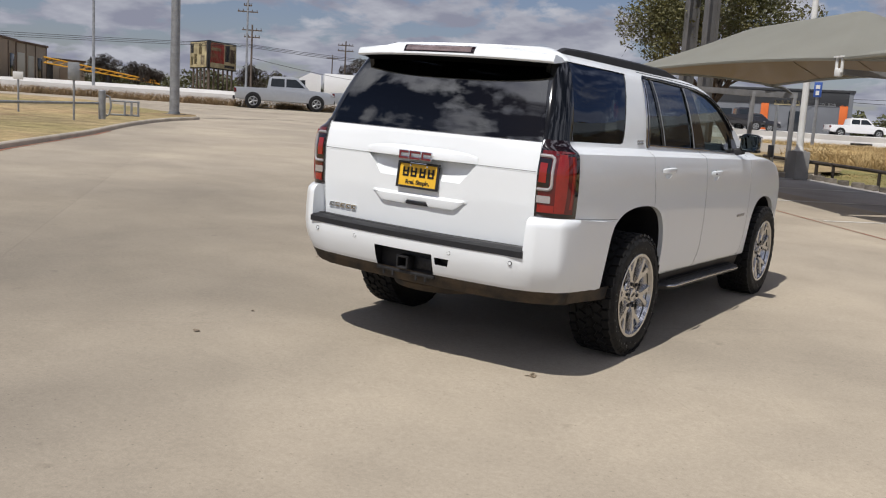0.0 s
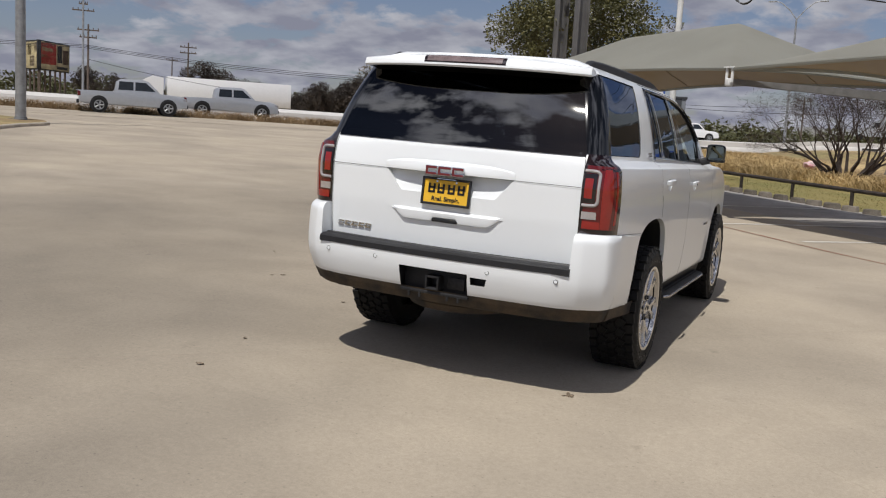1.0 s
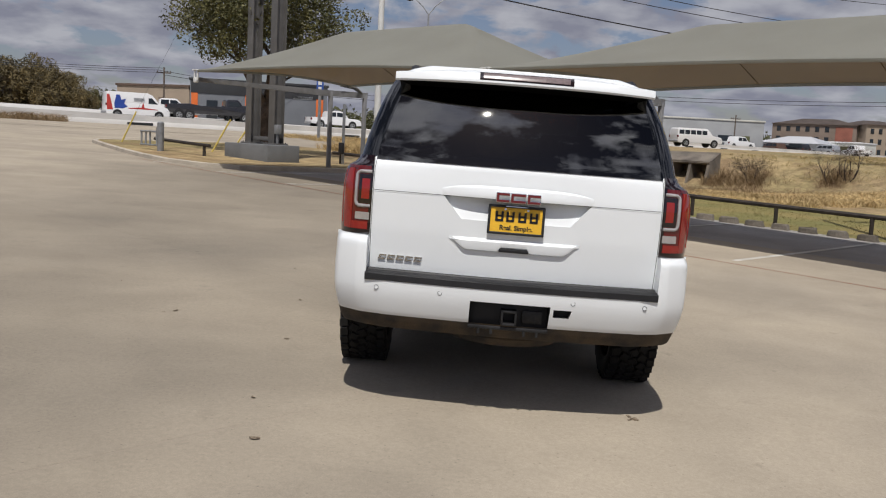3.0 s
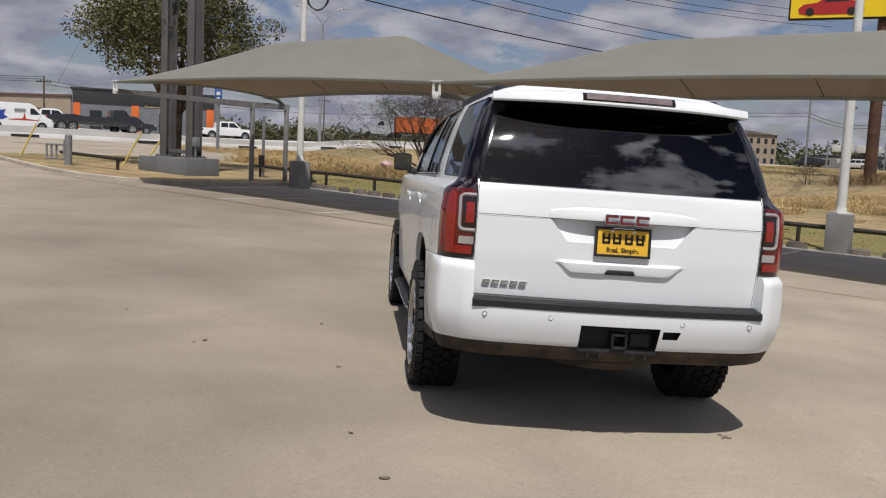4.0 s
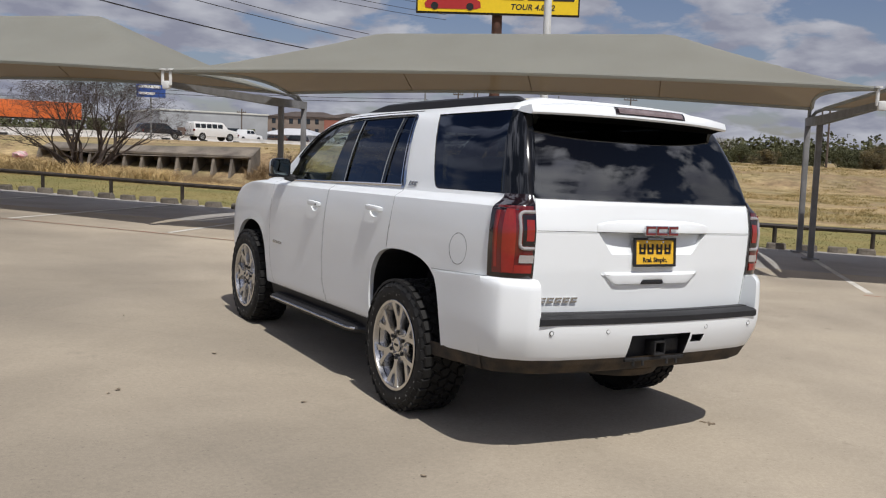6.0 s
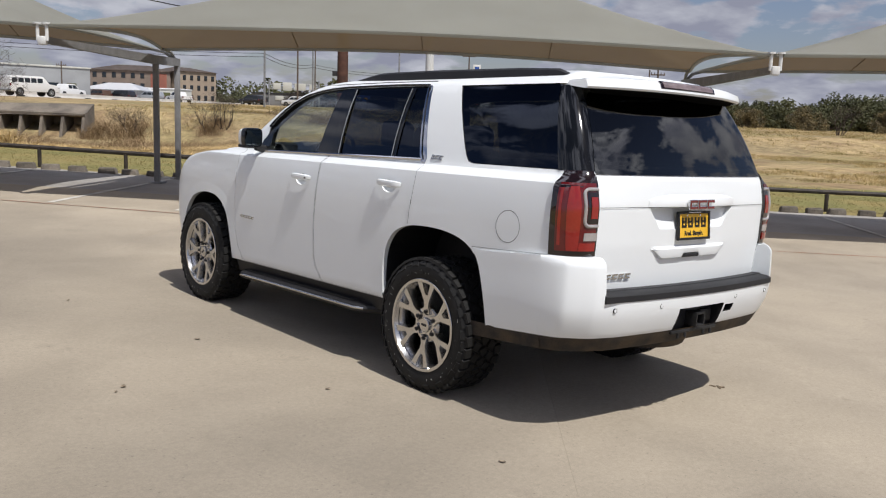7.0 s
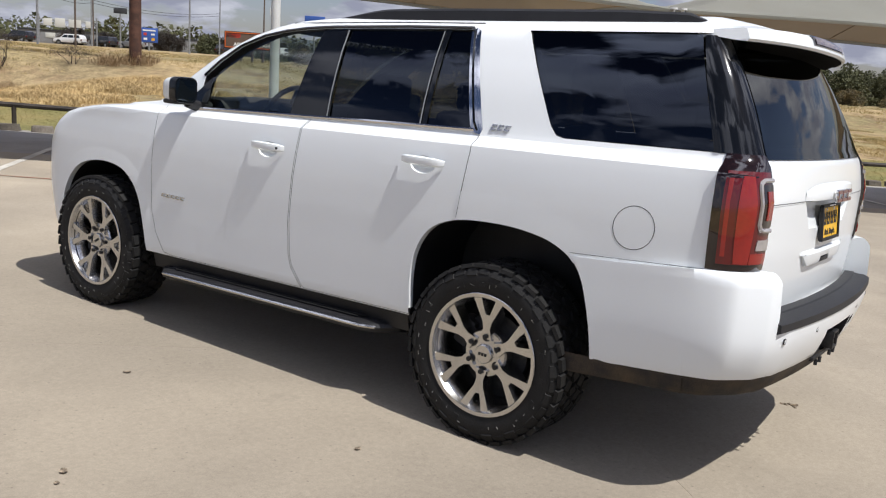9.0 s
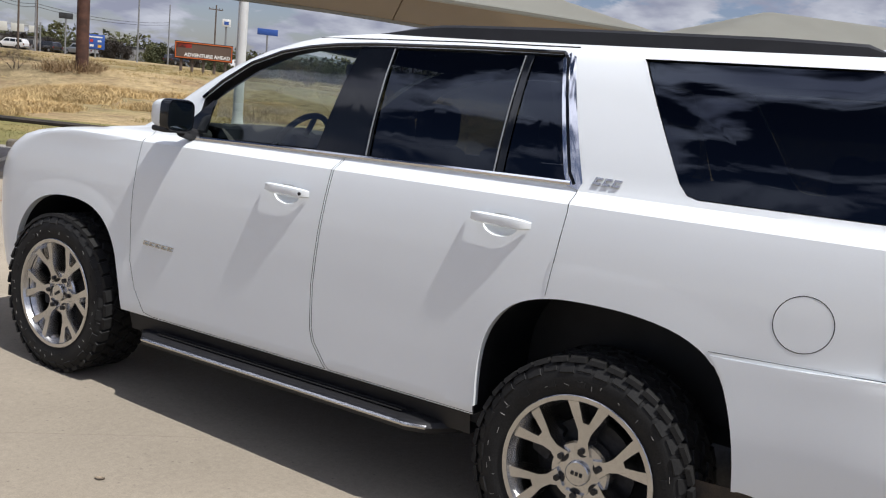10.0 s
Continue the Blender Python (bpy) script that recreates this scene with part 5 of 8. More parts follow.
# roof rails and antenna
for s in (-1, 1):
    bm = bmesh.new()
    rows = []
    for k in range(29):
        a = k / 28
        y = -0.66 + 2.06 * a
        h = 0.027 * smooth01(a / 0.03) * smooth01((1 - a) / 0.18) + 0.012
        zb = float(np.interp(y, [-0.7, -0.3, 0.5, 1.0, 1.45], [1.900, 1.914, 1.919, 1.916, 1.890]))
        x = 0.650 - 0.015 * (2 * a - 1) ** 2
        rows.append([raked((s * (x + dx), y, zb + dz)) for dx, dz in ((0.035, -0.02), (0.026, h * 0.7), (0.008, h), (-0.015, h * 0.9), (-0.035, -0.01))])
    vs = sheet(bm, rows, close=True)
    bm.faces.new(vs[0])
    bm.faces.new(vs[-1])
    part("roof_rail", bm, M["plastic"], car, "black roof rail")
bm = bmesh.new()
tube(bm, [raked((0.0, 1.52, 1.925)), raked((0.0, 1.42, 1.985)), raked((0.0, 1.39, 2.005))], [0.05, 0.028, 0.008], 8)
part("antenna", bm, M["paint"], car, "white roof antenna fin")
# seam over the doors
for s in (-1, 1):
    part("roof_ditch", strip(s, [(1.62, 1.872), (0.9, 1.884), (0.38, 1.884)], 0.003, 0.001, 0), M["plastic"], car)
    part("bumper_seam", strip(s, [(-0.345, 0.930), (-0.5, 0.936), (-0.6, 0.940), (-0.7, 0.944), (-0.8, 0.948), (-0.905, 0.952)], 0.0010, 0.0030, 0), M["plastic"], car)

# running boards
for s in (-1, 1):
    bm = bmesh.new()
    rows = []
    for k in range(25):
        a = k / 24
        y = 0.58 + 1.86 * a
        e = min(smooth01(a / 0.06), smooth01((1 - a) / 0.09))
        xo = 0.90 + 0.125 * e
        zt = 0.425
        rows.append([raked((s * x, y, z)) for x, z in ((0.84, zt), (xo - 0.05, zt - 0.004), (xo - 0.012, zt - 0.014), (xo, zt - 0.032), (xo - 0.012, zt - 0.055), (0.84, zt - 0.065))])
    vs = sheet(bm, rows, close=True)
    bm.faces.new(vs[0])
    bm.faces.new(vs[-1])
    board = part("running_board", bm, M["plastic"], car, "black running board with a bright edge")
    bm = bmesh.new()
    rows = []
    for k in range(25):
        a = k / 24
        y = 0.585 + 1.85 * a
        e = min(smooth01(a / 0.06), smooth01((1 - a) / 0.09))
        xo = 0.90 + 0.125 * e
        rows.append([raked((s * x, y, z)) for x, z in ((xo - 0.004, 0.403), (xo + 0.003, 0.396), (xo + 0.000, 0.388))])
    sheet(bm, rows)
    part("board_trim", bm, M["chrome"], board, "bright metal edge")
    bm = bmesh.new()
    for j in range(4):
        tube(bm, [raked((s * (0.895 + 0.028 * j), 0.70 + 0.03 * j, 0.428)), raked((s * (0.895 + 0.028 * j), 2.30 - 0.03 * j, 0.428))], 0.004, 5)
    part("tread_rib", bm, M["rubber"], board)
    bm = bmesh.new()
    sheet(bm, [[raked((s * 0.955, y, 0.49)) for y in (0.50, 2.46)], [raked((s * 0.93, y, 0.40)) for y in (0.50, 2.46)], [raked((s * 0.80, y, 0.40)) for y in (0.50, 2.46)]])
    part("rocker", bm, M["plastic"], car, "black rocker panel")

# cabin: seats, dash, wheel
def seat(x, y, wide, heads):
    bm = bmesh.new()
    box(bm, (x, y - 0.08, 1.19), (wide, 0.14, 0.46), Matrix.Translation((0, 0, 0)), 0.05)
    ob = part("seat_back", bm, M["seat"], car, "dark leather seat back")
    for hx in heads:
        bm = bmesh.new()
        box(bm, (hx, y - 0.12, 1.51), (0.26, 0.11, 0.19), None, 0.045)
        for q in (-0.06, 0.06):
            rod(bm, (hx + q, y - 0.12, 1.36), (hx + q, y - 0.12, 1.46), 0.008, n=6)
        part("headrest", bm, M["seat"], ob)


seat(-0.40, 1.28, 0.52, (-0.40,))
seat(0.40, 1.28, 0.52, (0.40,))
seat(-0.42, 0.42, 0.50, (-0.42,))
seat(0.42, 0.42, 0.50, (0.42,))
seat(0.0, -0.45, 1.2, (-0.38, 0.38))
bm = bmesh.new()
rows = []
for k in range(-12, 13):
    x = k / 12 * 0.80
    rows.append([raked((x, 1.98, 1.10)), raked((x, 2.03, 1.36)), raked((x, 2.10, 1.425 + (0.03 if -0.62 < x < -0.18 else 0.0))), raked((x, 2.32, 1.44)), raked((x, 2.36, 1.15))])
sheet(bm, rows)
part("dashboard", bm, M["interior"], car, "dark dashboard")
bm = bmesh.new()
SW = Matrix.Translation(raked((-0.40, 1.96, 1.375))) @ Matrix.Rotation(radians(-62), 4, "X")
tube(bm, [SW @ Vector((0.175 * math.cos(2 * math.pi * k / 28), 0.175 * math.sin(2 * math.pi * k / 28), 0)) for k in range(29)], 0.015, 8)
for ang in (0, 180, 270):
    rod(bm, SW @ Vector((0, 0, 0)), SW @ Vector((0.172 * math.cos(radians(ang)), 0.172 * math.sin(radians(ang)), 0)), 0.014, n=8)
box(bm, (0, 0, 0), (0.15, 0.12, 0.05), SW, 0.02)
part("steering_wheel", bm, M["interior"], car, "dark steering wheel")
bm = bmesh.new()
box(bm, (0.0, 1.93, 1.72), (0.26, 0.04, 0.07), None, 0.015)
part("inner_mirror", bm, M["interior"], car)

# wheels
def wheel():
    w = thing("wheel", Matrix.Identity(4), "", "")
    bm = bmesh.new()
    lathe(bm, [(0.262, -0.135), (0.288, -0.145), (0.315, -0.152), (0.345, -0.153), (0.372, -0.147), (0.390, -0.131), (0.397, -0.10), (0.398, 0.0), (0.397, 0.10), (0.390, 0.131), (0.372, 0.147), (0.345, 0.153), (0.315, 0.152), (0.285, 0.142), (0.262, 0.135), (0.255, 0.10), (0.255, -0.10), (0.262, -0.135)], 64)
    bmesh.ops.remove_doubles(bm, verts=bm.verts[:], dist=0.0003)
    tyre = part("tyre", bm, M["rubber"], w, "black all-terrain tyre with chunky tread")
    bm = bmesh.new()
    rnd = random.Random(4)
    n = 36
    for k in range(n):
        a = 2 * math.pi * k / n
        rot = Matrix.Rotation(a, 4, "X")
        for row, (x, wd, ln, sk) in enumerate(((-0.116, 0.052, 0.066, 8), (-0.058, 0.055, 0.058, -28), (0.0, 0.050, 0.054, 28), (0.058, 0.055, 0.058, -28), (0.116, 0.052, 0.066, 8))):
            m = rot @ Matrix.Rotation(2 * math.pi / n * (0.5 * (row % 2)), 4, "X") @ Matrix.Translation((x, 0, 0.400)) @ Matrix.Rotation(radians(sk), 4, "Z")
            box(bm, (0, 0, 0.003), (wd, ln * 0.92, 0.017), m, 0.0, 0.88)
        for s in (-1, 1):
            m = rot @ Matrix.Rotation(math.pi / n, 4, "X") @ Matrix.Translation((s * 0.1395, 0, 0.379)) @ Matrix.Rotation(radians(s * 56), 4, "Y")
            box(bm, (0, 0, 0), (0.050 if k % 2 else 0.034, 0.056, 0.007), m, 0.0, 0.88)
    part("tread", bm, M["rubber"], w)
    for k in range(18):
        if k % 6 in (0, 1, 2):
            bm = bmesh.new()
            m = Matrix.Rotation(2 * math.pi * k / 18 + 0.1, 4, "X") @ Matrix.Translation((0.1525, 0, 0.322))
            box(bm, (0, 0, 0), (0.004, 0.028, 0.020), m)
            part("sidewall_mark", bm, M["rubber"], w)
    # pale moulding hairs and kerb scuffs on the sidewall
    bm = bmesh.new()
    for k in range(30):
        r_ = rnd.choice((0.318, 0.330, 0.342))
        m = Matrix.Rotation(rnd.uniform(0, 6.28), 4, "X") @ Matrix.Translation((0.1532, 0, r_)) @ Matrix.Rotation(rnd.choice((rnd.gauss(0, 0.25), rnd.gauss(1.57, 0.2))), 4, "X")
        box(bm, (0, 0, 0), (0.0014, 0.0016, rnd.uniform(0.008, 0.022)), m)
    part("sidewall_scuff", bm, M["scuff"], w, "pale scuffs on the sidewall")["kind"] = "stuff"
    # alloy: barrel, lip, six split spokes
    bm = bmesh.new()
    lathe(bm, [(0.255, -0.12), (0.242, -0.10), (0.236, 0.05), (0.248, 0.10), (0.270, 0.128), (0.280, 0.138), (0.283, 0.147), (0.280, 0.1495), (0.264, 0.1475), (0.261, 0.140), (0.252, 0.122)], 64)
    rimob = part("rim", bm, M["chrome"], w, "polished six-spoke alloy rim")
    half_y = [(0.034, 0.070), (0.020, 0.118), (0.026, 0.150), (0.053, 0.200), (0.079, 0.249), (0.038, 0.266), (0.026, 0.228), (0.010, 0.186)]
    Y = [(-y_, r_) for y_, r_ in half_y] + half_y[::-1]
    for k in range(6):
        bm = bmesh.new()
        m = Matrix.Rotation(2 * math.pi * k / 6, 4, "X")
        rows = []
        for x, sh in ((0.060, 0.006), (0.100, 0.003), (0.119, -0.002)):
            ring_ = inset(Y, -sh)
            rows.append([m @ Vector((x + 0.018 * (r_ / 0.26) ** 2 - 0.004 + 0.06 * abs(y_), y_, r_)) for y_, r_ in ring_])
        vs = sheet(bm, rows, close=True)
        bm.faces.new(vs[0])
        bm.faces.new(vs[-1])
        part("spoke", bm, M["chrome"], w)
    bm = bmesh.new()
    lathe(bm, [(0.0, 0.125), (0.040, 0.125), (0.044, 0.121), (0.046, 0.108), (0.104, 0.104), (0.110, 0.095), (0.110, 0.04)], 36)
    part("hub", bm, M["chrome"], w)
    bm = bmesh.new()
    for cx in (-0.016, 0.0, 0.016):
        box(bm, (0.126, cx, 0), (0.002, 0.011, 0.014), None)
    part("hub_mark", bm, M["steel_dark"], w)
    for k in range(6):
        a = 2 * math.pi * (k + 0.5) / 6
        bm = bmesh.new()
        y, z = 0.082 * math.cos(a), 0.082 * math.sin(a)
        rod(bm, (0.100, y, z), (0.127, y, z), 0.0145, 0.012, 6)
        rod(bm, (0.1045, y, z), (0.111, y, z), 0.0235, 0.0235, 16)
        part("lug_nut", bm, M["steel_dark"], w, "dark lug nut")
    bm = bmesh.new()
    lathe(bm, [(0.06, 0.0), (0.175, 0.0), (0.175, 0.028), (0.06, 0.028)], 40)
    box(bm, (0.02, 0.0, 0.165), (0.09, 0.14, 0.08), Matrix.Rotation(radians(70), 4, "X"), 0.015)
    part("brake_disc", bm, M["steel_dark"], w, "dark steel brake disc")
    bm = bmesh.new()
    lathe(bm, [(0.0, -0.06), (0.245, -0.06), (0.245, -0.055)], 40)
    part("backing_plate", bm, M["plastic"], w)
    return w


first = wheel()
first.parent = car
for s in (-1, 1):
    for y in (0.0, WHEELBASE):
        m = pose(s * 0.878, y + 0.024, 0.405, {(-1, 0.0): -2, (-1, WHEELBASE): 30, (1, 0.0): 20, (1, WHEELBASE): 41}[s, y], 0, 0 if s > 0 else 180)
        if s > 0 and y == 0.0:
            first.matrix_basis = m
        else:
            c = copy_thing(first, m)

# ---- ground ----
def structure(name, bm, mat, label, category, smooth=32):
    return tagged(finish(name, bm, mat, smooth=smooth), label, category, kind="structure")


def ground_sheet(name, us, vs, z, mat, label, category="ground"):
    bm = bmesh.new()
    sheet(bm, [[P(u, v, z) for u in us] for v in vs])
    return structure(name, bm, mat, label, category)


def steps(a, b, d):
    n = max(1, round((b - a) / d))
    return [a + (b - a) * k / n for k in range(n + 1)]


ring = [-1600, -700, -350, -220, -160, -130] + steps(-110, 120, 4) + [140, 180, 260, 400, 800, 1600]
ground_sheet("ground", ring, ring, -0.05, M["turf"], "dry straw-coloured winter grass field")
ground_sheet("subbase", steps(-58, 46, 4), steps(-48, 9.9, 4), -0.007, M["sealant"], "dark joints between the concrete slabs", "pavement")
ground_sheet("asphalt", steps(-19.5, 46, 3), steps(9.9, 13.9, 1.0), -0.010, M["asphalt"], "dark asphalt parking strip", "road")
ground_sheet("lawn", steps(-22, 46, 3), steps(13.9, 22, 1.5), -0.012, M["green_turf"], "faded green grass strip beyond the rail", "grass")
ground_sheet("freeway", steps(-98, -53, 5), steps(-160, 320, 10), 0.25, M["barrier"], "pale concrete freeway", "road")
ground_sheet("frontage_road", steps(-50.5, -42, 3), steps(-60, 30, 4), 0.012, M["concrete"], "concrete frontage road", "road")


def raised(name, outline, inner, h, mat, label, category):
    """A raised bed between a kerb line and an inner line of (u, v)."""
    bm = bmesh.new()
    rows = [[P(u, v, -0.03) for u, v in outline], [P(u, v, h) for u, v in outline]]
    for k in range(1, 6):
        t = k / 5
        rows.append([P(a[0] + (b[0] - a[0]) * t, a[1] + (b[1] - a[1]) * t, h * (1 + 0.2 * math.sin(math.pi * t))) for a, b in zip(outline, inner)])
    sheet(bm, rows)
    return structure(name, bm, mat, label, category)


def kerb(line, label):
    """A kerb of rounded section along a line of (u, v)."""
    bm = bmesh.new()
    rows = []
    for i, (u, v) in enumerate(line):
        a, b = Vector(line[max(i - 1, 0)]), Vector(line[min(i + 1, len(line) - 1)])
        d = (b - a).normalized()
        n = Vector((-d.y, d.x))
        rows.append([P(u + n.x * o, v + n.y * o, z) for o, z in ((-0.10, -0.03), (-0.09, 0.085), (-0.06, 0.115), (0.06, 0.12), (0.09, 0.10), (0.09, -0.03))])
    vs = sheet(bm, rows)
    bm.faces.new(vs[0]), bm.faces.new(vs[-1])
    return structure("kerb", bm, M["kerb"], label, "kerb")


left_line = [(6, -7.3), (-8, -6.8), (-12.9, -6.4), (-15.2, -6.04), (-18.2, -5.6), (-21, -5.4), (-23.4, -5.15), (-25.6, -4.8), (-27.7, -4.3), (-29.0, -3.75), (-30.0, -3.5), (-31.0, -3.6), (-32.2, -4.3), (-33.2, -5.0), (-35.2, -6.1), (-39, -8), (-42, -9.5), (-43, -12), (-43.5, -30)]
raised("verge", left_line, [(4, -30), (-8, -30), (-12, -30), (-15, -30), (-17, -30), (-20, -30), (-21, -29), (-22, -28), (-24, -28), (-25, -28), (-26, -28), (-26.5, -28), (-27, -28), (-28, -28), (-29, -28), (-30, -29), (-31, -29), (-32, -30), (-33, -32)], 0.12, M["turf"], "dry grass verge behind the kerb", "grass")
kerb(left_line, "worn concrete kerb round the grass verge")
right_line = [(-16.7, 14.3), (-16.7, 11.5), (-16.9, 9.0), (-17.6, 8.35), (-19.0, 8.05), (-21, 8.3), (-23, 8.75), (-25.5, 9.4), (-27.6, 10.0), (-28.6, 10.6), (-28.9, 11.6), (-29.5, 14), (-31, 20)]
raised("tower_verge", right_line, [(-17.6, 15), (-17.7, 15), (-18, 15), (-18.2, 16), (-19.4, 17), (-21, 18), (-22.5, 18.5), (-23.5, 19), (-24.5, 19.5), (-25, 20), (-26, 20), (-26.5, 20.5), (-27, 21)], 0.10, M["turf"], "dry grass verge round the sign tower", "grass")
kerb(right_line, "worn concrete kerb round the tower verge")

# painted lines
def line(pts, w, z, mat, name, label):
    bm = bmesh.new()
    rows = []
    for i, (u, v) in enumerate(pts):
        a, b = Vector(pts[max(i - 1, 0)]), Vector(pts[min(i + 1, len(pts) - 1)])
        d = (b - a).normalized()
        rows.append([P(u - d.y * w / 2, v + d.x * w / 2, z), P(u + d.y * w / 2, v - d.x * w / 2, z)])
    sheet(bm, rows)
    return tagged(finish(name, bm, mat), label, "road marking", kind="structure")


line([(-20, 7.75)] + [(u, float(np.interp(u, [-16, -8, -4, 6], [7.65, 7.45, 7.2, 7.4]))) for u in steps(-18, 40, 2)], 0.05, 0.006, M["red_line"], "fire_lane_line", "faded thin red line on the concrete")
line([(-7, -6.68), (-10, -6.45), (-12.9, -6.22), (-15.2, -5.87), (-18.2, -5.43), (-20, -5.32)], 0.08, 0.007, M["red_line"], "fire_lane_line", "worn red paint along the foot of the kerb")
for k, u in enumerate([-18.9, -15.9, -12.9, -9.98, -6.93, -4.97] + [-2.0 + 2.95 * k for k in range(14)]):
    line([(u, v) for v in steps(7.6, 13.3, 1.0)], 0.10, 0.005 if k % 2 else 0.006, M["white_line"], "stall_line", "faded white parking stall line")

# ---- canopies ----
JV, BV = 7.55, 12.45                            # front corners, back corners
JOINTS = (-16.7, -6.95, 3.85, 14.5)            # where the bays meet
AP = 3.78                                       # ridge over the ground


def joint_z(u):
    """World height of the corners: the row falls less than the ground."""
    return float(np.interp(u, [-16.7, -6.88, 3.77, 14.42], [3.0, 2.86, 2.735, 2.61]))



def canopy(u0, u1):
    JW = u1 - u0
    t = thing("shade_canopy", Matrix.Translation(P(u0 + JW / 2, 10.0)), "pale grey tensioned fabric shade canopy over parking bays", "canopy", "row of shade canopies")
    org = P(u0 + JW / 2, 10.0)
    bm = bmesh.new()
    nu, nv = 56, 32
    rows, rows2 = [], []
    for j in range(nv + 1):
        b = j / nv
        row = []
        for i in range(nu + 1):
            a = i / nu
            uu = u0 + 0.10 + (JW - 0.20) * a
            vv = JV + (BV - JV) * b
            pull_u = 0.26 * math.sin(math.pi * b) * (1 - 2 * a) * abs(1 - 2 * a) ** 5
            pull_v = 0.40 * math.sin(math.pi * a) * (1 - 2 * b) * abs(1 - 2 * b) ** 5
            hu = min(a, 1 - a) * JW / 2.75
            hv = min(b, 1 - b) * (BV - JV) / 2.45
            k = 40.0
            h = -math.log(math.exp(-k * hu) + math.exp(-k * hv) + math.exp(-k * 1.0)) / k
            h = max(0.0, h) ** 1.22
            sag = -0.125 * math.sin(math.pi * a) * (1 - 2 * min(b, 1 - b)) ** 2 - 0.10 * math.sin(math.pi * b) * (1 - 2 * min(a, 1 - a)) ** 6
            base = P(uu + pull_u, vv + pull_v)
            row.append(Vector((base.x, base.y, joint_z(uu) + (org.z + AP - joint_z(uu)) * h - sag)) - org)
        rows.append(row)
    sheet(bm, rows)
    part("fabric", bm, M["fabric"], t, "pale grey woven shade fabric", 60)
    # added second sheet, coloured dark as the shaded side of the fabric
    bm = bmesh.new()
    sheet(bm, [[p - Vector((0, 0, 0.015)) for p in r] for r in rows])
    part("lining", bm, M["lining"], t, "added brown sheet for the fabric's shaded underside", 60)
    # hem rope round the edge
    edge = rows[0] + [r[-1] for r in rows[1:]] + rows[-1][-2::-1] + [r[0] for r in rows[-2:0:-1]]
    bm = bmesh.new()
    tube(bm, [p - Vector((0, 0, 0.03)) for p in edge + edge[:1]], 0.035, 6)
    part("hem", bm, M["fabric"], t, "rolled edge of the fabric")
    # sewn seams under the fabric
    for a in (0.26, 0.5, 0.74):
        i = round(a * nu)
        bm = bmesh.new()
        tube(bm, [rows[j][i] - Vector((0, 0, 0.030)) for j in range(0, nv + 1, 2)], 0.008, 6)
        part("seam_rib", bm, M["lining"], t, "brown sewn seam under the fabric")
    return t


def canopy_frame(u0):
    org = P(u0, 12.0)
    t = thing("canopy_frame", Matrix.Translation(org), "grey steel cantilever frame holding the shade canopies", "steel frame", "canopy frames")
    up = joint_z(u0) - org.z - 2.66
    uf = float(np.interp(u0, [-16.7, -6.95, 3.85], [-16.95, -6.85, 3.85])) if u0 < 4 else u0   # the posts stand a little askew
    for v in (12.08, 13.38):
        p = P(uf, v) - org
        bm = bmesh.new()
        box(bm, (p.x, p.y, p.z + 1.22 + up / 2), (0.105, 0.105, 2.46 + up), Matrix.Translation((p.x, p.y, 0)) @ GRID @ Matrix.Translation((-p.x, -p.y, 0)), 0.012)
        part("post", bm, M["grey_steel"], t)
        bm = bmesh.new()
        box(bm, (p.x, p.y, p.z + 0.01), (0.28, 0.28, 0.03), Matrix.Translation((p.x, p.y, 0)) @ GRID @ Matrix.Translation((-p.x, -p.y, 0)))
        part("base_plate", bm, M["grey_steel"], t)
    a, b, c = P(uf, 13.45) - org, P(uf, 11.9) - org, P(u0, 7.58) - org
    for q, z in ((a, 2.50 + up), (b, 2.48 + up), (c, 2.46 + up)):
        q.z = z
    bm = bmesh.new()
    for p0, p1, h0, h1 in ((a, b, 0.16, 0.17), (b, c, 0.17, 0.09)):
        d = (p1 - p0).normalized()
        s = Vector((-d.y, d.x, 0)).normalized() * 0.05
        lo = [p0 + s, p0 - s, p1 - s, p1 + s]
        vs0 = [bm.verts.new(q - Vector((0, 0, h))) for q, h in zip(lo, (h0, h0, h1, h1))]
        vs1 = [bm.verts.new(q) for q in lo]
        bm.faces.new(vs0[::-1]), bm.faces.new(vs1)
        for k in range(4):
            bm.faces.new((vs0[k], vs0[(k + 1) % 4], vs1[(k + 1) % 4], vs1[k]))
    part("arm", bm, M["grey_steel"], t, "grey tapered cantilever arm")
    for du in (-0.07, 0.07):
        bm = bmesh.new()
        e = P(u0 + du, 7.55) - org
        rod(bm, (e.x, e.y, 2.40 + up), (e.x, e.y, 2.66 + up), 0.025, n=10)
        rod(bm, (e.x, e.y, 2.64 + up), (e.x, e.y, 2.665 + up), 0.06, n=14)
        part("bracket", bm, M["white_steel"], t, "white corner bracket")
        bm = bmesh.new()
        e = P(u0 + du * 2.2, BV - 0.1) - org
        f = P(uf, 13.3) - org
        tube(bm, [Vector((f.x, f.y, 2.45 + up)), Vector((f.x * 0.6 + e.x * 0.4, f.y * 0.6 + e.y * 0.4, 2.60 + up)), Vector((e.x, e.y, 2.64 + up))], 0.035, 6)
        part("back_stay", bm, M["grey_steel"], t)
    bm = bmesh.new()
    e = P(u0, 7.55) - org
    box(bm, (e.x, e.y, 2.40 + up), (0.12, 0.10, 0.13), Matrix.Translation((e.x, e.y, 0)) @ GRID @ Matrix.Translation((-e.x, -e.y, 0)), 0.02)
    part("head_block", bm, M["white_steel"], t, "white end block")
    return t


for a, b in zip(JOINTS, JOINTS[1:]):
    canopy(a, b)
for a in JOINTS:
    canopy_frame(a)

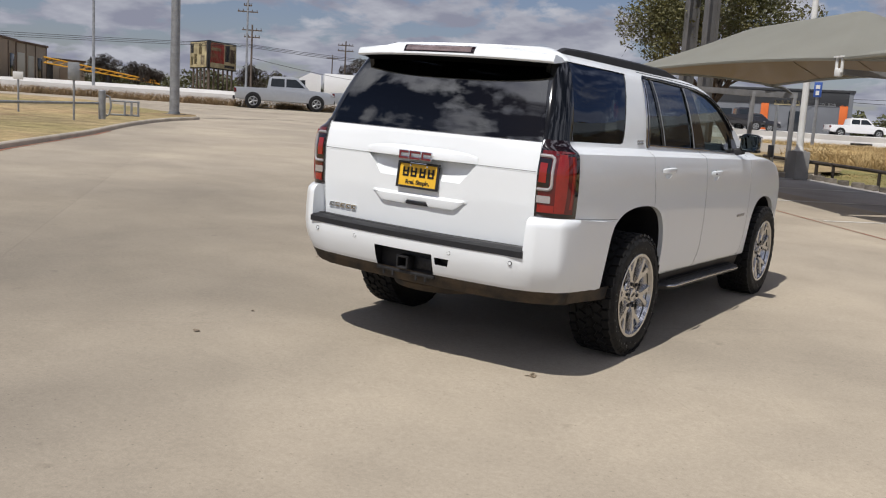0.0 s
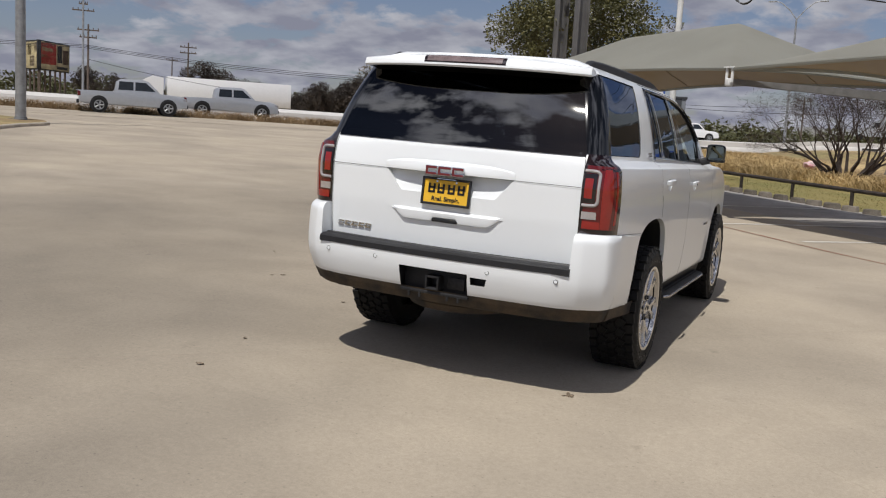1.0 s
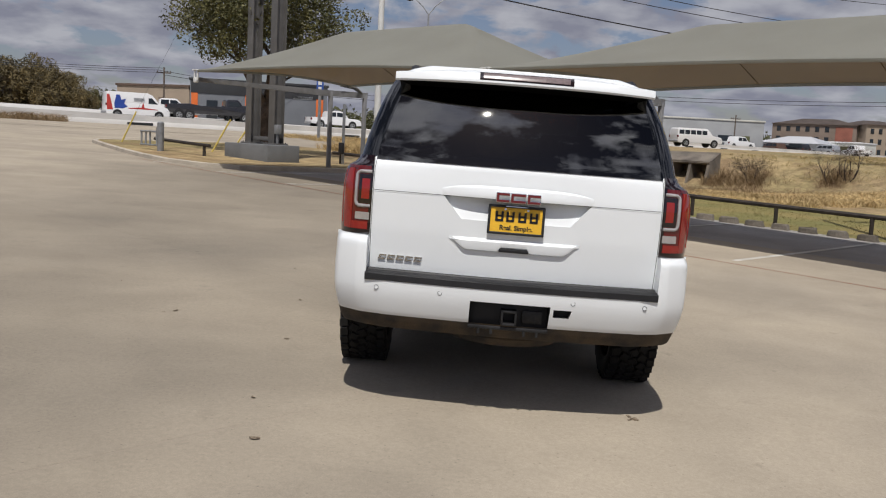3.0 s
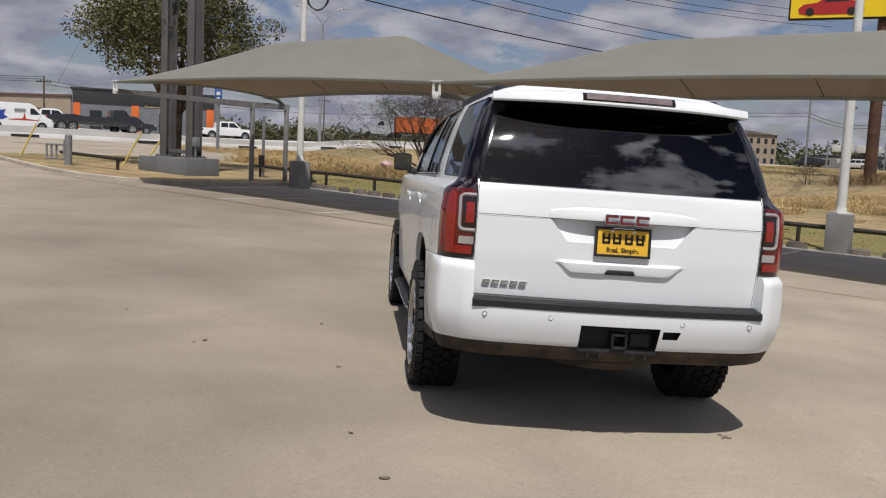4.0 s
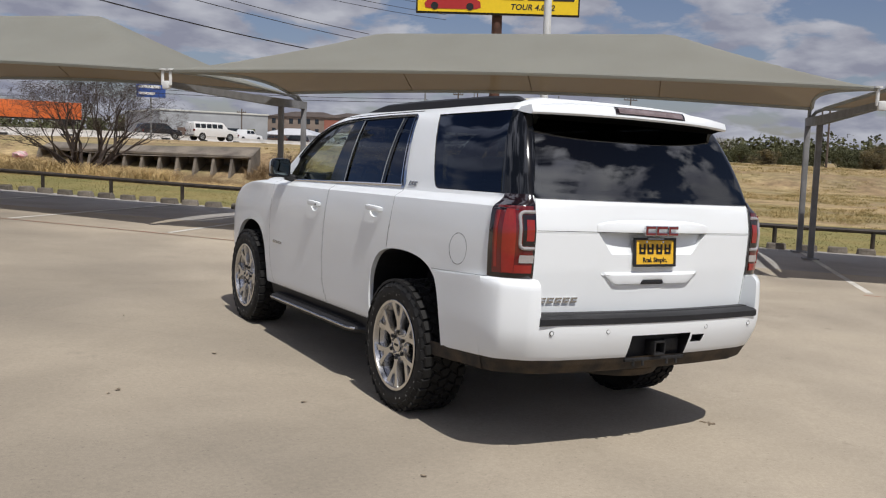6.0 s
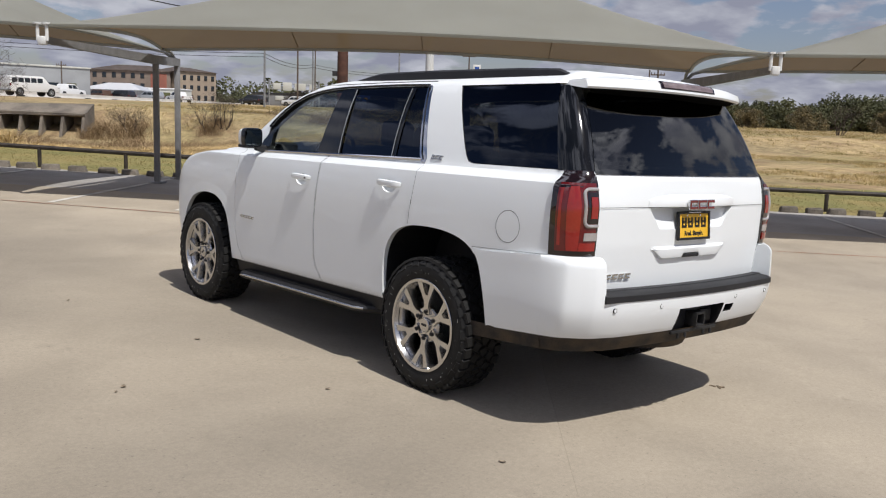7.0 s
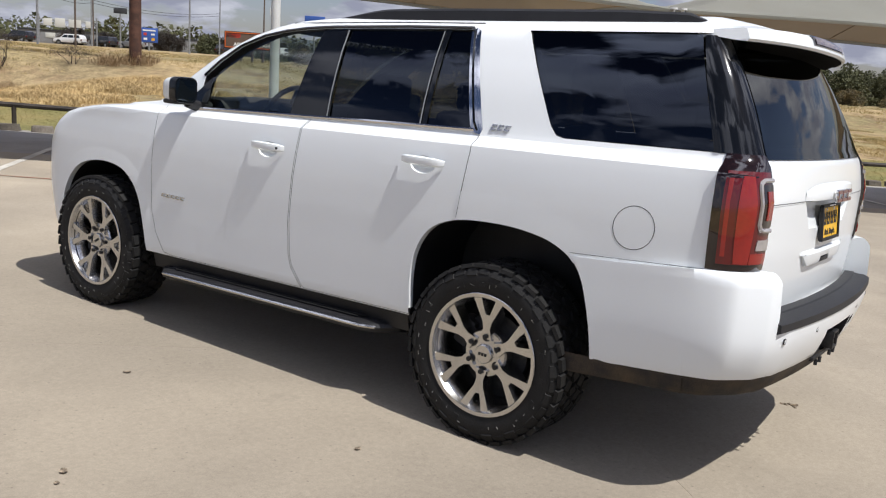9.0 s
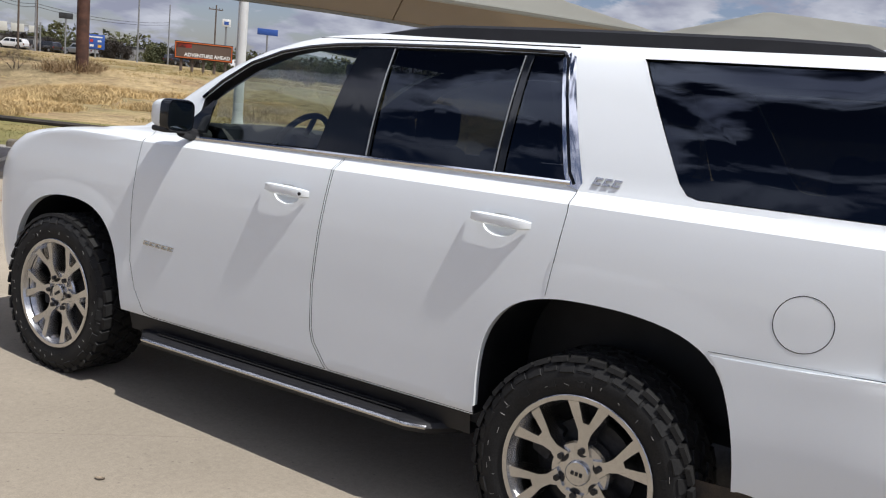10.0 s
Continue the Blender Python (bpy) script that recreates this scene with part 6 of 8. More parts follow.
# ---- rail and edging ----
fence = thing("pipe_rail", Matrix.Identity(4), "low dark pipe rail along the edge of the lot", "fence")
RAIL_V = lambda u: float(np.interp(u, [-26, -18, -10, 0, 12, 40], [14.6, 14.4, 14.2, 14.3, 14.6, 15.5]))
bm = bmesh.new()
tube(bm, [P(u, RAIL_V(u), 0.43) for u in steps(-17.2, 40, 1.1)], 0.05, 8)
part("rail", bm, M["rail"], fence)
for k in range(29):
    u = -16.2 + 1.97 * k
    bm = bmesh.new()
    q = P(u, RAIL_V(u))
    rod(bm, q - Vector((0, 0, 0.1)), q + Vector((0, 0, 0.42)), 0.045, n=8)
    part("post", bm, M["rail"], fence)
fence2 = thing("pipe_rail", Matrix.Identity(4), "low weathered pipe rail beside the sign tower", "fence")
bm = bmesh.new()
tube(bm, [P(u, 10.0 + 0.02 * u * 0, 0.44) for u in steps(-23.3, -20.0, 1.1)], 0.05, 8)
part("rail", bm, M["rail"], fence2)
bm = bmesh.new()
tube(bm, [P(-19.0 + 0.25 * k, 13.9 + 0.02 * k, 0.44) for k in range(13)], 0.05, 8)
part("rail", bm, M["rail"], fence2)
for u, v in ((-20.3, 10.0), (-18.6, 13.9), (-16.6, 14.1)):
    bm = bmesh.new()
    q = P(u, v)
    rod(bm, q - Vector((0, 0, 0.1)), q + Vector((0, 0, 0.42)), 0.05, n=8)
    part("post", bm, M["rail"], fence2)

stones = structure("edging", bmesh.new(), M["stone"], "row of rough concrete edging blocks along the asphalt", "edging")
rs = random.Random(11)
stone_meshes = []
for j in range(6):
    bm = bmesh.new()
    vs = box(bm, (0, 0, 0.06), (0.38 + rs.uniform(-0.06, 0.06), 0.17, 0.15), None, 0.025, 0.86)
    for v in bm.verts:
        v.co += Vector((rs.uniform(-1, 1), rs.uniform(-1, 1), rs.uniform(-1, 1))) * 0.012
    mesh = bpy.data.meshes.new("block")
    bm.to_mesh(mesh)
    bm.free()
    mesh.materials.append(M["stone"])
    stone_meshes.append(mesh)
for k in range(92):
    u = -19.5 + 0.575 * k + rs.uniform(-0.06, 0.06)
    if rs.random() < 0.05:
        continue
    ob = new("block", stone_meshes[rs.randrange(6)])
    ob.parent = stones
    v = RAIL_V(u) - 0.55
    ob.matrix_basis = Matrix.Translation(P(u, v, -0.02)) @ GRID @ Matrix.Rotation(rs.uniform(-0.14, 0.14), 4, "Z")

# ---- poles on the lot ----
def light_pole(at, h, r, mat, block, label, group="light poles"):
    t = thing("light_pole", Matrix.Translation(at), label, "light pole", group)
    z0 = 0.0
    if block:
        bm = bmesh.new()
        box(bm, (0, 0, 0.33), (0.44, 0.44, 0.86), GRID, 0.03)
        part("base_block", bm, M["block_grey"], t, "grey concrete base block")
        z0 = 0.76
    bm = bmesh.new()
    rod(bm, (0, 0, z0), (0, 0, h), r, r * 0.72, 16)
    part("shaft", bm, mat, t)
    bm = bmesh.new()
    box(bm, (0, 0, z0 + 0.015), (r * 3.4, r * 3.4, 0.03))
    rod(bm, (0, 0, z0), (0, 0, z0 + 0.12), r * 1.25, r * 1.1, 16)
    part("base_plate", bm, mat if block else M["plinth"], t)
    bm = bmesh.new()
    rod(bm, (0, 0, h - 0.15), (0, 0, h + 0.02), r * 0.6, n=10)
    box(bm, (0.45, 0, h), (0.9, 0.10, 0.10), None, 0.02)
    box(bm, (0.95, 0, h), (0.6, 0.32, 0.12), None, 0.03)
    part("lamp_head", bm, M["grey_steel"], t)
    return t


light_pole(P(-16.1, 13.15), 9.0, 0.095, M["white_steel"], True, "tall white light pole on a grey concrete block")
light_pole(P(-1.5, 13.8), 9.0, 0.095, M["white_steel"], True, "tall white light pole on a grey concrete block")
light_pole(Vector((-25.5, 17.55, gz(-25.5, 17.55) + 0.1)), 10.5, 0.19, M["galv"], False, "thick galvanised light pole at the kerb")

meter = thing("meter_post", Matrix.Translation(P(-18.35, 13.77)), "thin grey post with a small black meter box", "post")
bm = bmesh.new()
box(bm, (0, 0, 0.95), (0.07, 0.07, 2.1), GRID, 0.006)
part("post", bm, M["galv"], meter)
bm = bmesh.new()
box(bm, (0, -0.07, 0.62), (0.17, 0.10, 0.36), GRID, 0.012)
part("meter_box", bm, M["plastic"], meter, "small black box")

# ---- sign tower ----
TW = Matrix.Translation((-6.55, 22.05, gz(-6.55, 22.05))) @ GRID
tower = thing("sign_tower", TW, "tall twin-column steel sign tower on a dark plinth", "sign tower")
bm = bmesh.new()
box(bm, (0.2, -0.22, 0.22), (2.3, 1.18, 0.72), None, 0.03)
part("plinth", bm, M["plinth"], tower, "dark painted concrete plinth")
for du in (-0.62, 0.62):
    bm = bmesh.new()
    box(bm, (du, 0, 4.8), (0.03, 0.34, 8.6))
    box(bm, (du, 0.17, 4.8), (0.30, 0.03, 8.6), None, 0.004)
    box(bm, (du, -0.17, 4.8), (0.30, 0.03, 8.6), None, 0.004)
    part("column", bm, M["tower"], tower, "grey steel column")
    bm = bmesh.new()
    box(bm, (du, 0, 0.60), (0.50, 0.56, 0.05), None, 0.006)
    for q in (-0.2, 0.2):
        for w in (-0.22, 0.22):
            rod(bm, (du + q, w, 0.60), (du + q, w, 0.66), 0.02, n=6)
    part("base_plate", bm, M["tower"], tower)
bm = bmesh.new()
for z in (0.75, 5.4, 8.9):
    box(bm, (0, 0, z), (1.0, 0.14, 0.12), None, 0.01)
part("crossbar", bm, M["tower"], tower)
bm = bmesh.new()
box(bm, (0.84, -0.10, 1.05), (0.20, 0.16, 0.28), None, 0.015)
box(bm, (0.84, -0.10, 0.72), (0.05, 0.06, 0.5), None, 0.005)
part("meter_box", bm, M["galv"], tower, "small grey electrical box")

# ---- bollards, signs on the verges ----
def bollard_rail(at, turn, label):
    t = thing("bollard_rail", Matrix.Translation(at) @ Matrix.Rotation(turn, 4, "Z"), label, "bollard")
    bm = bmesh.new()
    rod(bm, (0, 0, -0.1), (0, 0, 0.88), 0.105, n=16)
    rod(bm, (0, 0, 0.88), (0, 0, 0.92), 0.105, 0.06, 16)
    part("bollard", bm, M["galv"], t, "thick galvanised bollard")
    bm = bmesh.new()
    tube(bm, [(0.10, 0, 0.12), (0.20, 0, 0.17), (0.26, 0, 0.42), (0.22, 0, 0.72), (0.10, 0, 0.76)], 0.03, 8)
    part("hinge_loop", bm, M["galv"], t)
    for k in range(3):
        x = 0.66 + 0.20 * k
        bm = bmesh.new()
        rod(bm, (x, 0.04 * k, 0.16), (x, 0.04 * k, 0.60), 0.033, n=8)
        part("upright", bm, M["galv"], t)
    bm = bmesh.new()
    for z in (0.18, 0.60):
        tube(bm, [(0.24, 0, z), (1.10, 0.09, z)], 0.03, 8)
    part("crossbar", bm, M["galv"], t)
    return t


bollard_rail(P(-23.6, -6.05, 0.10), radians(55), "galvanised bollard with a short pipe barrier on the grass")
bollard_rail(P(-22.2, 9.6, 0.1), math.atan2(UY, UX) + math.pi, "galvanised bollard with a short pipe barrier on the grass")
t = thing("pipe_rail", Matrix.Identity(4), "low weathered pipe rail across the grass verge", "fence")
bm = bmesh.new()
tube(bm, [P(-23.6 + 0.6 * k, -6.15 - 0.35 * k, 0.60) for k in range(30)], 0.04, 8)
part("rail", bm, M["galv"], t)
for k in (8, 16, 24):
    bm = bmesh.new()
    q = P(-23.6 + 0.6 * k, -6.15 - 0.35 * k)
    rod(bm, q, q + Vector((0, 0, 0.6)), 0.04, n=8)
    part("post", bm, M["galv"], t)


def post_sign(at, h, w, hh, turn, mat, label, pole="galv"):
    t = thing("post_sign", Matrix.Translation(at) @ Matrix.Rotation(turn, 4, "Z"), label, "sign")
    bm = bmesh.new()
    rod(bm, (0, 0, -0.1), (0, 0, h), 0.03, n=8)
    part("post", bm, M[pole], t)
    bm = bmesh.new()
    box(bm, (0, -0.04, h - hh / 2), (w, 0.012, hh), None, 0.004)
    part("panel", bm, M[mat], t)
    return t


post_sign(P(-22.0, -6.6, 0.03), 1.75, 0.32, 0.50, 0.9, "galv", "plain metal sign seen from behind on a thin post")
post_sign(P(-25.0, -8.75, 0.03), 1.35, 0.30, 0.24, 0.9, "white_steel", "small white sign on a thin post")
for u, v, du in ((-26.9, 10.6, 0.9), (-22.6, 11.6, 1.1), (-22.0, 11.9, 1.3)):
    t = thing("guy_guard", Matrix.Translation(P(u, v, 0.08)), "pale yellow guy-wire guard leaning over the grass", "guy wire", "guy-wire guards")
    bm = bmesh.new()
    rod(bm, (0, 0, -0.1), (du * 0.55, 0.23 * du, 1.13), 0.03, n=8)
    part("sleeve", bm, M["pipe_yellow"], t)
    bm = bmesh.new()
    rod(bm, (du * 0.55, 0.23 * du, 1.13), (du * 4.4, 1.8 * du, 9.0), 0.004, n=5)
    part("guy_wire", bm, M["steel_dark"], t)

# ---- plants ----
def leaf_cloud(bm, blobs, n, size, rnd, flat=0.0):
    """n small leaves scattered through lumpy clusters (centre, radius)."""
    total = sum(r ** 2 for _, r in blobs)
    for c, r in blobs:
        for _ in range(max(3, int(n * r * r / total))):
            d = Vector((rnd.gauss(0, 1), rnd.gauss(0, 1), rnd.gauss(0, 1))).normalized()
            p = Vector(c) + d * r * rnd.uniform(0.45, 1.0) ** 0.6
            a = Vector((rnd.gauss(0, 1), rnd.gauss(0, 1), rnd.gauss(0, 0.6))).normalized()
            b = a.orthogonal().normalized()
            b = Matrix.Rotation(rnd.uniform(0, 6.28), 3, a) @ b
            s = size * rnd.uniform(0.6, 1.3)
            k = rnd.uniform(0.45, 0.8)
            vs = [bm.verts.new(p + q) for q in (a * s, b * s * k, -a * s * 0.8, -b * s * k * 0.9)]
            bm.faces.new(vs)


def branch(bm, p, d, length, r, depth, rnd, spread=0.55, kids=(2, 3), tips=None, lift=0.1, sides=5):
    """A limb that splits again and again."""
    pts, rad = [p], [r]
    q, dd = p.copy(), d.copy()
    for k in range(3):
        dd = (dd + Vector((rnd.gauss(0, 0.14), rnd.gauss(0, 0.14), rnd.gauss(0, 0.10) + lift * 0.4))).normalized()
        q = q + dd * length / 3
        pts.append(q.copy())
        rad.append(r * (1 - 0.35 * (k + 1) / 3))
    tube(bm, pts, rad, sides if depth > 1 else 3)
    if depth == 0:
        if tips is not None:
            tips.append(q)
        return
    for _ in range(rnd.randint(*kids)):
        side = Vector((rnd.gauss(0, 1), rnd.gauss(0, 1), rnd.gauss(0, 0.6))).normalized()
        nd = (dd + side * spread * rnd.uniform(0.7, 1.4)).normalized()
        at = pts[rnd.choice((2, 3, 3))]
        branch(bm, at.copy(), nd, length * rnd.uniform(0.62, 0.85), rad[-1] * rnd.uniform(0.55, 0.8), depth - 1, rnd, spread, kids, tips, lift, sides)


# evergreen oak behind the tower
rnd = random.Random(5)
oak = thing("oak_tree", Matrix.Translation((-7.6, 26.3, gz(-7.6, 26.3))) @ Matrix.Scale(1.12, 4), "broad evergreen oak with dense olive-green leaves", "tree")
bm = bmesh.new()
tips = []
rod(bm, (0, 0, -0.2), (0.1, 0, 1.7), 0.24, 0.19, 10)
for k in range(7):
    a = 2 * math.pi * k / 7 + rnd.uniform(-0.3, 0.3)
    branch(bm, Vector((0.1, 0, 1.6)), Vector((math.cos(a) * 0.8, math.sin(a) * 0.8, 0.75)).normalized(), 1.5, 0.10, 3, rnd, 0.6, (2, 3), tips, 0.12)
branch(bm, Vector((0.1, 0, 1.6)), Vector((0, 0, 1)), 1.7, 0.14, 3, rnd, 0.6, (2, 3), tips, 0.2)
part("trunk", bm, M["bark"], oak)
bm = bmesh.new()
blobs = [((t_.x, t_.y, t_.z), rnd.uniform(0.30, 0.62)) for t_ in tips]
for k in range(70):
    a, e = rnd.uniform(0, 6.28), rnd.uniform(-0.35, 1.2)
    r = rnd.uniform(1.5, 3.3)
    blobs.append(((r * math.cos(a) * math.cos(e), r * math.sin(a) * math.cos(e), 3.7 + 1.9 * math.sin(e)), rnd.uniform(0.28, 0.6)))
leaf_cloud(bm, blobs, 30000, 0.052, rnd)
part("crown", bm, M["oak_leaf"], oak, "dense crown of small olive-green leaves", 0)

# bare mesquite in the field
def bare_tree(at, h, seed, stems, depth, label, group="", wide=1.0, fine=0, spread=1.0):
    rnd = random.Random(seed)
    t = thing("bare_tree", Matrix.Translation(at), label, "tree", group)
    bm = bmesh.new()
    tips = []
    for k in range(stems):
        a = 2 * math.pi * k / stems + rnd.uniform(-0.5, 0.5)
        tilt = rnd.uniform(0.25, 0.8) * spread
        branch(bm, Vector((0.15 * math.cos(a), 0.15 * math.sin(a), -0.1)), Vector((math.cos(a) * tilt, math.sin(a) * tilt, 1)).normalized(), h * 0.33, h * (0.016 if fine else 0.022) * (1.5 if spread > 1 else 1), depth, rnd, 0.5, (2, 3), tips, 0.12, 4)
    for v in bm.verts:
        v.co.x *= wide
        v.co.y *= wide
    part("crown", bm, M["twig"], t, "bare grey-brown branches", 0)
    if fine:
        # the outermost twigs
        verts, faces = [], []
        for p in tips:
            for _ in range(fine):
                a = Vector((p.x * wide, p.y * wide, p.z)) + Vector((rnd.gauss(0, 0.16), rnd.gauss(0, 0.16), rnd.gauss(-0.08, 0.14)))
                d = Vector((rnd.gauss(0, 1), rnd.gauss(0, 1), rnd.gauss(0.25, 0.7))).normalized() * rnd.uniform(0.14, 0.42)
                n = d.orthogonal().normalized() * (0.0055 if spread > 1 else 0.0035)
                m = d.cross(n).normalized() * n.length
                i = len(verts)
                verts += [a + n, a - n * 0.5 + m, a - n * 0.5 - m, a + d]
                faces += [(i, i + 1, i + 3), (i + 1, i + 2, i + 3), (i + 2, i, i + 3)]
        mesh = bpy.data.meshes.new("fine_twig")
        mesh.from_pydata(verts, [], faces)
        mesh.materials.append(M["twig"])
        new("fine_twig", mesh).parent = t
    return t


bare_tree(Vector((1.7, 30.0, gz(1.7, 30.0))), 4.1, 21, 13, 5, "wide bare-branched mesquite tree in dry grass", "", 1.0, 5, 1.6)
for i, (x, y, h) in enumerate(((21.5, 48.5, 2.2), (22.4, 48.2, 2.4), (17.6, 51.0, 1.9), (25.9, 46.4, 1.1), (52, 48, 2.6), (66, 30, 2.6))):
    bare_tree(Vector((x, y, gz(x, y))), h, 40 + i, 5, 4, "small bare winter tree in the field", "small bare trees", 1.2, 5)


def leafy_tree(seed, h, w, mat, n, leaf):
    """A tree of the middle distance: trunk, limbs, ragged crown."""
    rnd = random.Random(seed)
    t = thing("tree", Matrix.Identity(4), "", "")
    bm = bmesh.new()
    tips = []
    rod(bm, (0, 0, -0.3), (0, 0, h * 0.35), h * 0.03, h * 0.022, 7)
    for k in range(5):
        a = 2 * math.pi * k / 5 + rnd.uniform(-0.4, 0.4)
        branch(bm, Vector((0, 0, h * 0.25)), Vector((math.cos(a) * 0.8, math.sin(a) * 0.8, 0.8)).normalized(), h * 0.28, h * 0.016, 1, rnd, 0.6, (2, 3), tips, 0.1)
    part("trunk", bm, M["bark"], t, "", 0)
    bm = bmesh.new()
    blobs = []
    for _ in range(26):
        a, e = rnd.uniform(0, 6.28), rnd.uniform(-0.7, 1.3)
        r = rnd.uniform(0.35, 1.0)
        blobs.append(((w / 2 * r * math.cos(a) * math.cos(e), w / 2 * r * math.sin(a) * math.cos(e), h * 0.58 + h * 0.40 * r * math.sin(e)), h * rnd.uniform(0.10, 0.20)))
    leaf_cloud(bm, blobs, n, leaf, rnd)
    part("crown", bm, M[mat], t, "", 0)
    return t


def bush(seed, h, w, mat, n, leaf, thin):
    """A dense bush with growth down to the ground; thin gives twiggy growth."""
    rnd = random.Random(seed)
    t = thing("tree", Matrix.Identity(4), "", "")
    bm = bmesh.new()
    for k in range(6):
        a = 2 * math.pi * k / 6
        branch(bm, Vector((0.2 * math.cos(a), 0.2 * math.sin(a), -0.3)), Vector((math.cos(a) * 0.6, math.sin(a) * 0.6, 1)).normalized(), h * 0.34, h * 0.018, 2, rnd, 0.6, (2, 3), None, 0.1)
    part("trunk", bm, M["twig"], t, "", 0)
    verts, faces = [], []
    blobs = []
    for _ in range(34):
        a, e = rnd.uniform(0, 6.28), rnd.uniform(0.0, 1.5)
        r = rnd.uniform(0.3, 0.9)
        blobs.append((Vector((w / 2 * r * math.cos(a) * math.cos(e), w / 2 * r * math.sin(a) * math.cos(e), h * 0.12 + h * 0.72 * r * math.sin(e))), h * rnd.uniform(0.12, 0.20)))
    for k in range(n):
        c, r = blobs[rnd.randrange(len(blobs))]
        d = Vector((rnd.gauss(0, 1), rnd.gauss(0, 1), rnd.gauss(0, 1))).normalized()
        p = c + d * r * rnd.uniform(0.3, 1.0) ** 0.5
        if p.z < -0.1:
            continue
        a = Vector((rnd.gauss(0, 1), rnd.gauss(0, 1), rnd.gauss(0.5 if thin < 0.3 else 0, 0.8))).normalized()
        b = Matrix.Rotation(rnd.uniform(0, 6.28), 3, a) @ a.orthogonal().normalized()
        q = leaf * rnd.uniform(0.6, 1.35)
        i = len(verts)
        verts += [p + a * q, p + b * q * thin, p - a * q * 0.8, p - b * q * thin]
        faces.append((i, i + 1, i + 2, i + 3))
    mesh = bpy.data.meshes.new("crown")
    mesh.from_pydata(verts, [], faces)
    mesh.materials.append(M[mat])
    new("crown", mesh).parent = t
    return t


kinds = [leafy_tree(60 + k, 4.8, 5.6, "cedar", 3000, 0.13) for k in range(1)] + [bush(90 + k, 4.8, 6.2, "cedar", 5000, 0.15, 0.6) for k in range(2)] + [bush(70 + k, 4.6, 6.0, "brown_leaf", 6500, 0.17, 0.22) for k in range(2)] + [bush(80 + k, 4.6, 6.0, "dark_brush", 6500, 0.20, 0.16) for k in range(2)]
used = set()


def plant(k, x, y, s, label, group, dz=0.0):
    rnd = random.Random(int(x * 7 + y * 13))
    m = Matrix.Translation((x, y, gz(x, y) + dz)) @ Matrix.Rotation(rnd.uniform(0, 6.28), 4, "Z")
    ob = kinds[k]
    if k in used:
        ob = copy_thing(ob, m)
    else:
        used.add(k)
        ob.matrix_basis = m
    ob.scale = (s * rnd.uniform(0.9, 1.2), s * rnd.uniform(0.9, 1.2), s * rnd.uniform(0.85, 1.1))
    return tagged(ob, label, "tree", group)


rnd = random.Random(8)
for k in range(84):
    u = -1 + 1.3 * k + rnd.uniform(-1, 1)
    q = P(u, 99 + rnd.uniform(-4, 10))
    plant(rnd.choice((0, 1, 1, 2, 2)), q.x, q.y, float(np.interp(u, [0, 28, 46], [0.5, 0.66, 1.08])) * rnd.uniform(0.85, 1.15), "dark evergreen tree in a line beyond the field", "tree line", -0.5)
for k in range(16):
    q = P(2 + 6.2 * k + rnd.uniform(-2, 2), 86 + rnd.uniform(-4, 5))
    plant(3 + k % 2, q.x, q.y, rnd.uniform(0.45, 0.7), "brown winter scrub at the edge of the field", "winter scrub", -0.4)
for x, y, s in ((-95, 62.8, 0.8), (-93, 66, 0.7), (-84, 61, 0.55), (-77, 70, 0.7), (-74.5, 72, 0.6)):
    plant(5 + int(abs(x)) % 2, x, y, s, "tangled leafless thicket beside the freeway", "roadside thicket", 0.4)
for k in range(19):
    a, d = radians(-34.2 + 0.62 * k), 150 + rnd.uniform(-6, 9)
    s = float(np.interp(k, [0, 4, 8, 11, 16, 18], [0.75, 1.2, 1.95, 1.95, 1.55, 0.6])) * rnd.uniform(0.92, 1.1)
    plant((3 if k > 8 else 5) + k % 2, 1.0 + d * math.sin(a), -6 + d * math.cos(a), s, "olive-brown winter thicket beyond the freeway" if k > 8 else "dark leafless thicket beyond the freeway", "thicket beyond the freeway", -0.3)
for k in range(9):
    a, d = radians(-41.6 + 0.72 * k), 152 + rnd.uniform(-4, 9)
    plant(5 + k % 2, 2.0 + d * math.sin(a), -6 + d * math.cos(a), float(np.interp(k, [0, 3, 8], [0.7, 1.5, 1.0])) * rnd.uniform(0.9, 1.1), "dark leafless thicket beyond the freeway", "thicket beyond the freeway", -0.3)

for k in range(26):
    x = 28 + 3.6 * k + rnd.uniform(-1, 1)
    y = 178 - 0.62 * (x - 28) + rnd.uniform(-4, 4)
    if 48 < x < 84:
        continue
    plant(5 + k % 2 if k % 3 else 1, x, y, rnd.uniform(0.75, 1.15) * (0.8 if x > 110 else 1.0), "dark winter trees behind the far road", "trees behind the far road", -0.3)

# far woods, past counting
bm = bmesh.new()
rnd = random.Random(17)
for k in range(190):
    a = radians(-80 + 165 * k / 190)
    d = rnd.uniform(230, 300)
    x, y = d * math.sin(a), d * math.cos(a)
    z = gz(x, y)
    hh = rnd.uniform(4.0, 7.5)
    blobs = [((x + rnd.uniform(-6, 6), y + rnd.uniform(-6, 6), z + rnd.uniform(0.5, hh - 1)), rnd.uniform(1.5, 2.6)) for _ in range(14)]
    leaf_cloud(bm, blobs, 620, 0.55, rnd)
tagged(finish("far_woods", bm, M["cedar"], smooth=0), "dark distant woods along the horizon", "woods", kind="stuff")

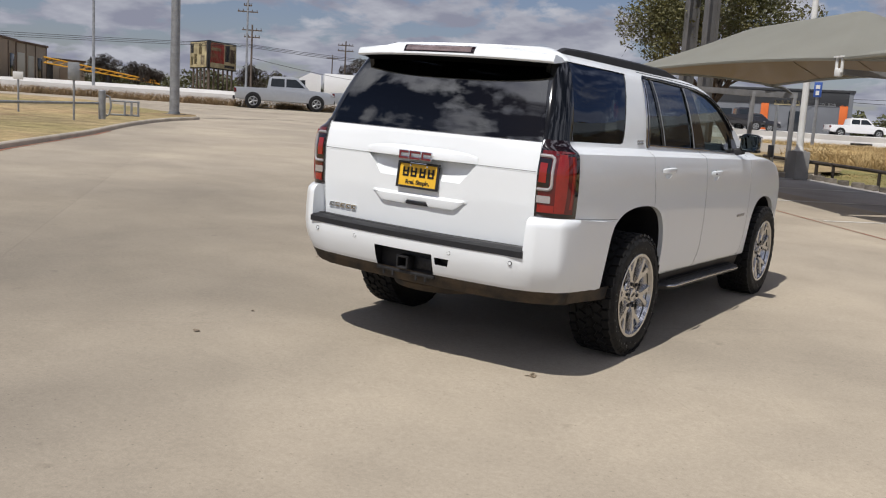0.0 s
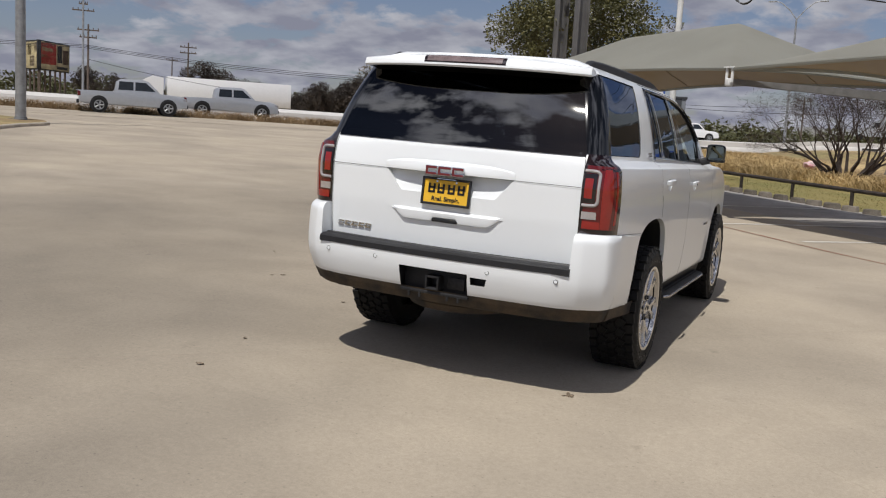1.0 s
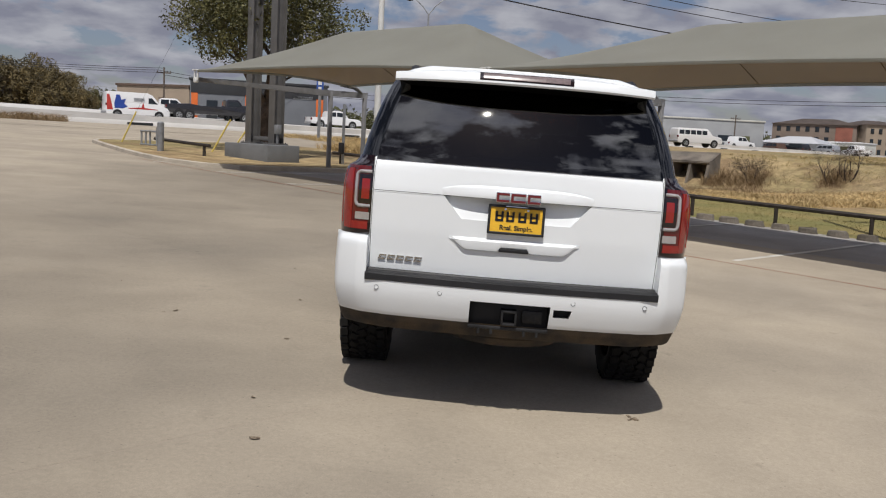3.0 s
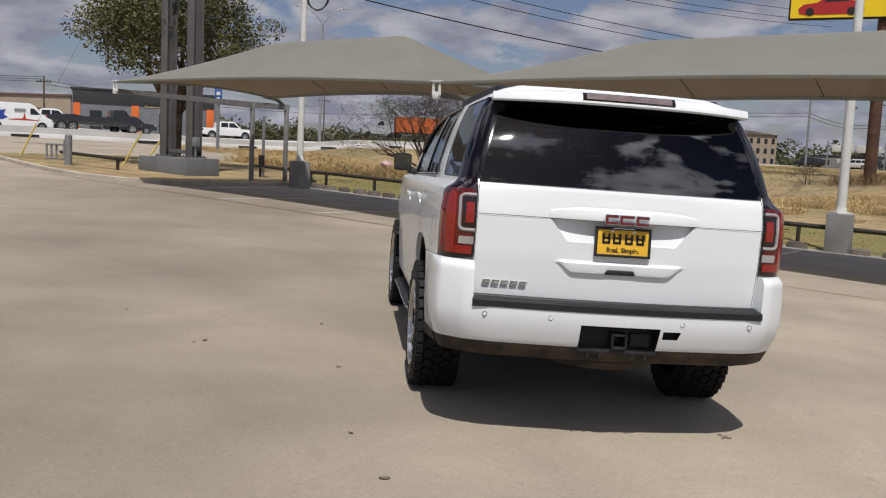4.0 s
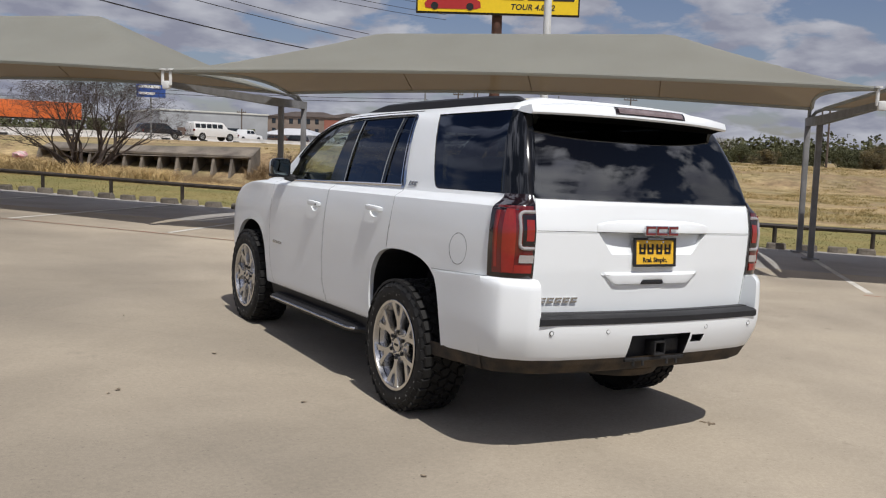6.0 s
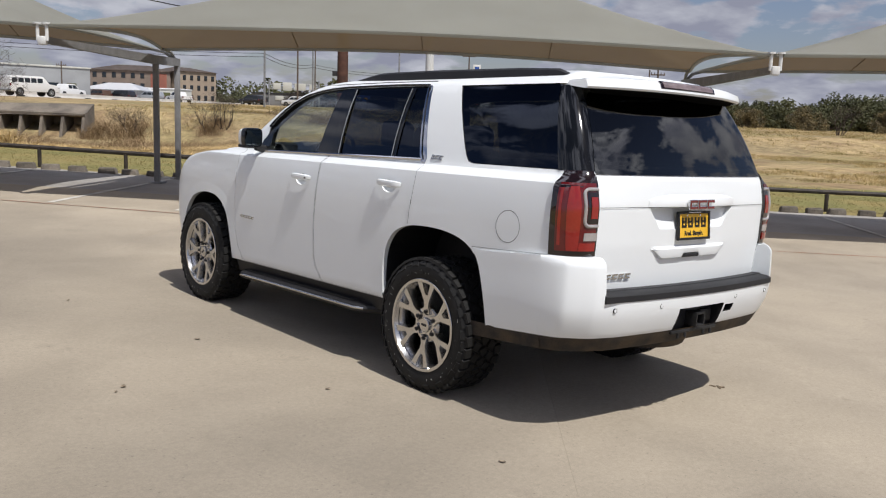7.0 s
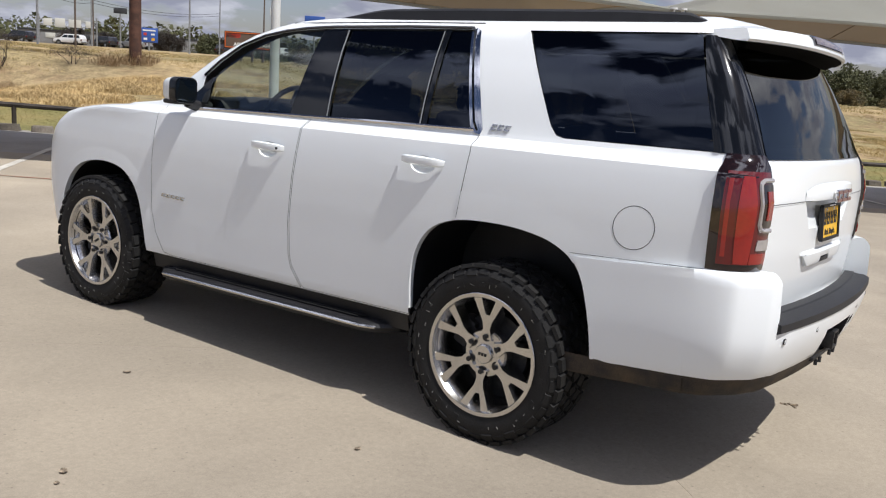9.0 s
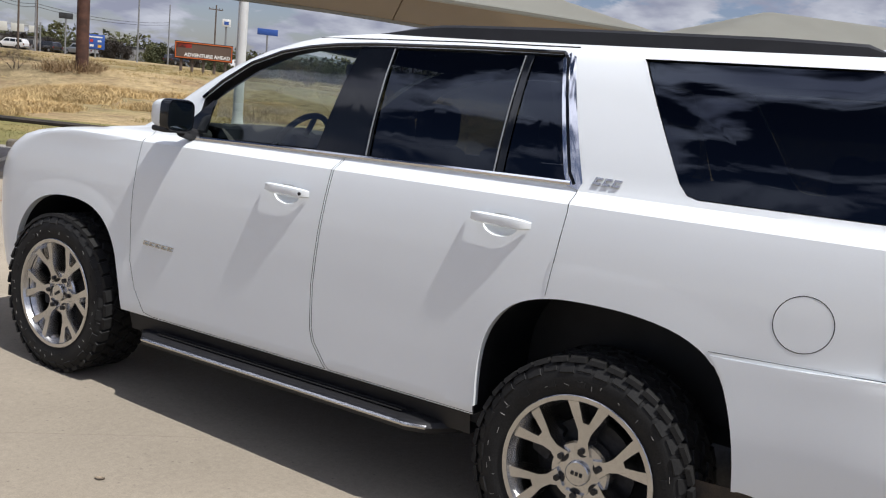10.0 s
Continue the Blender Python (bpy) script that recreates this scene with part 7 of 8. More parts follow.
# tall dry grass
def tufts(name, spots, mat, hmin, hmax, blades, label, seed):
    rnd = random.Random(seed)
    verts, faces = [], []
    for x, y in spots:
        z = gz(x, y) - 0.06
        for _ in range(blades):
            a = rnd.uniform(0, 6.28)
            h = rnd.uniform(hmin, hmax)
            bx, by = x + rnd.gauss(0, 0.16), y + rnd.gauss(0, 0.16)
            w = rnd.uniform(0.004, 0.010) * (1 + h)
            lx, ly = rnd.gauss(0, 0.75) * h, rnd.gauss(0, 0.75) * h
            i = len(verts)
            cx, cy = w * math.cos(a), w * math.sin(a)
            mx, my = bx + lx * 0.35, by + ly * 0.35
            verts += [(bx - cx, by - cy, z), (bx + cx, by + cy, z), (mx + cx * 0.8, my + cy * 0.8, z + h * 0.6), (mx - cx * 0.8, my - cy * 0.8, z + h * 0.6), (bx + lx, by + ly, z + h)]
            faces += [(i, i + 1, i + 2, i + 3), (i + 3, i + 2, i + 4)]
    mesh = bpy.data.meshes.new(name)
    mesh.from_pydata(verts, [], faces)
    mesh.materials.append(M[mat])
    return tagged(new(name, mesh), label, "grass", kind="stuff")


rnd = random.Random(31)


def scatter(n, u0, u1, v0, v1, keep=lambda u, v: True):
    out = []
    while len(out) < n:
        u, v = rnd.uniform(u0, u1), rnd.uniform(v0, v1)
        if keep(u, v):
            q = P(u, v)
            out.append((q.x, q.y))
    return out


def patchy(u, v):
    return noise.noise(Vector((u * 0.16, v * 0.16, 3.0))) + 0.6 * noise.noise(Vector((u * 0.5, v * 0.5, 7.0))) > -0.05


tufts("tall_grass", scatter(2600, -32, -14.5, 20.5, 34, lambda u, v: patchy(u, v) and not (v > 22 and -15.2 < u + 0.58 * (v - 22) < -10)), "straw", 0.15, 0.60, 24, "tall dry straw-coloured grass in the field", 11)
tufts("tall_grass", scatter(3000, -14.5, -6, 20.5, 34, lambda u, v: patchy(u, v) and not (v > 22 and -15.2 < u + 0.58 * (v - 22) < -10)), "straw", 0.06, 0.26, 24, "tall dry straw-coloured grass in the field", 1)
tufts("tall_grass", scatter(4200, -46, 2, 30, 47, lambda u, v: patchy(u, v) and not (-43 < u < -21 and v > 37) and not (-15.2 < u + 0.58 * (v - 22) < -8)), "straw", 0.10, 0.38, 20, "tall dry straw-coloured grass in the field", 2)
tufts("field_grass", scatter(5200, -4, 34, 21, 50, patchy), "mown", 0.03, 0.13, 22, "short dry grass in the open field", 3)
tufts("field_grass", scatter(4000, -26, 60, 50, 90, patchy), "mown", 0.06, 0.22, 16, "dry grass in the open field", 4)
tufts("lawn_grass", scatter(5200, -20, 30, 14.6, 21.5), "green_turf", 0.03, 0.10, 12, "short faded green grass beyond the rail", 5)
tufts("weeds", scatter(1900, -51.8, -50.2, -60, 19), "straw_dark", 0.25, 0.62, 22, "brown weeds along the freeway wall", 6)
tufts("verge_grass", scatter(3400, -36, 0, -20, -7.4, lambda u, v: v < -0.1 * u - 8.4 or u > -24), "straw", 0.02, 0.08, 18, "cropped dry grass on the verge", 7)
tufts("verge_grass", scatter(1500, -27.5, -18, 9.6, 17, lambda u, v: v > -0.35 * (u + 24) + 9.6), "straw", 0.02, 0.10, 18, "cropped dry grass on the tower verge", 8)
tufts("weeds", scatter(800, -30, -13, 33, 46, patchy), "straw_dark", 0.3, 0.9, 22, "brown brush in the field", 9)

tufts("tall_grass", scatter(800, -24, -15.8, 20.8, 23.0, patchy), "straw", 0.10, 0.32, 18, "dry grass round the foot of the mesquite", 10)

spots = []
for cx, cy, n, r in ((29.3, 44.6, 60, 0.9), (27.6, 45.2, 40, 0.7), (17.4, 51.2, 130, 1.3), (15.9, 52.2, 60, 0.9), (21.9, 48.5, 60, 0.9)):
    spots += [(rnd.gauss(cx, r * 0.6), rnd.gauss(cy, r * 0.6)) for _ in range(n)]
tufts("weeds", spots, "straw_dark", 0.15, 0.75, 16, "brown brush in the field", 12)

# ---- concrete channel wall with buttresses ----
def cap_drop(u):
    return -0.5 * (-24.3 - u) / 15.7


wall = structure("channel_wall", bmesh.new(), M["barrier"], "weathered concrete channel wall with slanted buttresses, shade put into its colour", "wall")
bm = bmesh.new()
sheet(bm, [[P(u, 50.4, z + cap_drop(u) * (z > 0)) for u in steps(-40, -24.3, 2)] for z in (-1.0, 1.22)] + [[P(u, 48.95, 1.22 + cap_drop(u)) for u in steps(-40, -24.3, 2)]])
part("wall_face", bm, M["channel"], wall)
bm = bmesh.new()
q0, q1 = P(-40, 49.1, 0.67), P(-24.3, 49.1, 1.17)
tube(bm, [q0, q1], 0.14, 6)
part("cap_beam", bm, M["channel"], wall)
for k in range(13):
    u = -40 + 1.3 * k
    bm = bmesh.new()
    rows = []
    for du in (-0.09, 0.09):
        rows.append([P(u + du, 50.4, -1.0), P(u + du, 48.3, -1.0), P(u + du, 49.05, 1.17 + cap_drop(u)), P(u + du, 50.4, 1.17 + cap_drop(u))])
    vs = sheet(bm, rows, close=True)
    bm.faces.new(vs[0]), bm.faces.new(vs[1])
    part("buttress", bm, M["channel"], wall)

# ---- freeway wall ----
bm = bmesh.new()
rows = []
for v in steps(-160, 300, 6):
    rows.append([P(-52.6 + du, v, z) for du, z in ((0.34, -0.1), (0.30, 0.10), (0.14, 0.28), (0.09, 0.64), (-0.09, 0.64), (-0.14, 0.36), (-0.30, 0.12), (-0.34, -0.1))])
sheet(bm, rows)
structure("freeway_wall", bm, M["barrier"], "pale concrete freeway barrier wall", "barrier")
bm = bmesh.new()
for k in range(40):
    q = P(-52.2, 20 + 4.5 * k, 0.10)
    if k % 2:
        box(bm, (0, 0, 0), (0.06, 1.8, 0.16), Matrix.Translation(q) @ GRID)
structure("drain_slots", bm, M["dark_wall"], "dark drain slots in the barrier wall", "barrier")

# ---- vehicles on the road ----
VDIR = math.atan2(UX, -UY)          # heading along v


def vehicle(name, at, heading, label, paint, kind, wheels, wr, stripes=()):
    """A car, truck or van: lower body, narrowing cab with its glass, wheels in dark wells, bumpers and lamps."""
    low, cab, panes, width, lean = kind
    t = thing(name, Matrix.Translation(at) @ Matrix.Rotation(heading, 4, "Z"), label, "car")
    bm = bmesh.new()
    prism(bm, low, lambda a, b, d: (a, d, b), -width / 2, width / 2)
    bmesh.ops.bevel(bm, geom=[e for e in bm.edges if abs(e.verts[0].co.y - e.verts[1].co.y) < 0.2], offset=0.05, segments=2, profile=0.6, affect="EDGES")
    part("body", bm, M[paint], t)
    z0, z1 = min(p[1] for p in cab), max(p[1] for p in cab)
    half = lambda b: width / 2 * (0.975 - lean * (b - z0) / (z1 - z0))
    bm = bmesh.new()
    prism(bm, cab, lambda a, b, d: (a, d * half(b), b), -1, 1)
    bmesh.ops.bevel(bm, geom=[e for e in bm.edges if abs(e.verts[0].co.y - e.verts[1].co.y) < 0.2], offset=0.04, segments=2, profile=0.6, affect="EDGES")
    part("cab", bm, M[paint], t)
    for poly in panes:
        for s in (-1, 1):
            bm = bmesh.new()
            prism(bm, poly, lambda a, b, d: (a, s * (half(b) + d), b), -0.01, 0.008)
            part("side_window", bm, M["window_dark"], t)
    a, b = Vector(cab[-1]), Vector(cab[-2])
    n = Vector((b.y - a.y, a.x - b.x)).normalized() * -0.012
    if n.x < 0:
        n = -n
    bm = bmesh.new()
    rows = []
    for k in (0.14, 0.90):
        p = a + (b - a) * k + n
        rows.append([(p.x, y * half(p.y) * 0.90, p.y) for y in (-1, 1)])
    sheet(bm, rows)
    part("windscreen", bm, M["window_dark"], t)
    for x in wheels:
        for s in (-1, 1):
            bm = bmesh.new()
            rod(bm, (x, s * (width / 2 - 0.25), wr * 1.12), (x, s * (width / 2 + 0.006), wr * 1.12), wr * 1.18, n=20)
            part("wheel_well", bm, M["plastic"], t)
            bm = bmesh.new()
            rod(bm, (x, s * (width / 2 - 0.22), wr), (x, s * (width / 2 + 0.015), wr), wr, n=20)
            w = part("wheel", bm, M["rubber"], t)
            bm = bmesh.new()
            for k in range(5):
                ang = 2 * math.pi * k / 5
                rod(bm, (x, s * (width / 2 + 0.018), wr), (x + wr * 0.6 * math.cos(ang), s * (width / 2 + 0.018), wr + wr * 0.6 * math.sin(ang)), wr * 0.10, wr * 0.13, 6)
            tube(bm, [(x + wr * 0.62 * math.cos(2 * math.pi * k / 16), s * (width / 2 + 0.018), wr + wr * 0.62 * math.sin(2 * math.pi * k / 16)) for k in range(17)], wr * 0.07, 6)
            part("rim", bm, M["galv"], w)
    tail, nose = min(p[0] for p in low), max(p[0] for p in low)
    for x, nm in ((tail - 0.03, "rear_bumper"), (nose - 0.02, "front_bumper")):
        bm = bmesh.new()
        box(bm, (x, 0, 0.56), (0.14, width * 0.96, 0.20), None, 0.03)
        part(nm, bm, M["steel_dark" if "car_white" not in paint else "galv"], t)
    zl = max(p[1] for p in low if p[0] < tail + 0.1) - 0.18
    for s in (-1, 1):
        bm = bmesh.new()
        box(bm, (tail + 0.04, s * (width / 2 - 0.08), zl), (0.16, 0.17, 0.26), None, 0.02)
        part("tail_light", bm, M["red_lens"], t)
        bm = bmesh.new()
        box(bm, (nose - 0.14, s * (width / 2 - 0.12), 0.92), (0.24, 0.24, 0.13), None, 0.02)
        part("headlight", bm, M["clear_lens"], t)
    for poly, mat, nm in stripes:
        for s in (-1, 1):
            bm = bmesh.new()
            prism(bm, poly, lambda a, b, d: (a, s * (width / 2 + d), b), -0.06, 0.012)
            part(nm, bm, M[mat], t)
    return t


def gl(a, b, c, d, lo, hi):
    return [(a, lo), (b, hi), (c, hi), (d, lo)]


PICKUP = ([(-2.9, 0.55), (-2.92, 1.16), (-1.0, 1.18), (1.30, 1.20), (2.45, 1.13), (2.80, 1.00), (2.90, 0.72), (2.88, 0.45), (2.35, 0.42), (-2.5, 0.46)], [(-1.04, 1.13), (-0.92, 1.78), (-0.72, 1.90), (0.45, 1.93), (0.75, 1.85), (1.45, 1.15)], [gl(-0.86, -0.80, -0.05, -0.05, 1.30, 1.77), gl(0.05, 0.05, 0.62, 1.14, 1.30, 1.77)], 1.97, 0.14)
SUV = ([(-2.4, 0.45), (-2.45, 1.08), (1.3, 1.12), (2.2, 1.04), (2.42, 0.85), (2.45, 0.42), (-2.2, 0.40)], [(-2.42, 1.02), (-2.2, 1.62), (-1.9, 1.76), (0.35, 1.78), (0.65, 1.70), (1.38, 1.06)], [gl(-2.15, -2.0, -1.15, -1.15, 1.18, 1.62), gl(-1.05, -1.05, -0.15, -0.15, 1.18, 1.62), gl(-0.05, -0.05, 0.52, 1.02, 1.18, 1.62)], 1.9, 0.16)
VAN = ([(-2.9, 0.45), (-2.92, 1.45), (2.05, 1.45), (2.75, 1.15), (2.95, 0.9), (2.95, 0.42), (-2.7, 0.40)], [(-2.90, 1.40), (-2.88, 2.35), (-2.7, 2.5), (0.9, 2.5), (1.35, 2.3), (2.12, 1.40)], [gl(0.95, 0.95, 1.28, 1.82, 1.50, 2.05)], 2.05, 0.07)
VAN_LOW = ([(-2.8, 0.5), (-2.85, 1.3), (1.6, 1.3), (2.6, 1.15), (2.8, 0.9), (2.8, 0.45), (-2.6, 0.42)], [(-2.83, 1.25), (-2.8, 1.9), (-2.65, 2.08), (0.8, 2.08), (1.0, 2.0), (1.65, 1.25)], [gl(-2.65 + 0.72 * k, -2.65 + 0.72 * k, -2.03 + 0.72 * k, -2.03 + 0.72 * k, 1.38, 1.85) for k in range(5)], 2.0, 0.10)
FLATBED = ([(-5.5, 0.9), (-5.5, 1.45), (-3.2, 1.62), (-2.0, 1.45), (0.4, 1.5), (3.1, 1.4), (3.3, 1.2), (3.3, 0.6), (-5.2, 0.7)], [(0.5, 1.40), (0.55, 2.1), (0.75, 2.25), (1.6, 2.25), (1.8, 2.15), (2.4, 1.35)], [gl(0.75, 0.75, 1.65, 2.0, 1.58, 2.05)], 2.1, 0.12)


def road(u, v, dz=0.0):
    return P(u, v, dz)


vehicle("pickup_truck", Vector((-36.0, 34.1, gz(-36.0, 34.1) + 0.02)), VDIR, "silver crew-cab pickup truck on the frontage road", "car_silver", PICKUP, (-1.85, 1.85), 0.40)
vehicle("pickup_truck", Vector((-34.7, 41.2, gz(-34.7, 41.2) + 0.02)), VDIR, "grey pickup truck on the frontage road", "car_silver", PICKUP, (-1.85, 1.85), 0.43)
ambulance = vehicle("ambulance", Vector((-27.6, 68.5, gz(-27.6, 68.5) + 0.05)), VDIR - 0.25, "white ambulance van with blue and red markings", "car_white", VAN, (-1.9, 1.95), 0.37,
        (([(-2.15, 0.95), (-2.2, 1.35), (-2.0, 2.2), (-1.7, 2.2), (-1.55, 1.75), (-1.15, 1.85), (-1.3, 1.4), (-0.95, 1.15), (-1.4, 0.95)], "car_blue", "blue_star"), ([(-2.85, 0.8), (-2.85, 2.2), (-2.62, 2.2), (-2.30, 0.8)], "sign_red", "red_chevron"), ([(-0.9, 1.02), (0.30, 1.12), (0.45, 1.62), (0.58, 1.10), (1.8, 1.0), (1.8, 0.95), (-0.9, 0.95)], "car_red", "red_stripe"), ([(-0.4, 1.72), (-0.4, 1.98), (0.55, 1.98), (0.55, 1.72)], "galv", "grey_marks")))
ambulance.scale = (0.86, 0.86, 0.86)
vehicle("flatbed_truck", Vector((-25.5, 86, gz(-25.5, 86) + 0.1)), VDIR - 0.3, "dark loaded flatbed truck on the freeway", "car_dark", FLATBED, (-4.2, -3.2, 2.4), 0.45)
vehicle("pickup_truck", Vector((-14.9, 93.2, gz(-14.9, 93.2) + 0.1)), VDIR - 0.3, "white pickup truck on the freeway", "car_white", PICKUP, (-1.85, 1.85), 0.40)
vehicle("passenger_van", Vector((25.9, 98.8, gz(25.9, 98.8) + 0.05)), VDIR - 0.55, "white passenger van with many side windows", "car_white", VAN_LOW, (-1.8, 1.8), 0.38)
vehicle("parked_car", Vector((20.6, 101.7, gz(20.6, 101.7) + 0.05)), VDIR - 0.55, "dark parked car beyond the field", "car_dark", SUV, (-1.5, 1.5), 0.36)
for i, (x, y, k, c) in enumerate(((-23.5, 88, 0, "car_dark"), (-30, 84, 1, "car_white"), (38, 124, 1, "car_white"), (33, 122, 0, "car_grey"), (52.2, 151.3, 0, "car_brown"), (55.6, 150.1, 0, "car_dark"), (64.3, 146.3, 1, "car_white"), (75.4, 140.7, 0, "car_dark"), (82, 136.9, 0, "car_white"), (86.4, 134.2, 0, "car_dark"), (90.5, 131.6, 1, "car_silver"), (60, 148.5, 0, "car_silver"), (104, 124, 0, "car_dark"), (110, 117, 1, "car_white"))):
    colour = {"car_white": "white", "car_dark": "black", "car_silver": "silver", "car_brown": "brown", "car_grey": "grey"}[c]
    if k == 0:
        vehicle("parked_car", Vector((x, y, gz(x, y) + 0.1)), (VDIR - 0.6 if y < 127 else radians(95)) + 0.2 * (i % 3), colour + " sport utility car parked beyond the field", c, SUV, (-1.5, 1.5), 0.36)
    else:
        vehicle("pickup_truck", Vector((x, y, gz(x, y) + 0.1)), (VDIR - 0.6 if y < 127 else radians(95)) + 0.2 * (i % 3), colour + " pickup truck parked beyond the field", c, PICKUP, (-1.85, 1.85), 0.40)


def semi(at, heading, label, cab, box_mat, length, dz):
    t = thing("semi_truck", Matrix.Translation(at) @ Matrix.Rotation(heading, 4, "Z"), label, "truck")
    bm = bmesh.new()
    box(bm, (-length / 2 - 1.0, 0, 2.45), (length, 2.5, 2.75), None, 0.04)
    part("trailer", bm, M[box_mat], t)
    for x in (-length + 0.4, -length + 1.7, -1.6, -0.3, 4.0):
        for s in (-1, 1):
            bm = bmesh.new()
            rod(bm, (x, s * 0.9, 0.5), (x, s * 1.2, 0.5), 0.5, n=16)
            part("wheel", bm, M["rubber"], t)
    bm = bmesh.new()
    prism(bm, [(-0.6, 0.7), (-0.6, 3.6), (0.6, 3.8), (1.9, 3.1), (2.6, 2.2), (4.6, 1.9), (4.9, 1.4), (4.9, 0.6)], lambda a, b, d: (a, d, b), -1.15, 1.15)
    part("cab", bm, M[cab], t)
    for s in (-1, 1):
        bm = bmesh.new()
        prism(bm, [(1.2, 2.1), (1.2, 2.9), (1.9, 2.85), (2.4, 2.1)], lambda a, b, d: (a, s * (1.15 + d), b), 0.0, 0.02)
        part("side_window", bm, M["window_dark"], t)
    bm = bmesh.new()
    box(bm, (-length / 2 - 1.0, 0, 0.95), (length, 1.0, 0.25), None)
    part("chassis", bm, M["steel_dark"], t)
    return t


semi(Vector((-70.7, 74.1, gz(-70.7, 74.1) - 0.9)), VDIR + math.pi, "white semi-trailer truck passing on the freeway", "car_white", "car_white", 14.0, 0)
semi(Vector((5.2, 157.8, gz(5.2, 157.8) + 2.0)), math.pi + 0.1, "orange semi-trailer truck passing on the freeway", "car_silver", "orange_wall", 14.5, 0)

# ---- buildings ----
def building(name, a, b, h, depth, wall_mat, roof_mat, label, doors=(), windows_=(), parapet=0.25, z0=None):
    """A building whose front runs from a to b (x, y), going back by depth."""
    a, b = Vector((*a, 0)), Vector((*b, 0))
    d = (b - a)
    L = d.length
    m = Matrix.Translation((a.x, a.y, (gz(a.x, a.y) if z0 is None else z0))) @ Matrix.Rotation(math.atan2(d.y, d.x), 4, "Z")
    t = thing(name, m, label, "building")
    bm = bmesh.new()
    box(bm, (L / 2, depth / 2, h / 2 - 0.5), (L, depth, h + 1.0), None, 0.03)
    part("wall", bm, M[wall_mat], t)
    bm = bmesh.new()
    box(bm, (L / 2, depth / 2, h + 0.06), (L + 0.3, depth + 0.3, parapet), None, 0.04)
    part("roof", bm, M[roof_mat], t)
    for x, w, z, hh, mat, nm in list(doors) + list(windows_):
        bm = bmesh.new()
        box(bm, (x, -0.02, z + hh / 2), (w, 0.10, hh), None, 0.02)
        part(nm, bm, M[mat], t)
    return t


def hip_roof(t, L, depth, h, rise, mat, over=0.4):
    """A hipped roof over a building's box in its own frame."""
    bm = bmesh.new()
    lo = [bm.verts.new((x, y, h)) for x, y in ((-over, -over), (L + over, -over), (L + over, depth + over), (-over, depth + over))]
    hi = [bm.verts.new((x, depth / 2, h + rise)) for x in (min(depth / 2, L * 0.3), L - min(depth / 2, L * 0.3))]
    for f in ((lo[0], lo[1], hi[1], hi[0]), (lo[1], lo[2], hi[1]), (lo[2], lo[3], hi[0], hi[1]), (lo[3], lo[0], hi[0]), (lo[3], lo[2], lo[1], lo[0])):
        bm.faces.new(f)
    part("hip_roof", bm, M[mat], t, smooth=10)


building("warehouse", (-83.6, 39.5), (-96.1, 52.2), 4.7, 14, "tan_wall", "brown_wall", "tall tan warehouse across the freeway", [(x, 0.16, 0, 4.5, "brown_wall", "pilaster") for x in (8.2, 11.6, 14.8, 17.7)] + [(16.2, 1.6, 0.6, 2.6, "window_dark", "dock_door")])
building("warehouse", (-99.6, 54.2), (-104.7, 61.3), 4.4, 14, "pale_tan", "brown_wall", "tan warehouse with white loading doors across the freeway", [(1.3, 1.9, 0.3, 2.9, "pale_wall", "loading_door"), (4.0, 1.5, 0.3, 2.7, "pale_wall", "loading_door"), (6.6, 1.3, 0.3, 2.6, "window_dark", "open_dock")] + [(x, 0.14, 0, 4.3, "brown_wall", "pilaster") for x in (0.1, 2.7, 5.3, 8.5)])
building("shed", (-105.6, 62.6), (-106.0, 67.5), 2.9, 9, "pale_tan", "brown_wall", "low tan shed beside the warehouse", [(2.4, 2.8, 0.2, 1.7, "tan_wall", "shutter")])
building("shop", (-31.2, 94.8), (-16.4, 98.0), 4.4, 9, "shop_wall", "dark_wall", "low grey shop with a charcoal fascia and orange pillars", [(0.5, 0.7, 0, 3.0, "orange_wall", "orange_pillar"), (6.4, 0.8, 0, 3.0, "orange_wall", "orange_pillar"), (14.3, 0.8, 0, 3.0, "orange_wall", "orange_pillar"), (7.4, 14.6, 2.9, 1.5, "dark_wall", "fascia"), (2.4, 1.2, 0, 2.2, "window_dark", "shop_door"), (9.5, 1.2, 0, 2.2, "window_dark", "shop_door")], [(8.6, 2.6, 2.8, 0.55, "sign_cream", "shop_sign"), (12.4, 2.2, 2.85, 0.35, "galv", "shop_sign")])
building("shed", (-41, 99), (-31.5, 95.4), 3.3, 8, "tan_wall", "brown_wall", "low tan shed beside the shop", [(6.5, 1.0, 0.2, 1.8, "brown_wall", "shed_door")])
building("warehouse", (28.5, 135.9), (46, 137.5), 4.7, 18, "grey_wall", "pale_wall", "long pale metal warehouse beyond the freeway", [(11.5, 2.4, 0, 2.4, "window_dark", "loading_door"), (3.5, 1.6, 0, 2.2, "brown_wall", "loading_door"), (14.7, 1.4, 1.2, 1.2, "cedar", "green_sign")], [(6, 4.0, 0.2, 1.2, "window_dark", "opening")])
hotel = building("hotel", (70.7, 208.4), (86.2, 198.9), 7.3, 12, "hotel_wall", "brown_wall", "brown three-storey hotel with a hipped roof in the distance", [(1.5 + 2.1 * k, 0.9, 1.0 + 2.3 * j, 1.2, "window_dark", "window") for k in range(6) for j in range(3)], [(15.6, 3.6, 0.2, 6.6, "red_wall", "wing_wall")], parapet=0.12)
hip_roof(hotel, 18.2, 12, 7.3, 1.5, "roof_brown")
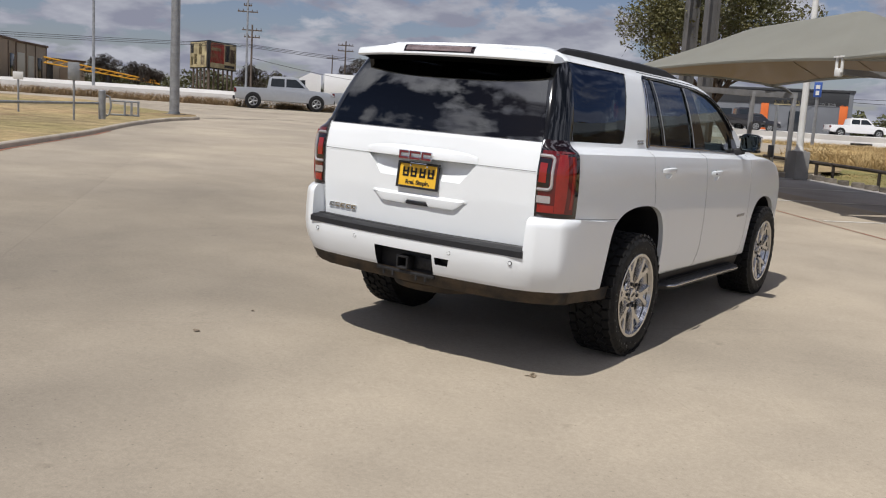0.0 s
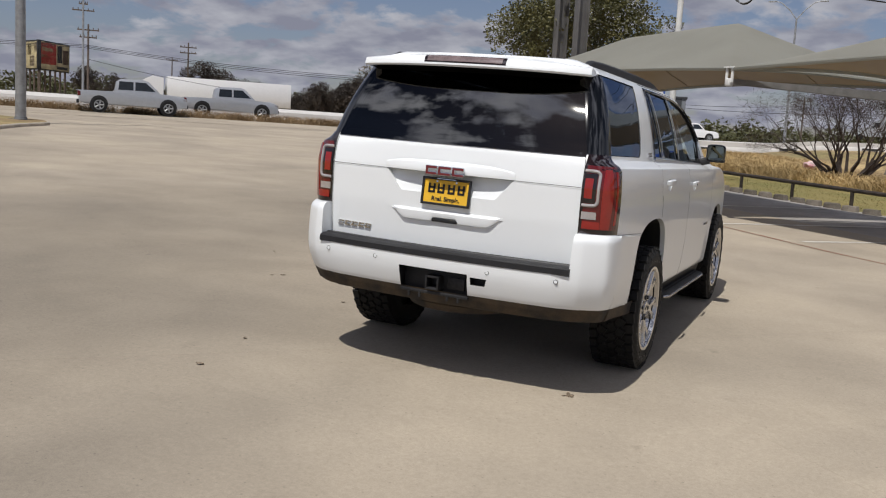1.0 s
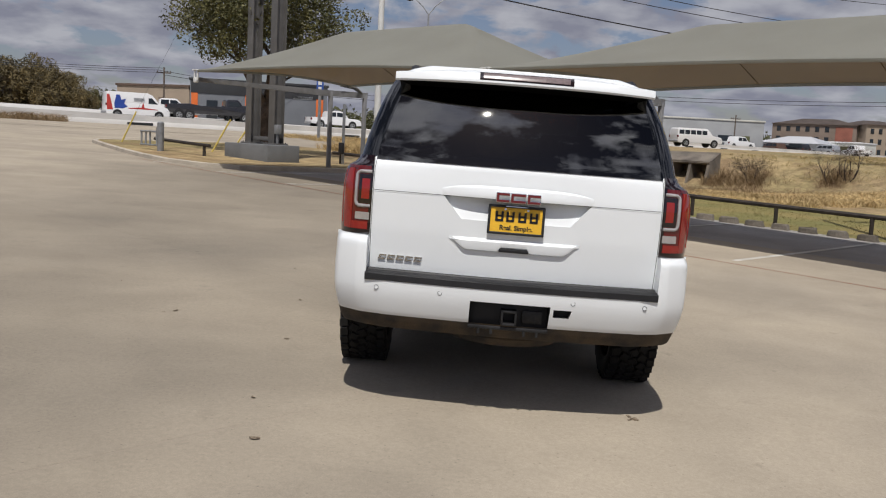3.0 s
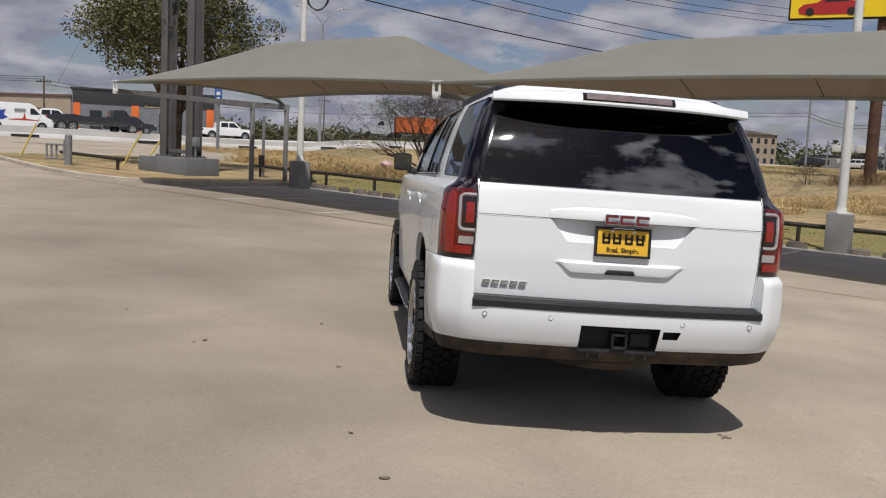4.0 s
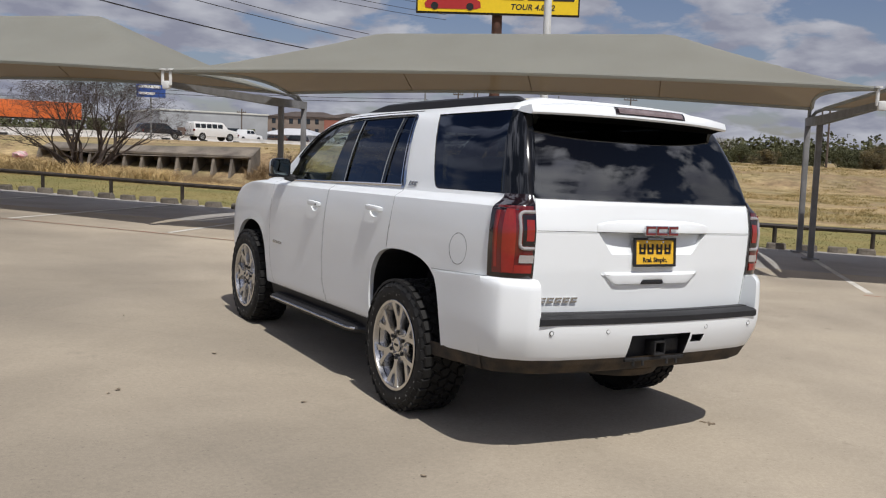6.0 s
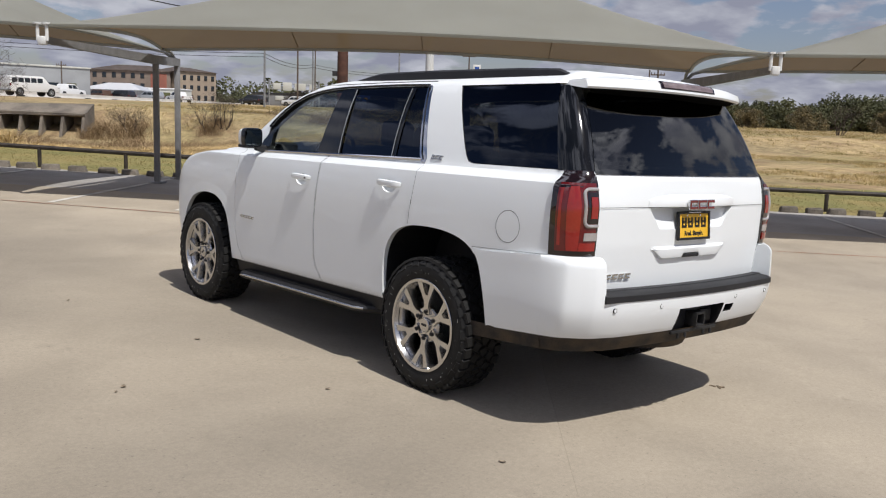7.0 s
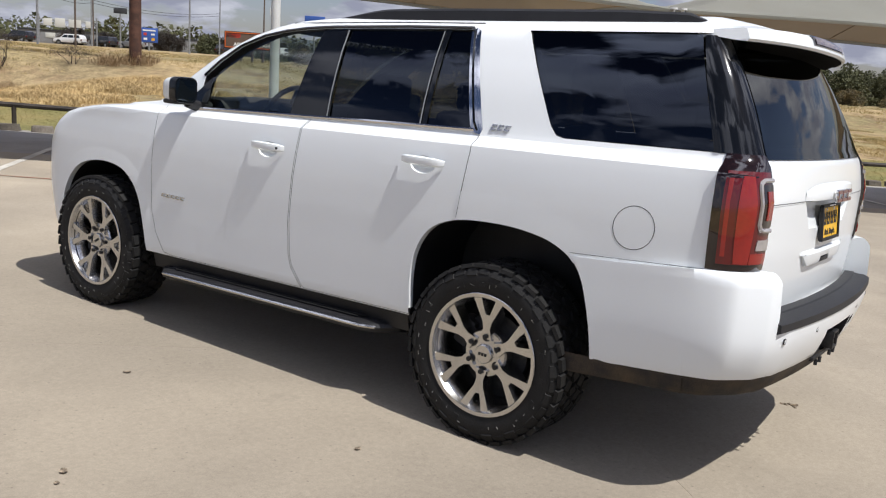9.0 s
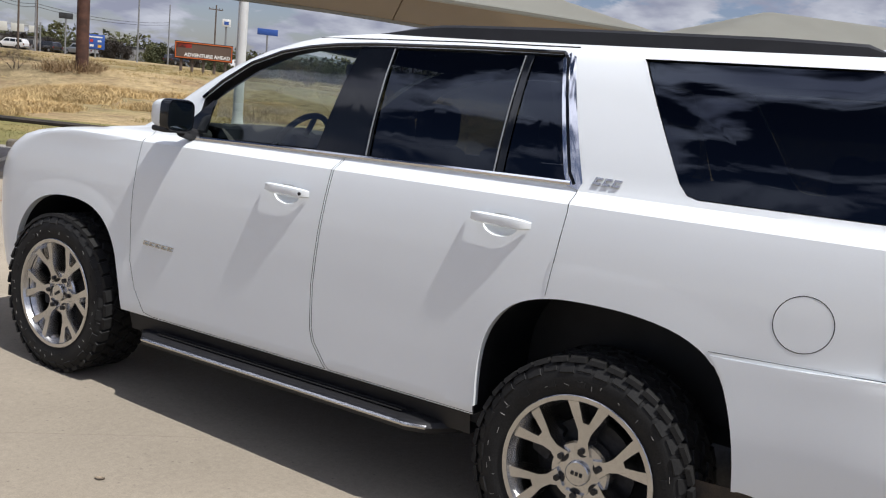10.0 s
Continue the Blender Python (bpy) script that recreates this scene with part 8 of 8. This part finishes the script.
wing = building("hotel", (87.6, 197.2), (97.5, 198.4), 7.6, 14, "tan_wall", "brown_wall", "tan hotel wing with a hipped roof in the distance", [(1.4 + 1.9 * k, 0.8, 1.0 + 2.3 * j, 1.2, "window_dark", "window") for k in range(5) for j in range(3)], parapet=0.12)
hip_roof(wing, 10, 14, 7.6, 1.2, "roof_brown")
hall = building("hall", (58, 175.8), (66.1, 168.4), 2.3, 10, "grey_wall", "car_white", "low hall with a wide white hipped roof", [(1.2 + 1.9 * k, 1.3, 0, 1.9, "window_dark", "bay") for k in range(5)], parapet=0.12)
hip_roof(hall, 11, 10, 2.3, 1.45, "car_white", 0.8)
building("store", (66.8, 180), (75.6, 171.4), 2.9, 8, "pale_wall", "car_white", "white store with a green sign in the distance", [(1.5, 1.4, 0, 1.8, "window_dark", "shop_door"), (9.6, 2.2, 1.3, 0.9, "cedar", "green_sign"), (5.6, 1.8, 0.4, 1.0, "window_dark", "shop_window")])
gantry = thing("sign_gantry", Matrix.Translation((75.5, 135, gz(75.5, 135))) @ Matrix.Rotation(math.atan2(-3.4, 8.0), 4, "Z"), "overhead road sign gantry with pale panels", "sign")
for x in (0, 8.6):
    bm = bmesh.new()
    rod(bm, (x, 0, -0.3), (x, 0, 4.6), 0.13, n=8)
    part("post", bm, M["galv"], gantry)
bm = bmesh.new()
for z in (3.0, 3.9):
    rod(bm, (0, 0, z), (8.6, 0, z), 0.07, n=6)
for k in range(9):
    rod(bm, (0.95 * k, 0, 3.0 + 0.9 * (k % 2)), (0.95 * (k + 1), 0, 3.9 - 0.9 * (k % 2)), 0.04, n=5)
part("truss", bm, M["galv"], gantry)
for x, w, h in ((1.3, 1.3, 1.1), (3.1, 1.5, 1.4), (5.3, 1.9, 1.2), (7.5, 1.2, 1.0)):
    bm = bmesh.new()
    box(bm, (x, -0.12, 3.45), (w, 0.06, h), None, 0.01)
    part("panel", bm, M["pale_wall"], gantry)
building("store", (86, 160), (110, 140), 2.6, 12, "roof_grey", "dark_wall", "grey store front in the distance", [(2.5 + 3.0 * k, 1.7, 1.3 if k % 2 else 1.0, 0.9, "pale_wall" if k % 3 else "dark_wall", "sign_panel") for k in range(8)])
building("house", (124, 44), (136, 36), 4.6, 8, "tan_wall", "roof_grey", "pale house behind the tree line")

# ---- billboards and signs ----
def hoarding(at, turn, w, h, z, posts, mats, label, monopole=False):
    t = thing("billboard", Matrix.Translation(at) @ Matrix.Rotation(turn, 4, "Z"), label, "billboard")
    if monopole:
        bm = bmesh.new()
        rod(bm, (0, 0.5, -0.3), (0, 0.5, z + h * 0.6), 0.33, 0.30, 20)
        part("pole", bm, M["rust_pole"], t, "rust-brown steel pole")
    else:
        for k in range(posts):
            bm = bmesh.new()
            x = -w / 2 + w * (k + 0.5) / posts
            rod(bm, (x, 0.2, -0.3), (x, 0.2, z + h * 0.8), 0.12, n=8)
            part("post", bm, M["wood_pole"], t)
    bm = bmesh.new()
    box(bm, (0, 0.10, z + h / 2), (w + 0.2, 0.22, h + 0.2), None, 0.02)
    part("frame", bm, M["steel_dark"], t)
    for x0, x1, z0, z1, mat, nm in mats:
        bm = bmesh.new()
        box(bm, ((x0 + x1) / 2, -0.03, z + (z0 + z1) / 2), (x1 - x0, 0.05, z1 - z0))
        part(nm, bm, M[mat], t)
    return t


ang = math.atan2(38.5 - 43.4, 30.7 - 22.6)
zb = (10.65 - gz(28.65, 44.25)) / 1.07
bill = hoarding(Vector((28.65, 44.25, gz(28.65, 44.25))), ang, 9.5, 3.2, zb, 0, [(-4.75, 4.75, 0, 3.2, "yellow_vinyl", "sheet")], "yellow advertising billboard on a rust-brown steel pole", True)
bill.scale = (1.07, 1.07, 1.07)
lettering("wording", "TOUR 4.8.22", 0.46, 0.004, M["ink"], bill, Matrix.Translation((2.05, -0.06, zb + 0.36)) @ Matrix.Rotation(radians(90), 4, "X"), 1.05, 0.2, 0.012)
bm = bmesh.new()
for k, (x0, x1) in enumerate(((0.2, 1.5), (1.75, 3.0), (3.25, 4.5))):
    for z0, z1 in ((0.78, 0.96), (1.34, 1.52)):
        prism(bm, [(x0 + (z0 - 0.78) * 0.3, z0), (x1 + (z0 - 0.78) * 0.3, z0), (x1 + (z1 - 0.78) * 0.3, z1), (x0 + (z1 - 0.78) * 0.3, z1)], lambda a, b, d: (a, d, zb + b), -0.075, -0.056)
    if k:
        for x in (x0, x1 - 0.22):
            prism(bm, [(x, 0.96), (x + 0.2, 0.96), (x + 0.34, 1.34), (x + 0.14, 1.34)], lambda a, b, d: (a, d, zb + b), -0.075, -0.056)
    else:
        prism(bm, [(x0 + 0.05, 0.96), (x0 + 0.45, 0.96), (x1 + 0.1, 1.34), (x1 - 0.35, 1.34)], lambda a, b, d: (a, d, zb + b), -0.075, -0.056)
part("bold_mark", bm, M["ink"], bill, "bold black marks on the billboard")
bm = bmesh.new()
prism(bm, [(-4.3, 0.22), (-4.35, 0.5), (-4.1, 0.72), (-3.4, 0.82), (-3.0, 1.08), (-2.2, 1.12), (-1.5, 0.86), (-1.05, 0.62), (-1.0, 0.28), (-1.3, 0.18), (-3.9, 0.16)], lambda a, b, d: (a, d, zb + b), -0.075, -0.057)
red = part("car_picture", bm, M["car_red"], bill, "red sports car picture")
bm = bmesh.new()
for x in (-3.75, -1.65):
    prism(bm, [(x + 0.22 * math.cos(2 * math.pi * k / 16), 0.32 + 0.22 * math.sin(2 * math.pi * k / 16)) for k in range(16)], lambda a, b, d: (a, d, zb + b), -0.082, -0.076)
prism(bm, [(-3.1, 0.84), (-2.85, 1.02), (-2.2, 1.06), (-1.75, 0.86)], lambda a, b, d: (a, d, zb + b), -0.082, -0.076)
part("car_picture_detail", bm, M["ink"], bill)

ang = math.atan2(56.5 - 59.6, 51.7 - 48.3)
zs0 = gz(50, 58)
adv = hoarding(Vector((50, 58, zs0)), ang, 4.5, 1.25, 1.1, 5, [(-2.2, 2.2, 0.05, 1.20, "brown_wall", "sheet"), (-2.2, -1.0, 0.82, 1.18, "sign_red", "red_panel")], "low brown roadside sign with white words in an orange frame")
bm = bmesh.new()
for c, s_ in (((0, -0.07, 1.12), (4.6, 0.05, 0.07)), ((0, -0.07, 2.35), (4.6, 0.05, 0.07)), ((-2.27, -0.07, 1.735), (0.07, 0.05, 1.16)), ((2.27, -0.07, 1.735), (0.07, 0.05, 1.16))):
    box(bm, c, s_)
part("orange_frame", bm, M["orange_wall"], adv, "orange frame")
lettering("wording", "ADVENTURE AHEAD", 0.40, 0.004, M["white_steel"], adv, Matrix.Translation((0.30, -0.065, 1.36)) @ Matrix.Rotation(radians(90), 4, "X"), 1.0, 0, 0.014)

zb = gz(-81, 68)
hoarding(Vector((-82.3, 66.7, zb)), math.atan2(66.0 - 67.3, -79.9 + 84.6), 4.9, 3.0, 2.65, 5, [(-2.4, 2.4, 0.05, 2.95, "sign_cream", "sheet"), (-2.3, -1.4, 1.7, 2.8, "dark_wall", "dark_block"), (-1.3, -0.5, 0.4, 1.6, "brown_leaf", "olive_block"), (-2.2, -1.5, 0.3, 1.3, "brown_leaf", "olive_block"), (0.0, 0.8, 1.5, 2.7, "brown_leaf", "olive_block"), (0.5, 1.5, 0.3, 1.4, "tan_wall", "tan_block"), (1.5, 2.3, 1.8, 2.8, "tan_wall", "tan_block")], "weathered cream billboard panel on timber posts across the freeway")
hoarding(Vector((-80.75, 68.85, zb)), math.atan2(71.7 - 66.0, -81.6 + 79.9), 5.95, 3.0, 2.65, 6, [(-2.9, 2.9, 0.05, 2.95, "sign_cream", "sheet"), (-2.85, 0.3, 0.6, 2.9, "sign_red", "red_block"), (0.5, 1.5, 0.9, 2.8, "dark_wall", "dark_block"), (1.6, 2.8, 0.8, 2.4, "brown_wall", "dark_block"), (-2.4, -0.4, 2.0, 2.35, "sign_cream", "pale_bar"), (-2.4, -0.9, 1.3, 1.6, "sign_cream", "pale_bar"), (0.4, 2.6, 0.2, 0.5, "dark_wall", "dark_bar")], "red and cream billboard panel on timber posts across the freeway")


def pole_sign(at, turn, z, w, h, mat, label, cat="sign", bars=()):
    t = thing("pole_sign", Matrix.Translation(at) @ Matrix.Rotation(turn, 4, "Z"), label, cat)
    bm = bmesh.new()
    rod(bm, (0, 0.1, -0.5), (0, 0.1, z + h * 0.5), 0.10, n=8)
    part("post", bm, M["galv"], t)
    bm = bmesh.new()
    box(bm, (0, 0, z + h / 2), (w, 0.16, h), None, 0.02)
    p_ = part("panel", bm, M[mat], t)
    for x0, x1, z0, z1, mt in bars:
        bm = bmesh.new()
        box(bm, ((x0 + x1) / 2, -0.09, z + (z0 + z1) / 2), (x1 - x0, 0.02, z1 - z0))
        part("bar", bm, M[mt], t)
    return t


pole_sign(Vector((-9.9, 52.9, gz(-9.9, 52.9))), 0.1, 3.0, 0.45, 0.9, "sign_blue", "small blue route sign on a post", "sign", [(-0.12, 0.12, 0.5, 0.72, "white_steel"), (-0.1, 0.1, 0.12, 0.38, "white_steel")])
pole_sign(Vector((17.2, 90, gz(17.2, 90))), -0.15, 4.2, 2.8, 1.6, "sign_blue", "blue and white pole sign beyond the field", "sign", [(-1.2, 0.9, 0.9, 1.2, "white_steel"), (-1.2, 0.4, 0.25, 0.5, "white_steel")])
pole_sign(Vector((61.2, 87.6, gz(61, 87))), -0.6, 0.9, 1.9, 1.6, "sign_blue", "blue services sign on posts by the road", "sign", [(-0.7, 0.7, 1.25, 1.4, "white_steel"), (-0.6, -0.25, 0.75, 1.05, "sign_red"), (0.2, 0.6, 0.8, 1.0, "white_steel"), (-0.6, -0.2, 0.25, 0.5, "white_steel"), (0.25, 0.6, 0.2, 0.5, "crane_yellow")])
pole_sign(Vector((73.6, 73.7, gz(73.6, 73.7))), -0.75, 4.6, 2.3, 0.7, "sign_blue", "dark blue pole sign above the tree line", "sign")
pole_sign(Vector((68.5, 75, gz(68.5, 75))), -0.75, 4.9, 0.9, 0.8, "white_steel", "small white pole sign above the trees", "sign", [(-0.25, 0.25, 0.2, 0.55, "sign_blue")])
pole_sign(Vector((66, 100, gz(66, 100))), -0.6, 4.2, 1.6, 0.7, "dark_wall", "small dark pole sign by the road", "sign")

# ---- poles and wires ----
def utility_pole(x, y, h, label, arms=((0.0, 1.2),), r=0.13, mat="wood_pole", turn=0.0):
    t = thing("utility_pole", Matrix.Translation((x, y, gz(x, y))) @ Matrix.Rotation(turn, 4, "Z"), label, "utility pole", "utility poles")
    bm = bmesh.new()
    rod(bm, (0, 0, -0.5), (0, 0, h), r, r * 0.7, 10)
    part("shaft", bm, M[mat], t)
    for dz, w in arms:
        bm = bmesh.new()
        box(bm, (0, 0.1, h - 0.35 - dz), (w * 2, 0.10, 0.12))
        for q in (-0.9, -0.45, 0.45, 0.9):
            rod(bm, (q * w, 0.1, h - 0.3 - dz), (q * w, 0.1, h - 0.12 - dz), 0.04, n=6)
        part("crossarm", bm, M["wood_pole"], t)
    return t


for x, y, h, arms, mat, turn in ((-66.4, 59.3, 10.4, ((1.7, 1.0), (1.1, 0.4)), "galv", 0.8), (-67.3, 60.8, 7.2, ((0.2, 1.0), (0.9, 0.8)), "wood_pole", 0.8), (-75.5, 84.8, 7.4, ((0.2, 1.0), (0.9, 1.0)), "wood_pole", 0.8), (-103, 113, 7.5, ((0.2, 1.0),), "wood_pole", 0.8), (-32, 88.5, 5.2, ((0.2, 0.7),), "wood_pole", 0.4), (-58.75, 36.65, 8.5, (), "galv", 0), (-5.3, 118, 6.5, ((0.2, 0.9),), "wood_pole", 0.3), (42.5, 78.5, 7.4, (), "galv", 0.0), (60.1, 97.1, 7.6, (), "galv", 0.0), (51.0, 86, 7.0, ((0.2, 0.6),), "wood_pole", -0.4), (39.0, 129, 5.2, ((0.2, 0.7),), "wood_pole", 0), (79, 88, 8.0, ((0.2, 0.9),), "wood_pole", -0.5), (64, 84, 7.0, (), "galv", 0), (92, 112, 9.0, (), "galv", 0), (70, 112, 9.5, ((0.3, 0.8),), "wood_pole", -0.4), (72, 52, 5.5, ((0.3, 0.7),), "wood_pole", -0.8), (84, 62, 6, (), "wood_pole", 0)):
    utility_pole(x, y, h, "tall slim steel pole in the distance" if mat == "galv" else "weathered timber utility pole with crossarms", arms, 0.12, mat, turn)
lp = thing("street_lamp", Matrix.Translation((-4.6, 83.5, gz(-4.6, 83.5))), "tall twin-arm freeway street lamp", "street lamp")
bm = bmesh.new()
rod(bm, (0, 0, -0.3), (0, 0, 11.6), 0.14, 0.08, 10)
part("shaft", bm, M["galv"], lp)
for s in (-1, 1):
    bm = bmesh.new()
    tube(bm, [(0, 0, 11.5), (s * 0.6, 0, 12.3), (s * 1.4, 0, 13.0), (s * 2.0, 0, 13.15)], 0.05, 6)
    box(bm, (s * 2.2, 0, 13.12), (0.7, 0.25, 0.12), None, 0.03)
    part("arm", bm, M["galv"], lp)


def wire(a, b, sag, r, label="sagging overhead power line"):
    bm = bmesh.new()
    a, b = Vector(a), Vector(b)
    tube(bm, [a + (b - a) * (k / 16) - Vector((0, 0, 4 * sag * (k / 16) * (1 - k / 16))) for k in range(17)], r, 4)
    return tagged(finish("power_line", bm, M["steel_dark"]), label, "cable", "power lines")


for dz in (0.0, 0.22, 0.45):
    wire((-100, 15, 7.3 - dz * 1.2), (-67.5, 60.5, 8.15 - dz * 0.6), 0.35, 0.028)
    wire((-67.5, 60.5, 8.15 - dz * 0.6), (-32, 88.5, 7.6 - dz), 0.9, 0.028)
wire((-67.3, 60.9, 6.8), (-60, 76, 5.0), 0.25, 0.028)
wire((-32, 88.5, 7.3), (-5.3, 118, 7.6), 0.9, 0.03)
wire((-32, 88.5, 6.9), (10, 118, 7.4), 1.2, 0.03)
for dz in (0.0, 0.35):
    wire((42.5, 78.5, 7.3 - dz), (60.1, 97.1, 7.6 - dz), 0.5, 0.03)
    wire((16, 84, 6.9 - dz), (42.5, 78.5, 7.3 - dz), 0.2, 0.03)
    wire((60.1, 97.1, 7.6 - dz), (92, 112, 8.6 - dz), 0.7, 0.03)
# service lines that cross above the canopies from the pole behind the oak
for k, (dx, dz, r) in enumerate(((0.0, 0.0, 0.035), (0.6, 1.1, 0.022), (1.0, 1.5, 0.022))):
    wire((-9.5 + dx, 33, 9.6 + dz), (20 + dx, 47, 7.4 + dz), 0.5, r)
for dz in (0.0, 0.4, 1.0):
    wire((-8, 34, 11.6 + dz), (34, 60, 12.5 + dz), 0.8, 0.02)
coil = thing("cable_coil", Matrix.Translation((-3.2, 35.96, 8.55)), "loose coil of black cable hanging on the line", "cable")
bm = bmesh.new()
for k in range(3):
    tube(bm, [Vector((0.55 * math.cos(2 * math.pi * j / 24) * (1 - 0.08 * k), 0.12 * k, 0.72 * math.sin(2 * math.pi * j / 24))) for j in range(25)], 0.03, 5)
part("loops", bm, M["steel_dark"], coil)

# yellow crane boom parked across the freeway
crane = thing("crane_boom", Matrix.Translation((-93.2, 53.8, gz(-93.2, 53.8))), "yellow lattice crane boom resting across the freeway", "crane")
A, B = Vector((0, 0, 2.0)), Vector((7.1, 10.3, 0.45))
for off in ((0, 0, 0), (0, 0, 0.62), (0.5, -0.35, 0), (0.5, -0.35, 0.62)):
    bm = bmesh.new()
    rod(bm, A + Vector(off), B + Vector(off) * 0.45, 0.07, n=6)
    part("chord", bm, M["crane_yellow"], crane)
bm = bmesh.new()
for k in range(16):
    p, q = A + (B - A) * (k / 16), A + (B - A) * ((k + 1) / 16)
    rod(bm, p, q + Vector((0, 0, 0.62 - 0.34 * (k + 1) / 16)), 0.04, n=5)
part("lattice", bm, M["crane_yellow"], crane)
for f in (0.05, 0.55):
    bm = bmesh.new()
    q = A + (B - A) * f
    box(bm, (q.x + 0.2, q.y - 0.15, q.z / 2 - 0.3), (0.5, 0.5, q.z + 0.6), None, 0.03)
    part("trestle", bm, M["steel_dark"], crane)

# pink litter bag in the field grass
bag = thing("litter_bag", Matrix.Translation((0.2, 36.2, gz(0.2, 36.2) + 0.1)), "crumpled pink and white bag caught in the grass", "litter")
bm = bmesh.new()
bmesh.ops.create_icosphere(bm, subdivisions=3, radius=0.30)
for v in bm.verts:
    v.co *= 1 + 0.35 * noise.noise(v.co * 6)
    v.co.z = v.co.z * 0.55 + 0.42
part("bag", bm, material("pink_plastic", (0.55, 0.22, 0.26), 0.6, vary=0.4, scale=5, dark=(0.6, 0.55, 0.52)), bag)

# ---- litter on the concrete ----
def fallen_leaf(x, y, size, turn, seed):
    rnd = random.Random(seed)
    p = CAR_AT @ Vector((x, y, 0))
    t = thing("dead_leaf", Matrix.Translation((p.x, p.y, gz(p.x, p.y) + 0.004)) @ Matrix.Rotation(turn, 4, "Z"), "curled dead brown leaf lying on the concrete", "leaf", "dead leaves")
    bm = bmesh.new()
    rows = []
    for k in range(7):
        a = k / 6
        w = size * 0.38 * math.sin(math.pi * min(1.0, a * 0.92 + 0.06)) * rnd.uniform(0.8, 1.15)
        lift = 0.007 + 0.005 * abs(2 * a - 1) ** 2
        rows.append([(size * (a - 0.5), s * w, (lift if s else 0.003) * size / 0.09) for s in (-1, -0.5, 0, 0.5, 1)])
    sheet(bm, rows)
    sheet(bm, [[(x_, y_, z_ - 0.0015) for x_, y_, z_ in r] for r in rows])
    part("blade", bm, M["leaf_litter"], t)


for i, (x, y, s) in enumerate(((-1.24, -1.745, 0.055), (-1.40, -1.10, 0.035), (-2.49, 0.90, 0.045), (-1.487, 0.30, 0.035), (-1.648, 1.71, 0.04), (-2.56, 0.83, 0.025), (2.6, -3.3, 0.028), (-3.3, 1.9, 0.035), (-2.0, 3.3, 0.03))):
    fallen_leaf(x, y, s, i * 2.1, i)
clod = CAR_AT @ Vector((0.79, -0.90, 0))
t = thing("dirt_clod", Matrix.Translation((clod.x, clod.y, gz(clod.x, clod.y))), "flattened clod of brown dirt on the concrete", "dirt")
bm = bmesh.new()
rnd = random.Random(3)
for k in range(7):
    vs = box(bm, (rnd.uniform(-0.035, 0.035), rnd.uniform(-0.014, 0.014), 0.002), (rnd.uniform(0.015, 0.035), rnd.uniform(0.010, 0.02), 0.006), Matrix.Rotation(rnd.uniform(0, 3), 4, "Z"), 0.001)
part("clod", bm, M["leaf_litter"], t)

# ---- concrete slabs of the forecourt ----
SLAB = 4.45
forecourt = structure("pavement", bmesh.new(), M["concrete"], "pale worn concrete forecourt of large slabs", "pavement")
for i in range(-12, 11):
    for j in range(-7, 8):
        u0, v0 = 0.05 + SLAB * i, -3.85 + SLAB * j
        u1, v1 = u0 + SLAB, v0 + SLAB
        if v0 > 9.7 and u0 > -28:
            continue
        if v1 > 9.9 and u0 > -28:
            v1 = 9.9
        if v1 - v0 < 0.3 or (v0 < -20 and u0 < -25):
            continue
        bm = bmesh.new()
        g = 0.0
        rows = [[P(u, v, z) for u, v in ((u0 + e, v0 + e), (u1 - e, v0 + e), (u1 - e, v1 - e), (u0 + e, v1 - e))] for e, z in ((g, -0.03), (g, -0.0014), (g + 0.0013, 0.0))]
        vs = sheet(bm, rows, close=True)
        bm.faces.new(vs[-1])
        part("slab", bm, M["concrete"], forecourt, smooth=0)
